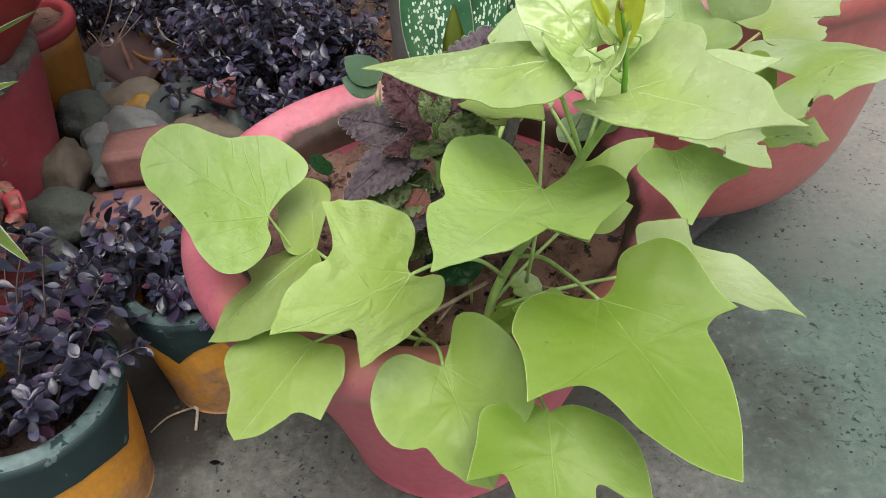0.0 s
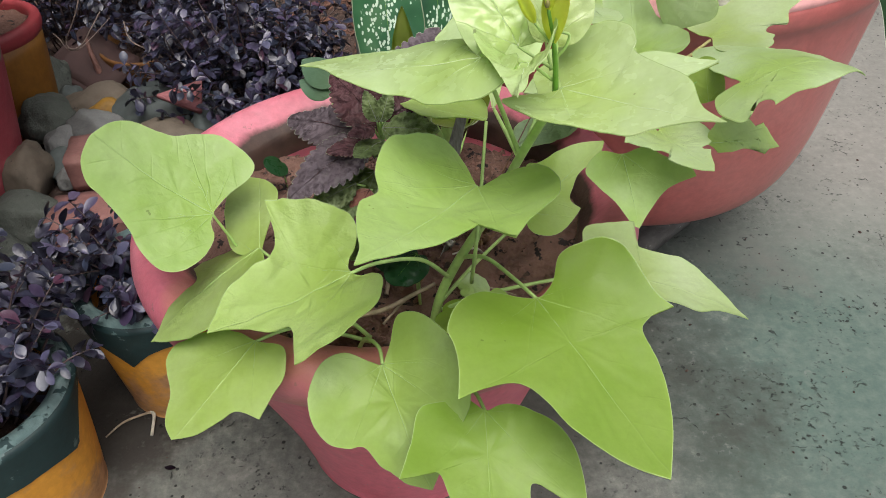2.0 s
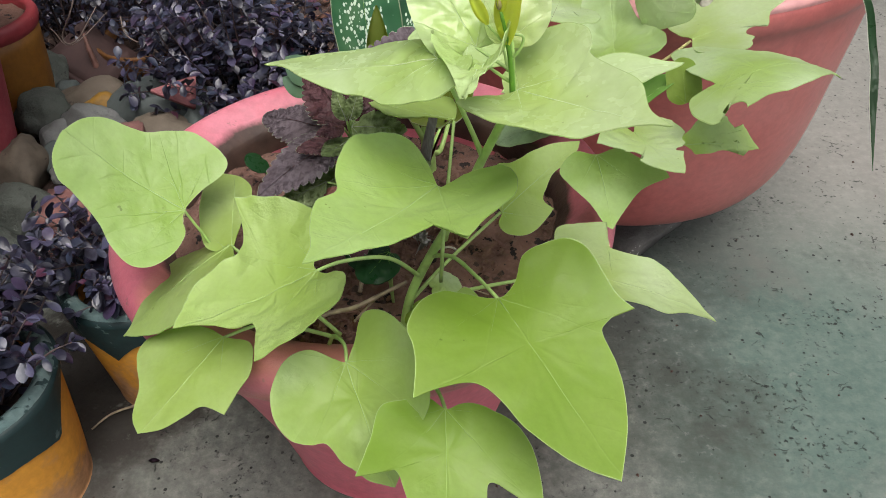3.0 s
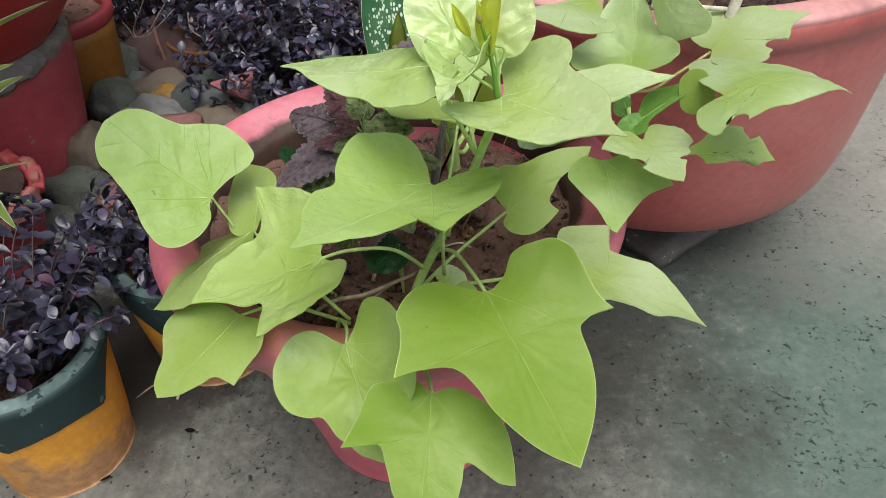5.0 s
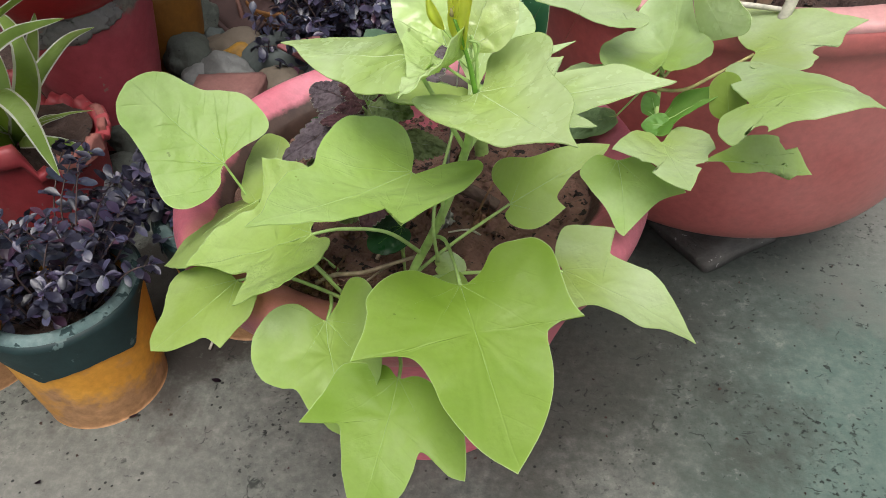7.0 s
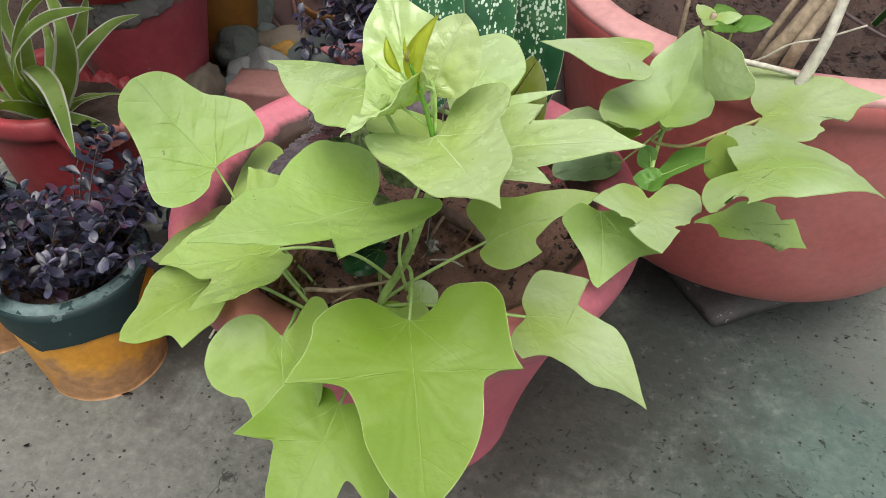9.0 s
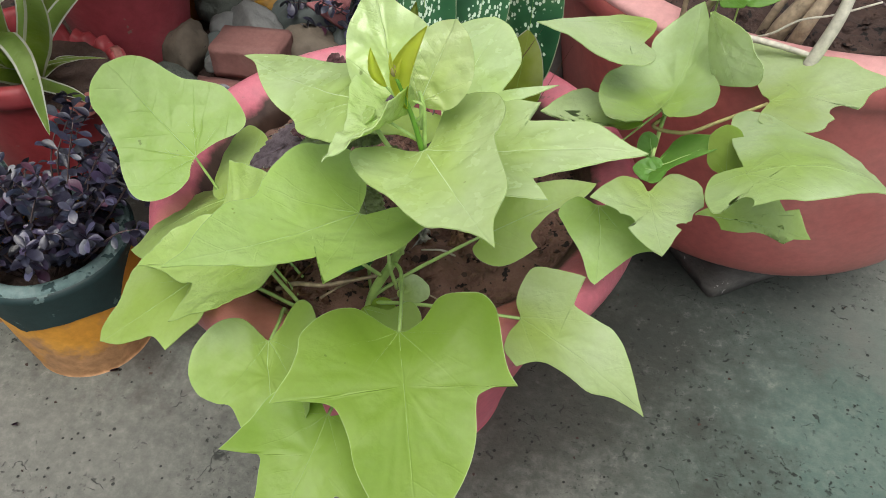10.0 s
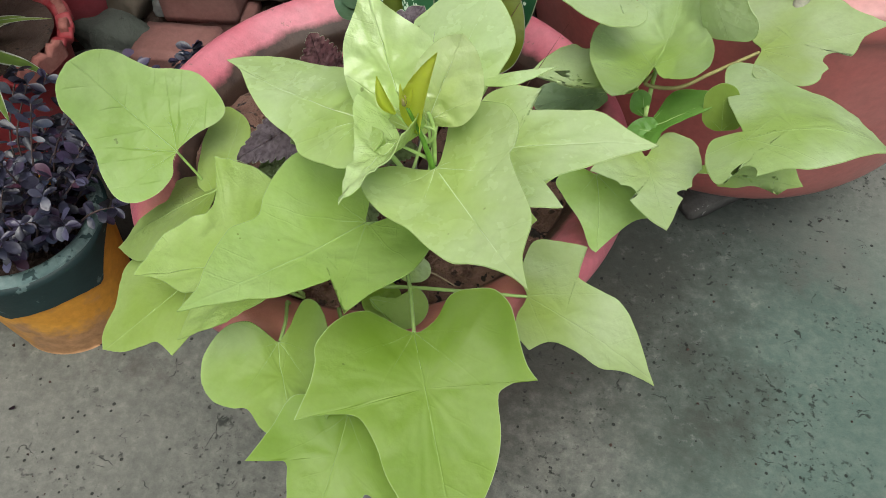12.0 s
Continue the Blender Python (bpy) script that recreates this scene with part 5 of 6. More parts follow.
leaf(vine_two, (0.261, 0.617, 0.422), (0.363, 0.657, 0.391), (0.41, -0.43, 0.81), (0.01, -0.06, -0.3, 0.0, 0.0, 0.0),
     [(-0.05, 0.06), (-0.13, 0.21), (-0.24, 0.36), (-0.27, 0.63), (-0.22, 0.66), (-0.15, 0.74), (-0.15, 0.82, 1), (-0.21, 0.85, 1), (-0.12, 0.91), (-0.04, 0.96), (-0, 1.01, 1), (0.03, 0.88), (0.05, 0.76), (0.06, 0.64), (0.06, 0.48), (0.09, 0.34), (0.09, 0.2, 1), (0.03, 0.16), (-0.01, 0.09)], LEAF_LIME, seed=26.5, edge_mat=MARGIN, margin=0.993, bites=((0.03, 0.75, 0.075),))
leaf(vine_two, (0.183, 0.571, 0.446), (0.197, 0.533, 0.393), (-0.27, -0.81, 0.52), (0.36, 0.56, 0.46, -0.01, 0.16, -0.21),
     [(0.26, -0.1), (0.51, 0.09), (0.42, 0.32), (0.22, 0.62), (0.09, 0.92), (-0, 1.02, 1), (-0.17, 0.84), (-0.46, 0.6), (-0.85, 0.51, 1), (-0.79, 0.37), (-0.52, 0.16), (-0.3, -0.02)], LEAF_LIME, seed=27.8, edge_mat=MARGIN, margin=0.993)
leaf(vine_two, (0.209, 0.664, 0.489), (0.216, 0.781, 0.531), (-0.26, -0.31, 0.91), (0.82, 0.49, 0.66, 0.07, 0.02, 0.03),
     [(-0.06, 0.02), (-0.06, -0.26), (0.02, -0.67), (-0.28, -0.27), (-0.43, 0.01), (-0.49, 0.32), (-0.4, 0.48), (-0.31, 0.59), (-0.31, 0.75), (-0.18, 0.94), (0.02, 1, 1), (0.11, 0.81), (0.19, 0.51), (0.35, 0.2), (0.39, -0), (0.33, -0.16), (0.17, -0.15), (0.08, -0.12)], LEAF_PALE, seed=29.1, edge_mat=MARGIN, margin=0.993, pucker=0.03, stalk=[(0.225, 0.78, 0.43), (0.215, 0.70, 0.46)])
leaf(vine_two, (0.296, 0.721, 0.481), (0.391, 0.745, 0.506), (-0.28, 0.12, 0.95), (0.09, -0.33, 0.04, -0.01, -0.03, -0.03),
     [(0.25, -0.11), (0.48, -0.14), (0.58, 0.04), (0.61, 0.21), (0.53, 0.34), (0.42, 0.40), (0.3, 0.54), (0.22, 0.68), (0.04, 0.81), (-0.03, 1.02, 1), (-0.25, 0.82), (-0.41, 0.72), (-0.56, 0.51), (-0.7, 0.34), (-0.96, 0.12), (-1.03, -0.02), (-0.66, 0), (-0.41, -0.05), (-0.16, -0.04)], LEAF_PALE, seed=30.4, edge_mat=MARGIN, margin=0.993, bites=((0.28, 0.54, 0.11),))
leaf(vine_two, (0.179, 0.746, 0.522), (0.091, 0.673, 0.542), (0.16, 0.08, 0.98), (0.08, 0.07, 0.01, -0.0, 0.0, 0.0),
     [(0.1, 0.17), (0.08, 0.47), (0.04, 0.82), (0.01, 1.01, 1), (-0.16, 0.83), (-0.37, 0.73), (-0.53, 0.62), (-0.6, 0.49), (-0.59, 0.34), (-0.48, 0.24), (-0.41, 0.25), (-0.45, 0.43), (-0.29, 0.23), (-0.12, 0.04)], LEAF_PALE, seed=31.7, edge_mat=MARGIN, margin=0.993)
leaf(vine_two, (0.228, 0.719, 0.555), (0.264, 0.689, 0.509), (-0.61, -0.79, 0.02), (-0.16, -0.05, 0.01, -0.03, 0.0, 0.0),
     [(0.21, 0.3), (0.34, 0.58), (0.36, 0.86), (-0.07, 1.02), (-0.34, 1.07), (-0.5, 0.92), (-0.45, 0.69), (-0.45, 0.47), (-0.31, 0.26), (-0.14, 0.08)], LEAF_YOUNG, seed=33.0, edge_mat=MARGIN, margin=0.993, veins=1, vein_width=0.0002)
leaf(vine_two, (0.198, 0.636, 0.491), (0.102, 0.66, 0.46), (-0.25, 0.19, 0.95), (0.05, 0.32, 0.4, 0.04, 0.0, 0.0),
     [(0.39, 0.27), (0.49, 0.53), (0.46, 0.68), (0.46, 0.78), (0.27, 0.91), (0.01, 0.99, 1), (0.07, 0.8), (0.13, 0.8), (0.17, 0.62), (0.11, 0.57), (0.05, 0.33), (-0.13, 0.06), (-0.16, -0.08)], LEAF_PALE, seed=34.3, edge_mat=MARGIN, margin=0.993, bites=((0.1, 0.72, 0.09),))
leaf(vine_two, (0.171, 0.738, 0.386), (0.103, 0.718, 0.365), (0.0, -0.35, 0.93), (0.1, 0.0, -0.05, 0.0),
     [(-0.12, 0.0), (-0.22, 0.13), (-0.26, 0.35), (-0.21, 0.6), (-0.12, 0.85), (0.0, 1.0), (0.18, 0.97), (0.29, 0.85), (0.31, 0.62), (0.27, 0.4), (0.2, 0.14), (0.08, 0.0)], LEAF_SAGE, seed=35.6, edge_mat=MARGIN, margin=0.99, pucker=0.05, stalk=[(0.24, 0.80, 0.46), (0.205, 0.765, 0.42)], stalk_r=0.0014)
leaf(vine_two, (0.214, 0.631, 0.446), (0.271, 0.655, 0.479), (-0.48, -0.07, 0.87), (-0.09, 0.09, -0.04, -0.01, 0.0, 0.0),
     [(-0.07, 0.05), (-0.19, 0.18), (-0.45, 0.41), (-0.47, 0.6), (-0.25, 0.84), (-0.01, 1.01, 1), (0.11, 0.79), (0.1, 0.48), (0.14, 0.19), (0.27, 0.09), (0.22, -0.05)], LEAF_GREEN, seed=36.9, edge_mat=MARGIN, margin=0.993, veins=1, vein_width=0.0005)
leaf(vine_two, (0.276, 0.64, 0.455), (0.267, 0.65, 0.497), (-0.2, -0.8, 0.55), (0.1, 0, -0.1, 0),
     [(-0.2, 0.02), (-0.36, 0.2), (-0.36, 0.5), (-0.32, 0.8), (-0.05, 1.0), (0.2, 0.92), (0.3, 0.7), (0.36, 0.4), (0.3, 0.1)], LEAF_MATURE, seed=41.0, edge_mat=MARGIN, margin=0.993, veins=1, vein_width=0.0003)
leaf(vine_two, (0.228, 0.63, 0.449), (0.199, 0.63, 0.446), (0.0, -0.45, 0.9), (0.3, 0, -0.1, 0),
     [(-0.2, 0.1), (-0.42, 0.3), (-0.4, 0.6), (-0.22, 0.85), (0.0, 1.0), (0.22, 0.85), (0.38, 0.6), (0.4, 0.3), (0.2, 0.1)], LEAF_GREEN, seed=42.0, veins=1, vein_width=0.0003, pucker=0.06)
leaf(vine_two, (0.212, 0.653, 0.442), (0.204, 0.664, 0.463), (0.06, -0.89, 0.46), (-0.02, 0.02, 0.02, -0.0, 0.0, 0.0),
     [(-0.44, 0.25), (-0.46, 0.62), (-0.27, 0.93), (0.03, 0.97), (0.27, 0.69), (0.18, 0.39), (-0.07, 0.27)], LEAF_GREEN, seed=38.2, edge_mat=MARGIN, margin=0.993, veins=1, vein_width=0.0005)
leaf(vine, (0.031, 0.427, 0.404), (0.059, 0.413, 0.39), (0.26, -0.44, 0.86), (0.0, 0.0, 0.0, 0.0, 0.0, 0.0),
     [(-0.17, 0.07), (-0.47, 0.39), (-0.98, 0.53), (-1, 0.91), (-0.77, 1.16), (-0.36, 1.2), (0, 1, 1), (-0.08, 0.62), (0.06, 0.27)], LEAF_MATURE, seed=39.5, edge_mat=MARGIN, margin=0.993, veins=1)


# ---------- growing tip of the vine ----------
def folded_leaf(owner, base, tip, width, material, name="young_leaf", label="young leaf still folded along its midrib", open_angle=35, facing=(0, -1, 0.4)):
    """A young leaf folded along its midrib like a half-open book."""
    bm = bmesh.new()
    base, tip = Vector(base), Vector(tip)
    d = tip - base
    side = d.cross(Vector(facing)).normalized()
    out = side.cross(d).normalized()
    rows = []
    for i in range(13):
        t = i / 12
        w = width * math.sin(math.pi * min(1, t * 0.96 + 0.03)) ** 0.8 * (1 - 0.35 * t)
        c = base + d * t + out * 0.1 * d.length * math.sin(math.pi * t)
        a = radians(open_angle)
        rows.append([bm.verts.new(c + (side * s * math.sin(a) * k + out * math.cos(a) * k) * w) for s, k in ((-1, 1), (-1, 0.5), (0, 0), (1, 0.5), (1, 1))])
    for a, b in zip(rows, rows[1:]):
        for i in range(4):
            bm.faces.new((a[i], a[i + 1], b[i + 1], b[i]))
    bmesh.ops.solidify(bm, geom=bm.faces[:], thickness=0.0005)
    return part(name, bm, material, owner, label)


folded_leaf(vine, (0.080, 0.4005, 0.647), (0.069, 0.406, 0.6655), 0.0065, LEAF_BUD, open_angle=40)
folded_leaf(vine, (0.0915, 0.402, 0.634), (0.099, 0.415, 0.680), 0.0135, LEAF_BUD, open_angle=42, facing=(-0.35, -0.9, 0.3))
part("petiole", rod([(0.091, 0.4045, 0.632), (0.087, 0.4015, 0.638), (0.080, 0.4005, 0.647)], (0.0009, 0.0007), 6), STEM, vine, "thin leaf stalk")
part("petiole", rod([(0.0925, 0.4065, 0.622), (0.098, 0.4045, 0.629), (0.100, 0.403, 0.638), (0.0945, 0.4025, 0.640)], (0.0010, 0.0008), 6), STEM, vine, "thin hooked leaf stalk")
bm = bmesh.new()
bmesh.ops.create_icosphere(bm, subdivisions=3, radius=0.0022)
bmesh.ops.scale(bm, verts=bm.verts, vec=(0.8, 0.8, 1.7))
bmesh.ops.translate(bm, verts=bm.verts, vec=(0.086, 0.398, 0.660))
part("bud", bm, plain("bud_skin", (0.30, 0.27, 0.10), 0.5, 0.4, 200), vine, "small brown-green terminal bud")
for base, tip in (((0.087, 0.3985, 0.655), (0.0845, 0.3985, 0.671)), ((0.0875, 0.399, 0.654), (0.0905, 0.400, 0.668))):
    folded_leaf(vine, base, tip, 0.0022, LEAF_BUD, "bud_scale", "tiny leaf wrapping the bud", 60)
part("side_stem", rod([(0.096, 0.413, 0.60), (0.095, 0.416, 0.625), (0.092, 0.417, 0.636)], (0.0014, 0.0011), 7), STEM, vine, "slender side stalk")

# ---------- coleus beside the vine ----------
COLEUS = leaf_mat("coleus_leaf", (0.13, 0.10, 0.115), (0.20, 0.16, 0.18), (0.28, 0.235, 0.255), (0.1, 0.03, 0.04), 0.5, 0.4, 9.0, 1.0, 0.7, deep=0.2, crumple=230.0, net=0.7)
COLEUS_RED = leaf_mat("coleus_leaf_red", (0.075, 0.028, 0.034), (0.15, 0.065, 0.07), (0.25, 0.14, 0.135), (0.12, 0.02, 0.02), 0.5, 0.4, 9.0, 1.0, 0.7, crumple=230.0, net=0.9)
COLEUS_EDGE = plain("coleus_edge", (0.27, 0.30, 0.20), 0.5)
COLEUS_GREEN = leaf_mat("coleus_leaf_green", (0.14, 0.19, 0.07), (0.26, 0.34, 0.14), (0.42, 0.50, 0.28), (0.2, 0.28, 0.06), 0.5, 0.4, 9.0, 0.9, 0.6, crumple=230.0, net=0.85)


def toothed(width, teeth, depth=0.05):
    """Outline of a pointed oval leaf with rounded teeth that lean forward."""
    half = []
    for i in range(teeth):
        for lag, out in ((0.0, 0.0), (0.35, 0.8), (0.8, 1.0)):
            t = 0.04 + 0.9 * (i + lag) / teeth
            w = width * math.sin(math.pi * t ** 0.72) ** 0.85
            half.append((w + depth * out * (1 - 0.5 * t), t + 0.012 * out))
    return [(-u, v) for u, v in half] + [(0.0, 1.0, 1)] + [(u, v) for u, v in reversed(half)]


coleus = thing("coleus", (-0.022, 0.522, 0.34), "coleus with dusky purple toothed leaves edged in cream", "plant")
part("stem", rod([(-0.022, 0.522, 0.335), (-0.026, 0.525, 0.42), (-0.022, 0.522, 0.515)], (0.0032, 0.0022), 8), PETIOLE, coleus, "pale green stem")
def coleus_leaf(base, tip, n, w, bend, material, text):
    leaf(coleus, base, tip, n, bend, toothed(w * 0.92, 11, 0.042), material, "leaf", text, 0.025, 2, 0.42, edge_mat=COLEUS_EDGE, vein_mat=COLEUS_RED if material is not COLEUS_GREEN else COLEUS_EDGE, vein_width=0.0004, stalk=[(-0.024, 0.523, base[2] - 0.02)], stalk_r=0.0012, seed=base[0] * 90, margin=0.992)


coleus_leaf((-0.034, 0.528, 0.499), (-0.097, 0.483, 0.472), (-0.15, -0.35, 0.92), 0.28, (-0.12, 0, -0.12, 0), COLEUS, "dusky purple leaf")
coleus_leaf((-0.036, 0.535, 0.499), (-0.110, 0.588, 0.483), (-0.1, -0.3, 0.95), 0.25, (-0.12, 0, -0.1, 0), COLEUS, "grey-purple leaf")
coleus_leaf((-0.022, 0.525, 0.512), (-0.066, 0.585, 0.527), (-0.3, -0.45, 0.85), 0.28, (0.3, 0, -0.1, 0), COLEUS_RED, "dark maroon leaf")
coleus_leaf((-0.020, 0.508, 0.519), (0.024, 0.494, 0.523), (0.0, -0.55, 0.85), 0.3, (-0.2, 0, -0.15, 0), COLEUS_GREEN, "small green and cream leaf")
coleus_leaf((-0.018, 0.512, 0.523), (0.012, 0.524, 0.538), (0.0, -0.75, 0.65), 0.34, (0.25, 0, -0.1, 0), COLEUS_RED, "maroon leaf striped with cream")
coleus_leaf((-0.024, 0.512, 0.522), (-0.032, 0.520, 0.545), (0.0, -0.8, 0.5), 0.28, (0.3, 0, -0.1, 0), COLEUS_GREEN, "tiny green leaf at the growing tip")
coleus_leaf((-0.021, 0.511, 0.523), (-0.012, 0.518, 0.547), (0.1, -0.8, 0.5), 0.26, (0.3, 0, -0.1, 0), COLEUS_GREEN, "tiny green leaf at the growing tip")
coleus_leaf((-0.026, 0.509, 0.518), (-0.046, 0.496, 0.520), (-0.1, -0.5, 0.85), 0.3, (-0.2, 0, -0.1, 0), COLEUS_RED, "small maroon leaf")
coleus_leaf((-0.034, 0.502, 0.466), (-0.050, 0.488, 0.446), (0.0, -0.6, 0.8), 0.36, (-0.2, 0, -0.1, 0), RUST, "dying rust-red leaf")
coleus_leaf((-0.045, 0.505, 0.470), (-0.086, 0.492, 0.455), (-0.1, -0.4, 0.9), 0.3, (-0.2, 0, -0.1, 0), COLEUS_GREEN, "mottled green leaf")
coleus_leaf((-0.008, 0.535, 0.515), (0.025, 0.610, 0.553), (0.2, -0.5, 0.85), 0.3, (0.2, 0, -0.1, 0), COLEUS, "purple leaf")
coleus_leaf((-0.030, 0.520, 0.470), (-0.092, 0.492, 0.438), (-0.1, -0.3, 0.95), 0.34, (-0.12, 0, -0.1, 0), COLEUS_GREEN, "older green and purple leaf")
coleus_leaf((-0.020, 0.512, 0.505), (-0.040, 0.478, 0.512), (0, -0.2, 1), 0.3, (-0.12, 0, -0.1, 0), COLEUS_GREEN, "young green and cream leaf")
coleus_leaf((-0.010, 0.530, 0.47), (0.038, 0.545, 0.458), (0.1, -0.2, 1), 0.36, (-0.12, 0, -0.1, 0), COLEUS_GREEN, "green lower leaf")
coleus_leaf((-0.026, 0.518, 0.455), (-0.060, 0.470, 0.44), (-0.1, -0.3, 0.95), 0.3, (-0.12, 0, -0.1, 0), COLEUS, "grey-purple lower leaf")
coleus_leaf((-0.024, 0.516, 0.50), (-0.010, 0.478, 0.505), (0.1, -0.3, 1), 0.26, (-0.12, 0, -0.1, 0), COLEUS_GREEN, "tiny green and cream leaf")
coleus_leaf((-0.030, 0.524, 0.495), (-0.066, 0.505, 0.50), (-0.1, -0.3, 1), 0.28, (-0.12, 0, -0.1, 0), COLEUS_RED, "small maroon leaf")
coleus_leaf((-0.020, 0.515, 0.43), (-0.055, 0.486, 0.405), (0, -0.3, 1), 0.34, (-0.12, 0, -0.1, 0), COLEUS_GREEN, "mottled green leaf")
coleus_leaf((-0.012, 0.515, 0.45), (0.018, 0.478, 0.43), (0.1, -0.3, 1), 0.32, (-0.12, 0, -0.1, 0), COLEUS_GREEN, "mottled green leaf")
coleus_leaf((-0.015, 0.512, 0.44), (-0.025, 0.47, 0.415), (0.0, -0.4, 0.9), 0.36, (-0.12, 0, -0.1, 0), COLEUS_RED, "small reddish leaf near the soil")

# ---------- speckled broad-leaved plant ----------
m, nt, b = node_mat("speckled_leaf", 0.32)
vec = coords(nt)
uv = nt.nodes.new("ShaderNodeUVMap").outputs[0]
field = noise_tex(nt, vec, 22, 2, 0.5)
green = ramp(nt, field, [(0.3, (0.014, 0.07, 0.03)), (0.55, (0.032, 0.12, 0.05)), (0.72, (0.07, 0.17, 0.075))])
stretch = nt.nodes.new("ShaderNodeVectorMath")
stretch.operation = "MULTIPLY"
stretch.inputs[1].default_value = (62, 40, 1)
nt.links.new(uv, stretch.inputs[0])
fleck = nd(nt, "ShaderNodeTexVoronoi", Scale=1.0, Randomness=1.0)
nt.links.new(stretch.outputs[0], fleck.inputs["Vector"])
pick = nt.nodes.new("ShaderNodeSeparateXYZ")
nt.links.new(fleck.outputs["Color"], pick.inputs[0])
split = nt.nodes.new("ShaderNodeSeparateXYZ")
nt.links.new(uv, split.inputs[0])
# flecks crowd along the midrib and thin out towards the edge
rare = math_node(nt, "ADD", math_node(nt, "ADD", math_node(nt, "MULTIPLY", math_node(nt, "ABSOLUTE", split.outputs[0]), 3.4), math_node(nt, "MULTIPLY", pick.outputs[0], 0.55)), math_node(nt, "MULTIPLY", math_node(nt, "SUBTRACT", field, 0.5), -1.6))
shape = math_node(nt, "ADD", fleck.outputs["Distance"], math_node(nt, "MULTIPLY", math_node(nt, "SUBTRACT", noise_tex(nt, vec, 420, 3), 0.5), 0.5))
white = math_node(nt, "MULTIPLY", ramp(nt, shape, [(0.40, (1, 1, 1)), (0.46, (0, 0, 0))]), ramp(nt, rare, [(0.50, (1, 1, 1)), (0.54, (0, 0, 0))]))
nt.links.new(mix(nt, white, green, (0.58, 0.70, 0.56)), b.inputs["Base Color"])
bump(nt, b, noise_tex(nt, vec, 40, 3), 0.2, 0.002)
SPECKLED = m
OVAL = [(-0.10, 0.02), (-0.24, 0.14), (-0.31, 0.36), (-0.27, 0.6), (-0.15, 0.84), (0.0, 1.0, 1), (0.15, 0.84), (0.27, 0.6), (0.31, 0.36), (0.24, 0.14), (0.10, 0.02)]
speckled = thing("dumb_cane", (0.03, 0.70, 0.34), "speckled dark green dumb cane in the pink pot", "plant")
part("stem", rod([(0.03, 0.70, 0.30), (0.028, 0.70, 0.37), (0.03, 0.70, 0.43)], (0.009, 0.006), 10), STEM, speckled, "stout green stem")
def cane_outline(half):
    """A long pointed leaf, broadest below its middle."""
    side = [(half * k, t) for k, t in ((0.35, 0.02), (0.78, 0.14), (1.0, 0.36), (0.92, 0.58), (0.58, 0.82))]
    return [(-u, v) for u, v in side] + [(0.0, 1.0, 1)] + [(u, v) for u, v in reversed(side)]


SHEATH = leaf_mat("rolled_leaf", (0.20, 0.26, 0.035), (0.27, 0.33, 0.06), (0.35, 0.40, 0.11), (0.25, 0.33, 0.03), 0.4, 0.5, deep=0.2)
SPECKLED_LIME = leaf_mat("speckled_lime_leaf", (0.16, 0.23, 0.02), (0.22, 0.29, 0.035), (0.42, 0.48, 0.2), (0.2, 0.3, 0.02), 0.4, 0.5)
for base, tip, n, bend, half, material, text in (
    ((-0.016, 0.665, 0.452), (-0.030, 0.735, 0.625), (-0.3, -0.85, 0.45), (-0.3, 0, -0.12, 0), 0.19, SPECKLED, "broad white-speckled leaf"),
    ((0.022, 0.70, 0.455), (0.018, 0.755, 0.640), (0.55, -0.75, 0.3), (-0.9, 0, -0.12, 0), 0.15, SPECKLED, "glossy dark leaf with a pale edge"),
    ((0.054, 0.775, 0.395), (0.060, 0.785, 0.615), (0.0, -0.95, 0.3), (-0.5, 0, -0.08, 0), 0.145, SPECKLED, "broad white-splashed leaf"),
    ((0.050, 0.745, 0.375), (0.056, 0.775, 0.475), (0.2, -0.9, 0.4), (0.5, 0, -0.1, 0), 0.25, SPECKLED_LIME, "yellow-green speckled leaf"),
    ((0.03, 0.69, 0.425), (0.045, 0.615, 0.45), (0.0, -0.3, 1), (-0.3, 0, -0.15, 0), 0.28, SPECKLED_LIME, "low drooping leaf"),
):
    leaf(speckled, base, tip, n, bend, cane_outline(half), material, "leaf", text, 0.01, 1, 0.45, vein_mat=LEAF_GREEN, vein_width=0.0004, edge_mat=COLEUS_EDGE, margin=0.975, stalk=[(0.03, 0.70, 0.37), (0.5 * (base[0] + 0.03), 0.5 * (base[1] + 0.70), base[2] - 0.02)], stalk_r=0.0035, stalk_mat=STEM, seed=base[1] * 40)
folded_leaf(speckled, (-0.006, 0.628, 0.495), (-0.006, 0.632, 0.563), 0.0145, SHEATH, "leaf_sheath", "rolled yellow-green new leaf", 62)

# ---------- small plants in the pink pot ----------
ROUND = [(-0.16, -0.06), (-0.36, 0.05), (-0.47, 0.3), (-0.44, 0.58), (-0.27, 0.86), (0.0, 0.97), (0.27, 0.86), (0.44, 0.58), (0.47, 0.3), (0.36, 0.05), (0.16, -0.06)]
seedling = thing("seedling", (0.0, 0.492, 0.345), "dark green round-leaved seedling on the soil", "plant")
leaf(seedling, (0.0, 0.50, 0.398), (-0.022, 0.468, 0.392), (0, -0.2, 1), (-0.3, 0, -0.1, 0), ROUND, LEAF_DEEP, "leaf", "scalloped dark green leaf", 0.03, 3, 0.4, vein_mat=LEAF_GREEN, stalk=[(0.0, 0.493, 0.345)], stalk_r=0.0013)
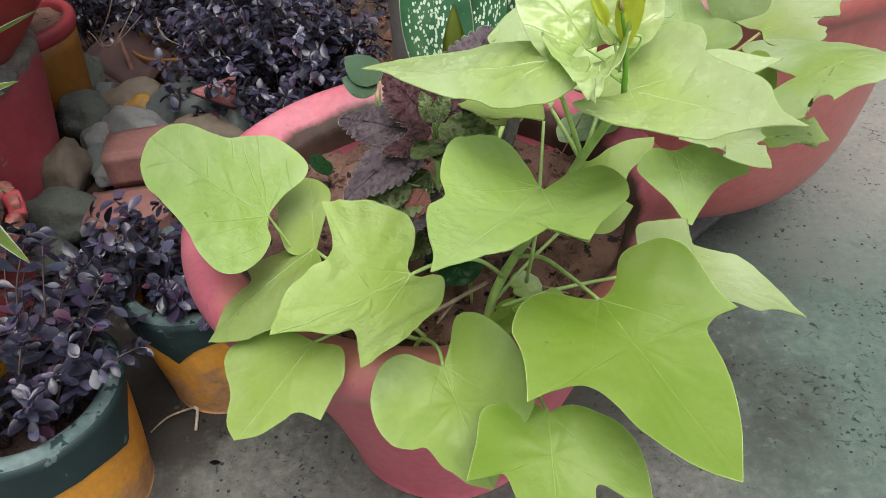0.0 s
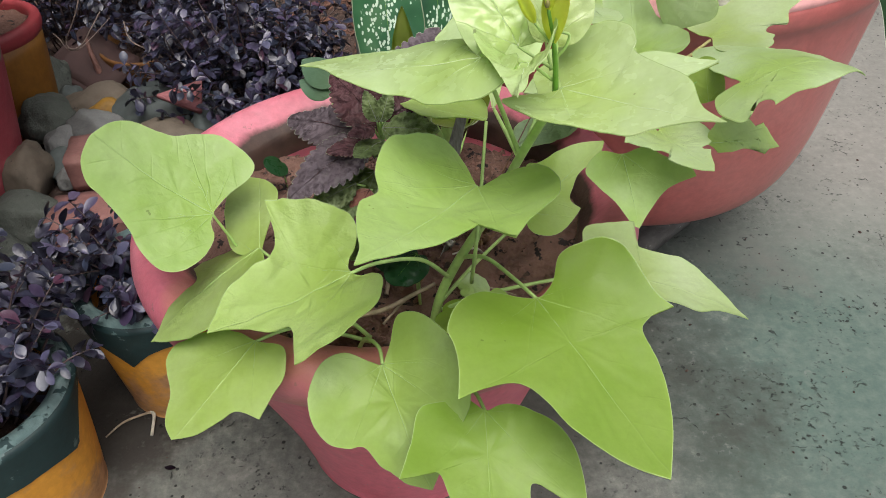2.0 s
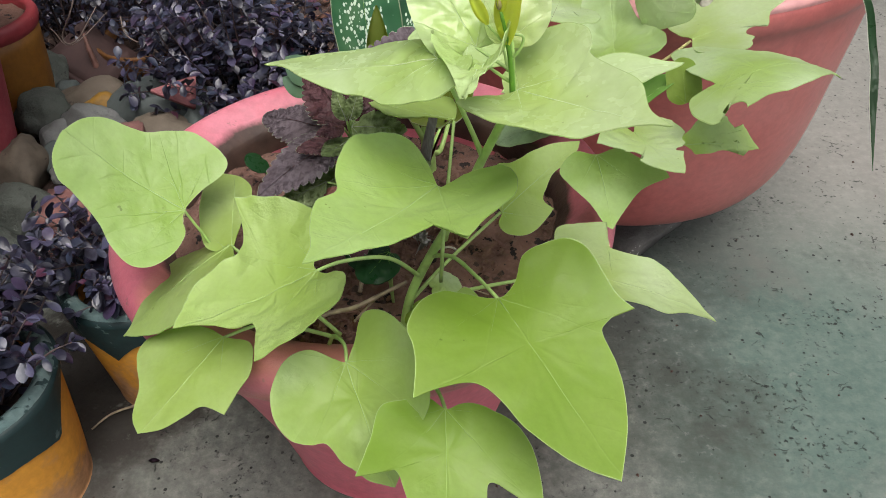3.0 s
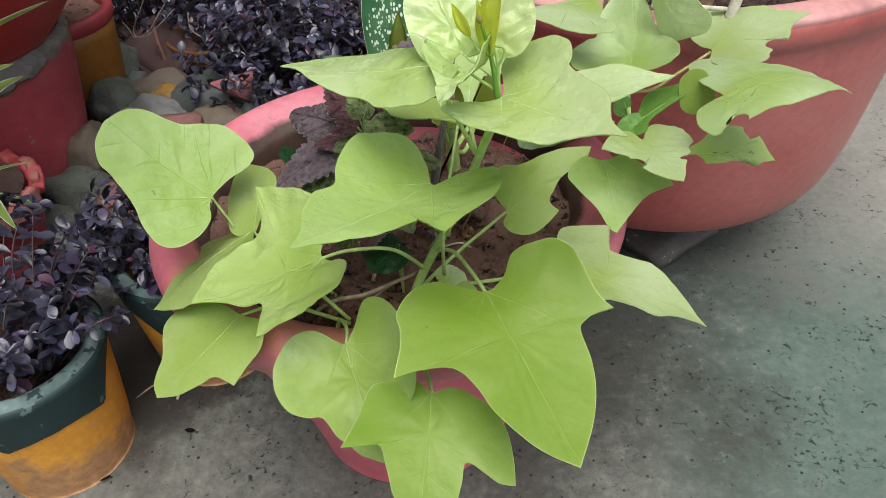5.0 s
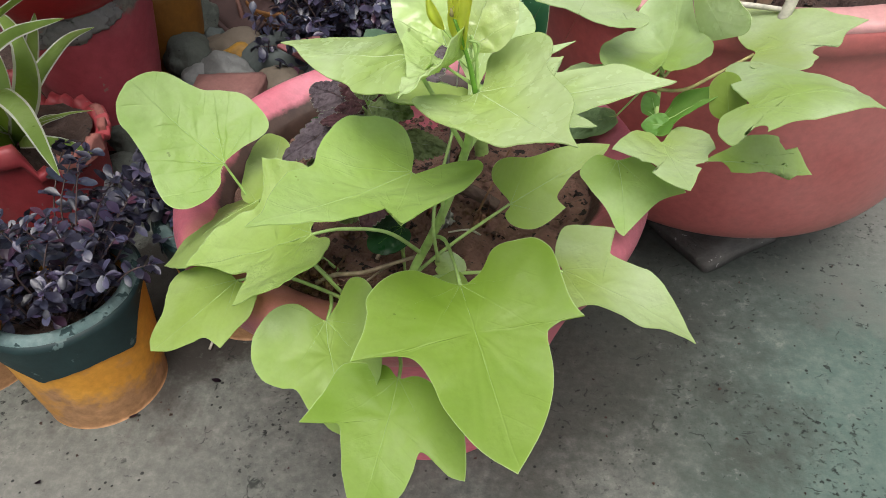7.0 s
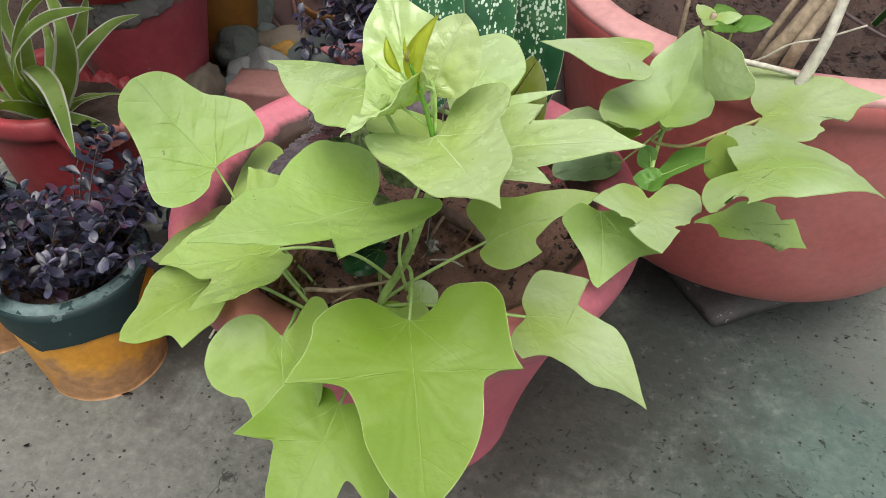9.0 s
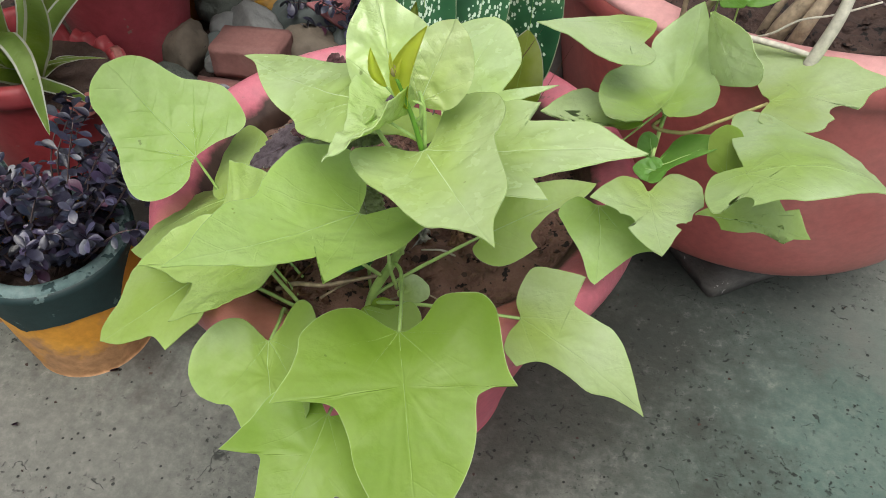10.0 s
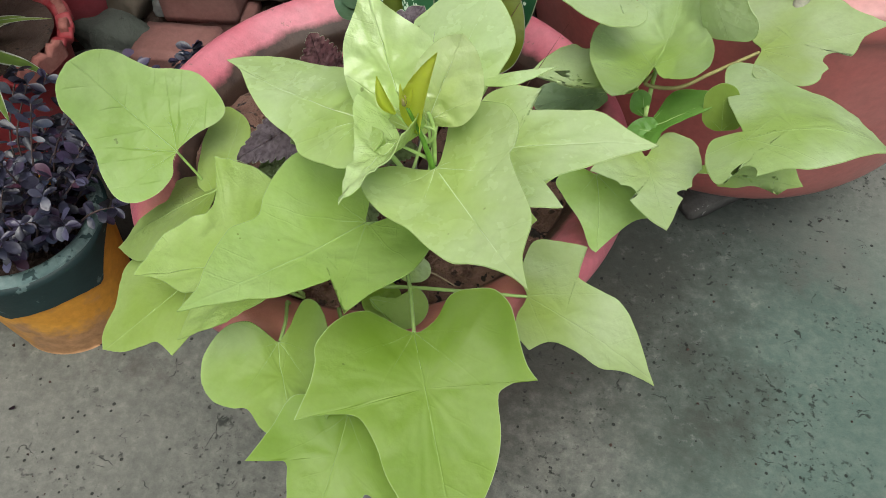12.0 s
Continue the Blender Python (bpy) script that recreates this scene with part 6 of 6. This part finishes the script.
leaf(seedling, (-0.004, 0.50, 0.392), (-0.04, 0.512, 0.39), (0, -0.2, 1), (-0.3, 0, -0.1, 0), ROUND, LEAF_DEEP, "leaf", "", 0.03, 3, 0.4, vein_mat=LEAF_GREEN, stalk=[(0.0, 0.493, 0.345)], stalk_r=0.0013)
sprout = thing("seedling", (-0.15, 0.70, 0.33), "little glossy round-leaved seedling by the rim", "plant")
leaf(sprout, (-0.150, 0.69, 0.372), (-0.157, 0.662, 0.378), (0.3, -0.6, 0.7), (-0.2, 0, 0, 0), ROUND, LEAF_DEEP, "leaf", "", 0.01, 0, 0.4, stalk=[(-0.15, 0.70, 0.325)], stalk_r=0.001)
rubber = thing("seedling", (-0.10, 0.745, 0.32), "waxy blue-green leaved plant at the back of the pot", "plant")
for base, tip in (((-0.095, 0.745, 0.42), (-0.133, 0.772, 0.424)), ((-0.09, 0.75, 0.43), (-0.13, 0.79, 0.44)), ((-0.085, 0.74, 0.41), (-0.075, 0.70, 0.42))):
    leaf(rubber, base, tip, (-0.2, -0.5, 0.85), (-0.2, 0, -0.1, 0), OVAL, LEAF_WAXY, "leaf", "waxy grey-green leaf", 0.01, 0, 0.4, stalk=[(-0.10, 0.745, 0.315)], stalk_r=0.0016)


# ---------- spider plant ----------
STRAP_GREEN = leaf_mat("strap_green", (0.10, 0.19, 0.03), (0.21, 0.33, 0.06), (0.36, 0.47, 0.18), (0.26, 0.40, 0.03), 0.33, 0.55, deep=0.0)
STRAP_CREAM = leaf_mat("strap_cream", (0.62, 0.66, 0.55), (0.70, 0.73, 0.63), (0.76, 0.78, 0.70), (0.44, 0.48, 0.32), 0.4, 0.4, deep=0.0)


def strap(owner, points, width, side):
    """A long channelled leaf, green with cream margins, arching along the points."""
    bm = bmesh.new()
    pts = spline([Vector(p) for p in points], 8)
    n, rows = len(pts), []
    for i, p in enumerate(pts):
        t = i / (n - 1)
        d = (pts[min(i + 1, n - 1)] - pts[max(i - 1, 0)]).normalized()
        across = (side - d * side.dot(d)).normalized()
        up = across.cross(d)
        w = width * (0.6 + 0.4 * min(1, t * 4)) * max(0.02, 1 - t ** 3)
        rows.append([bm.verts.new(p + across * w * k + up * w * 0.3 * abs(k)) for k in (-1, -0.78, 0, 0.78, 1)])
    for a, b in zip(rows, rows[1:]):
        for i in range(4):
            f = bm.faces.new((a[i], a[i + 1], b[i + 1], b[i]))
            f.material_index = 1 if i in (0, 3) else 0
    bmesh.ops.solidify(bm, geom=bm.faces[:], thickness=0.0006)
    part("leaf", bm, [STRAP_GREEN, STRAP_CREAM], owner, "arching green leaf with cream margins")


C = Vector((-0.735, 0.79, 0.205))
spider = thing("spider_plant", C, "cream-edged spider plant in the glossy red pot", "plant")


def spider_leaf(w, side, *pts):
    """One leaf from the plant's heart through the points; side is the way that its blade lies across."""
    strap(spider, [C + (Vector(pts[0]) - C) * 0.1] + list(pts), w * 1.2, Vector(side))


spider_leaf(0.0125, (0.75, 0.5, 0.1), (-0.680, 0.735, 0.320), (-0.605, 0.682, 0.378), (-0.540, 0.645, 0.386), (-0.495, 0.612, 0.381), (-0.456, 0.580, 0.371), (-0.419, 0.550, 0.363))
spider_leaf(0.0085, (0.2, 0.5, 0.85), (-0.665, 0.740, 0.252), (-0.595, 0.710, 0.280), (-0.543, 0.700, 0.288), (-0.499, 0.690, 0.284))
spider_leaf(0.0105, (-0.55, -0.15, 0.75), (-0.686, 0.780, 0.278), (-0.661, 0.800, 0.316), (-0.635, 0.820, 0.345), (-0.612, 0.848, 0.365), (-0.578, 0.865, 0.375))
spider_leaf(0.0155, (0.9, 0.1, 0.25), (-0.671, 0.760, 0.277), (-0.610, 0.735, 0.344), (-0.580, 0.725, 0.388), (-0.574, 0.725, 0.422), (-0.608, 0.750, 0.436), (-0.679, 0.800, 0.427))
spider_leaf(0.0105, (0.0, 0.5, 0.85), (-0.737, 0.760, 0.258), (-0.677, 0.700, 0.329), (-0.606, 0.660, 0.404), (-0.543, 0.640, 0.454), (-0.490, 0.635, 0.485), (-0.440, 0.630, 0.503), (-0.398, 0.625, 0.515))
spider_leaf(0.0135, (0.9, 0.2, 0.2), (-0.755, 0.760, 0.245), (-0.690, 0.700, 0.349), (-0.660, 0.690, 0.406), (-0.650, 0.705, 0.446))
spider_leaf(0.0150, (0.95, 0.1, 0.0), (-0.748, 0.780, 0.225), (-0.716, 0.760, 0.301), (-0.684, 0.750, 0.375), (-0.670, 0.760, 0.431))
spider_leaf(0.0030, (0.1, 0.6, 0.7), (-0.716, 0.800, 0.233), (-0.637, 0.800, 0.263), (-0.576, 0.800, 0.277))
spider_leaf(0.0110, (0.9, 0.3, 0.1), (-0.756, 0.800, 0.223), (-0.741, 0.820, 0.287), (-0.752, 0.840, 0.324), (-0.793, 0.870, 0.343))
spider_leaf(0.0085, (0.3, 0.6, 0.6), (-0.715, 0.800, 0.223), (-0.690, 0.812, 0.240), (-0.650, 0.825, 0.246))
spider_leaf(0.0120, (0.85, 0.4, 0.1), (-0.726, 0.840, 0.270), (-0.694, 0.860, 0.344), (-0.686, 0.880, 0.383))
spider_leaf(0.0120, (0.4, 0.6, 0.5), (-0.720, 0.740, 0.253), (-0.694, 0.680, 0.300), (-0.705, 0.640, 0.301))
spider_leaf(0.0052, (0.0, -0.5, 0.85), (-0.690, 0.720, 0.330), (-0.600, 0.690, 0.440), (-0.530, 0.705, 0.490), (-0.465, 0.740, 0.513), (-0.449, 0.790, 0.511))
spider_leaf(0.0120, (0.9, 0.2, 0.1), (-0.770, 0.800, 0.300), (-0.790, 0.810, 0.370), (-0.780, 0.850, 0.410))
spider_leaf(0.0125, (0.5, 0.8, 0.0), (-0.830, 0.800, 0.290), (-0.890, 0.810, 0.340), (-0.930, 0.810, 0.330))
spider_leaf(0.0125, (0.3, -0.8, 0.2), (-0.800, 0.745, 0.265), (-0.850, 0.700, 0.300), (-0.880, 0.670, 0.290))
spider_leaf(0.0100, (0.5, 0.6, 0.3), (-0.700, 0.770, 0.262), (-0.668, 0.775, 0.310), (-0.664, 0.785, 0.345))

bowl_strap = thing("strap_leaved_plant", (0.40, 1.05, 0.44), "single dark green strap leaf arching over the bowl's rim", "plant")
bm = bmesh.new()
pts = spline([Vector(p) for p in ((0.40, 1.05, 0.44), (0.43, 0.95, 0.535), (0.497, 0.83, 0.492), (0.488, 0.735, 0.455), (0.484, 0.69, 0.41), (0.482, 0.65, 0.365))], 8)
rows = []
for i, p in enumerate(pts):
    t = i / (len(pts) - 1)
    w = 0.0042 * (1 if t < 0.75 else max(0.05, (1 - t) / 0.25))
    rows.append([bm.verts.new(p + Vector((w * k, -0.2 * w * k, 0.35 * w * abs(k)))) for k in (-1, -0.8, 0, 0.8, 1)])
for r0, r1 in zip(rows, rows[1:]):
    for i in range(4):
        f = bm.faces.new((r0[i], r0[i + 1], r1[i + 1], r1[i]))
        f.material_index = 1 if i == 0 else 0
bmesh.ops.solidify(bm, geom=bm.faces[:], thickness=0.0006)
part("leaf", bm, [LEAF_DEEP, STRAP_CREAM], bowl_strap, "narrow dark green leaf with a pale edge")

# ---------- dry stalks and seedlings in the big bowl ----------
stalks = (
    ([(0.322, 0.782, 0.485), (0.333, 0.79, 0.528), (0.337, 0.80, 0.558), (0.342, 0.82, 0.60)], 0.0062, PALE_STALK, "pale dry stalk leaning on the bowl's rim"),
    ([(0.288, 0.88, 0.44), (0.294, 0.872, 0.47), (0.307, 0.875, 0.497), (0.320, 0.885, 0.524), (0.345, 0.91, 0.57)], 0.0105, STRAW, "thick dry brown stalk in the bowl"),
    ([(0.306, 0.865, 0.44), (0.315, 0.852, 0.490), (0.327, 0.865, 0.520), (0.352, 0.885, 0.57)], 0.008, STRAW, "split dry stalk in the bowl"),
    ([(0.276, 0.90, 0.44), (0.286, 0.895, 0.48), (0.310, 0.905, 0.54)], 0.005, STRAW, "thin brown stalk in the bowl"),
    ([(0.245, 0.815, 0.487), (0.29, 0.80, 0.492), (0.322, 0.785, 0.496)], 0.0035, PALE_STALK, "pale runner lying along the bowl's rim"),
    ([(0.270, 0.845, 0.470), (0.286, 0.83, 0.487), (0.306, 0.83, 0.505), (0.333, 0.83, 0.516), (0.368, 0.83, 0.536)], 0.0013, PALE_STALK, "thin pale twig over the soil"),
    ([(0.335, 0.86, 0.56), (0.343, 0.84, 0.544), (0.367, 0.84, 0.531), (0.395, 0.84, 0.52)], 0.0022, PURPLE_STEM, "dark thin twig over the soil"),
    ([(0.217, 0.85, 0.43), (0.219, 0.83, 0.495), (0.224, 0.83, 0.510), (0.228, 0.832, 0.524)], 0.0045, STRAW, "short brown stub in the bowl"),
    ([(0.195, 0.85, 0.43), (0.198, 0.84, 0.507), (0.199, 0.84, 0.535)], 0.003, STRAW, "dead upright twig in the bowl"),
)
for pts, r, material, text in stalks:
    lone("dry_stalk", rod(pts, (r, r * 0.75), 9), material, pts[0], text, "stalk", "dry stalks in the bowl")
for at, s, turn, material, text in (((0.228, 0.828, 0.518), 0.028, 2.4, LEAF_PALE, "pale green seedling in the bowl"), ((0.248, 0.835, 0.514), 0.038, 0.1, LEAF_GREEN, "bright green seedling in the bowl")):
    sd = thing("seedling", (at[0], at[1], 0.43), text, "plant")
    for k in range(3):
        a = 2.1 * k + turn
        leaf(sd, at, (at[0] + s * math.cos(a), at[1] + s * math.sin(a), at[2] + 0.006), (0, -0.4, 1), (-0.2, 0, -0.15, 0), OVAL, material, "leaf", "", 0.02, 0, 0.4, stalk=[(at[0], at[1], 0.43)], stalk_r=0.0012)

# vine runners over the bowl's rim
part("runner", rod([(0.24, 0.86, 0.445), (0.225, 0.81, 0.492), (0.217, 0.74, 0.482), (0.212, 0.69, 0.465), (0.212, 0.65, 0.445)], (0.003, 0.002), 8), PETIOLE, vine_two, "pale green runner hanging over the rim")
part("runner", rod([(0.212, 0.69, 0.462), (0.206, 0.672, 0.462), (0.234, 0.68, 0.458), (0.26, 0.70, 0.464), (0.295, 0.72, 0.479)], (0.002, 0.0016), 7), plain("tan_stalk", (0.30, 0.27, 0.10), 0.6, 0.3, 120), vine_two, "tan ageing leaf stalk")
part("runner", rod([(0.228, 0.80, 0.49), (0.232, 0.75, 0.525), (0.228, 0.722, 0.553)], (0.002, 0.0014), 7), PETIOLE, vine_two, "pale green leaf stalk")

# ---------- litter ----------
def flake(at, size, seed, thick=0.0012):
    """A dry curled leaf scrap."""
    bm = bmesh.new()
    n = 10
    c = bm.verts.new((0, 0, 0))
    ring = []
    for k in range(n):
        a = 2 * math.pi * k / n
        r = size * (0.65 + 0.5 * noise.noise((math.cos(a) + seed, math.sin(a), seed)))
        ring.append(bm.verts.new((r * math.cos(a), 0.6 * r * math.sin(a), 0.35 * size * (math.cos(a) ** 2) * (0.5 + 0.5 * math.sin(seed * 5)))))
    for k in range(n):
        bm.faces.new((c, ring[k], ring[(k + 1) % n]))
    bmesh.ops.solidify(bm, geom=bm.faces[:], thickness=thick)
    rg = random.Random(int(seed * 977))
    bmesh.ops.transform(bm, matrix=pose(*at, rg.uniform(-25, 25), rg.uniform(-25, 25), rg.uniform(0, 360)), verts=bm.verts)
    return bm


PETAL = plain("fallen_petal", (0.045, 0.022, 0.05), 0.6, 0.3, 60)
for at, s in (((-0.333, 0.566, 0.004), 0.011), ((-0.418, 0.485, 0.004), 0.010), ((-0.482, 0.366, 0.004), 0.008)):
    lone("fallen_leaf", flake(at, s, at[0] * 3 + 2), PETAL, at, "shrivelled dark purple leaf lying on the concrete", "leaf", "fallen leaves on the concrete")

rng = random.Random(12)


def litter(name, boxes, count, sizes, material, at, label, z):
    """Many small dry scraps joined into one layer."""
    total = bmesh.new()
    for k in range(count):
        x0, x1, y0, y1 = boxes[k % len(boxes)]
        p = (rng.uniform(x0, x1), rng.uniform(y0, y1))
        bm = flake((*p, z(p) + rng.uniform(0.002, 0.012)), rng.uniform(*sizes), rng.uniform(0, 50))
        me = bpy.data.meshes.new("scrap")
        bm.to_mesh(me)
        bm.free()
        total.from_mesh(me)
        bpy.data.meshes.remove(me)
    return lone(name, total, material, at, label, "litter", kind="stuff", smooth=False)


litter("leaf_litter", [(-0.35, 0.0, 1.1, 1.9), (-1.0, -0.1, 1.3, 2.2)], 260, (0.012, 0.03), DRY, (-0.4, 1.5, 0.1), "dry salmon-brown leaf litter on the bed", lambda p: 0.10)
litter("leaf_litter", [(-0.10, -0.02, 0.435, 0.48), (-0.16, 0.05, 0.44, 0.56), (-0.11, -0.04, 0.44, 0.47)], 60, (0.003, 0.010), DRY, (-0.03, 0.5, 0.35), "dry brown scraps on the potting soil", lambda p: 0.345)


def clods(owner, name, centre, radius, count, sizes, material, label, seed, z, fall=0.0):
    """Crumbs of earth scattered over the soil, joined into one layer."""
    rg = random.Random(seed)
    verts, faces = [], []
    for k in range(count):
        a, r = rg.uniform(0, 2 * math.pi), radius * math.sqrt(rg.random())
        x, y, s = centre[0] + r * math.cos(a), centre[1] + r * math.sin(a), rg.uniform(*sizes) * rg.uniform(0.5, 1)
        n0 = len(verts)
        for dx, dy, dz in ((1, 0, 0), (0.3, 0.9, 0.1), (-0.8, 0.5, 0), (-0.8, -0.6, 0.1), (0.4, -0.9, 0), (0, 0, 0.9), (0.1, 0.1, -0.6)):
            verts.append((x + s * (dx + rg.uniform(-.3, .3)), y + s * (dy + rg.uniform(-.3, .3)), z(r / radius) - fall * max(0.0, y - centre[1]) + s * (dz + rg.uniform(-.2, .2))))
        for i in range(5):
            j = (i + 1) % 5
            faces += [(n0 + i, n0 + j, n0 + 5), (n0 + j, n0 + i, n0 + 6)]
    me = bpy.data.meshes.new(name)
    me.from_pydata(verts, [], faces)
    bm = bmesh.new()
    bm.from_mesh(me)
    bpy.data.meshes.remove(me)
    return part(name, bm, material, owner, label, False, "stuff")


clods(pot_soil, "crumb_layer", POT, 0.188, 420, (0.0015, 0.0065), BED, "dark crumbs and holes on the potting soil", 33, lambda t: 0.340 + 0.014 * (1 - t * t), 0.15)
clods(pot_soil, "crumb_layer", POT, 0.19, 1500, (0.001, 0.006), SOIL, "crumbs of red-brown earth on the potting soil", 31, lambda t: 0.341 + 0.014 * (1 - t * t), 0.15)
clods(bowl_soil, "crumb_layer", BOWL, 0.28, 700, (0.002, 0.008), BOWL_SOIL, "crumbs of earth on the bowl's soil", 37, lambda t: 0.453)


# ---------- withered leaves and old stems on the potting soil ----------
WITHERED = surface("withered_leaf", (0.075, 0.036, 0.02), (0.18, 0.095, 0.05), (0.33, 0.20, 0.12), 40, 160, 0.8, 0.6, 0.002)
BARK = surface("old_bark", (0.05, 0.03, 0.022), (0.10, 0.065, 0.05), (0.17, 0.12, 0.095), 60, 160, 0.9, 0.9, 0.003)
ASH = plain("grey_papery_leaf", (0.34, 0.33, 0.30), 0.8, 0.3, 140)


def crumpled(owner_label, at, size, seed, material):
    """A withered leaf crumpled into ragged folds."""
    bm = bmesh.new()
    n = 16
    grid = []
    for j in range(n + 1):
        row = []
        for i in range(n + 1):
            u, v = i / n * 2 - 1, j / n * 2 - 1
            k = 1 - 0.35 * max(abs(u), abs(v)) ** 2
            h = 0.55 * noise.fractal((u * 1.4 + seed, v * 1.4, seed), 0.9, 2, 4)
            w = 0.35 * noise.noise((u * 2 + seed, v * 2, 7.0))
            row.append(bm.verts.new((size * (u * k + w * 0.6), size * (0.6 * v * k + w), size * (h + 0.3))))
        grid.append(row)
    for a, b in zip(grid, grid[1:]):
        for i in range(n):
            if noise.noise((i * 0.5 + seed, grid.index(a) * 0.5, 2)) > -0.42:
                bm.faces.new((a[i], a[i + 1], b[i + 1], b[i]))
    bmesh.ops.delete(bm, geom=[v for v in bm.verts if not v.link_faces], context="VERTS")
    bmesh.ops.solidify(bm, geom=bm.faces[:], thickness=0.0006)
    bmesh.ops.transform(bm, matrix=pose(*at, 10 * math.sin(seed), 10 * math.cos(seed), seed * 50), verts=bm.verts)
    return lone("withered_leaf", bm, material, at, owner_label, "leaf", "withered leaves on the soil")


crumpled("crumpled brown withered leaf on the potting soil", (-0.083, 0.462, 0.358), 0.020, 1.3, WITHERED)
crumpled("torn brown withered leaf under the seedling", (-0.088, 0.484, 0.362), 0.017, 8.3, WITHERED)
crumpled("dark curled withered leaf beside the rim", (-0.060, 0.452, 0.360), 0.016, 2.9, WITHERED)
crumpled("shrivelled brown leaf by the vine's stem", (0.045, 0.50, 0.358), 0.012, 4.4, WITHERED)
crumpled("rust-red dead leaf on the soil behind the stem", (0.005, 0.575, 0.365), 0.016, 3.4, RUST)
crumpled("withered brown leaf against the back of the soil", (0.055, 0.575, 0.350), 0.014, 5.1, WITHERED)
crumpled("dark withered leaf near the far rim", (0.105, 0.60, 0.340), 0.015, 7.7, WITHERED)
crumpled("small grey papery dead leaf on the soil", (0.025, 0.561, 0.360), 0.011, 6.2, ASH)
for pts, r, material, text in (
    ([(-0.072, 0.45, 0.360), (-0.054, 0.456, 0.368), (-0.029, 0.461, 0.371), (-0.006, 0.475, 0.373), (0.014, 0.488, 0.374)], 0.0024, STRAW, "old woody runner lying across the soil"),
    ([(-0.03, 0.455, 0.360), (-0.014, 0.475, 0.365), (0.004, 0.492, 0.366)], 0.0012, STRAW, "thin pinkish root on the soil"),
    ([(0.03, 0.475, 0.362), (0.055, 0.49, 0.366), (0.085, 0.487, 0.358)], 0.0009, STRAW, "thin curved dry tendril on the soil"),
    ([(-0.03, 0.50, 0.352), (-0.026, 0.53, 0.37), (-0.028, 0.55, 0.40)], 0.0022, STRAW, "dry brown stub beside the coleus"),
    ([(0.000, 0.612, 0.350), (0.020, 0.603, 0.370), (0.043, 0.597, 0.370), (0.068, 0.597, 0.356)], 0.009, BARK, "stout ringed brown stump of an old stem"),
    ([(0.010, 0.585, 0.345), (0.018, 0.580, 0.362), (0.026, 0.590, 0.378)], 0.0022, STRAW, "pale broken root standing in the soil"),
    ([(0.060, 0.560, 0.345), (0.050, 0.548, 0.362), (0.030, 0.545, 0.358)], 0.0013, PALE_STALK, "thin pale root curling on the soil"),
):
    lone("old_stem", rod(pts, (r, r * 0.7), 8), material, pts[0], text, "stem", "old stems on the soil")
leaf(vine, (0.036, 0.482, 0.372), (0.062, 0.492, 0.366), (0, -0.3, 1), (0.5, 0, -0.1, 0), ROUND, LEAF_PALE, "leaf", "small stunted pale leaf at the stem's foot", 0.04, 0, 0.4)
leaf(vine, (0.02, 0.455, 0.372), (0.05, 0.435, 0.372), (0, -0.3, 1), (0.2, 0, -0.1, 0), ROUND, LEAF_MATURE, "leaf", "small leaf at the stem's foot", 0.03, 0, 0.4)

# ---------- grit and a dry root on the concrete ----------
def grit(count, seed):
    """Tiny dark crumbs scattered over the concrete, joined into one layer."""
    rg = random.Random(seed)
    verts, faces = [], []
    while len(verts) < count * 5:
        x, y, s = rg.uniform(-0.75, 1.1), rg.uniform(0.15, 1.3), 0.0007 + 0.0024 * rg.random() ** 3
        if math.hypot(x - POT[0], y - POT[1]) < 0.14 or (x < 0.1 and y > 0.95):
            continue
        n0 = len(verts)
        for k in range(4):
            a = 1.57 * k + rg.uniform(-0.5, 0.5)
            verts.append((x + s * rg.uniform(0.6, 1.5) * math.cos(a), y + s * rg.uniform(0.6, 1.5) * math.sin(a), 0.0012))
        verts.append((x, y, 0.0025 + s * 0.7))
        faces += [(n0 + k, n0 + (k + 1) % 4, n0 + 4) for k in range(4)]
    me = bpy.data.meshes.new("grit")
    me.from_pydata(verts, [], faces)
    bm = bmesh.new()
    bm.from_mesh(me)
    bpy.data.meshes.remove(me)
    return bm


lone("grit", grit(420, 8), BED, (0, 0.6, 0), "tiny dark crumbs scattered over the concrete", "grit", kind="stuff", smooth=False)
root = thing("dry_root", (-0.40, 0.63, 0.003), "thin dry root lying on the concrete by the yellow pot", "root")
part("root", rod([(-0.43, 0.615, 0.004), (-0.411, 0.637, 0.007), (-0.38, 0.653, 0.006)], (0.0012, 0.0018), 7), STRAW, root)
part("root", rod([(-0.38, 0.653, 0.006), (-0.374, 0.645, 0.007), (-0.370, 0.616, 0.004)], (0.0025, 0.002), 7), PALE_STALK, root, "pale snapped end")
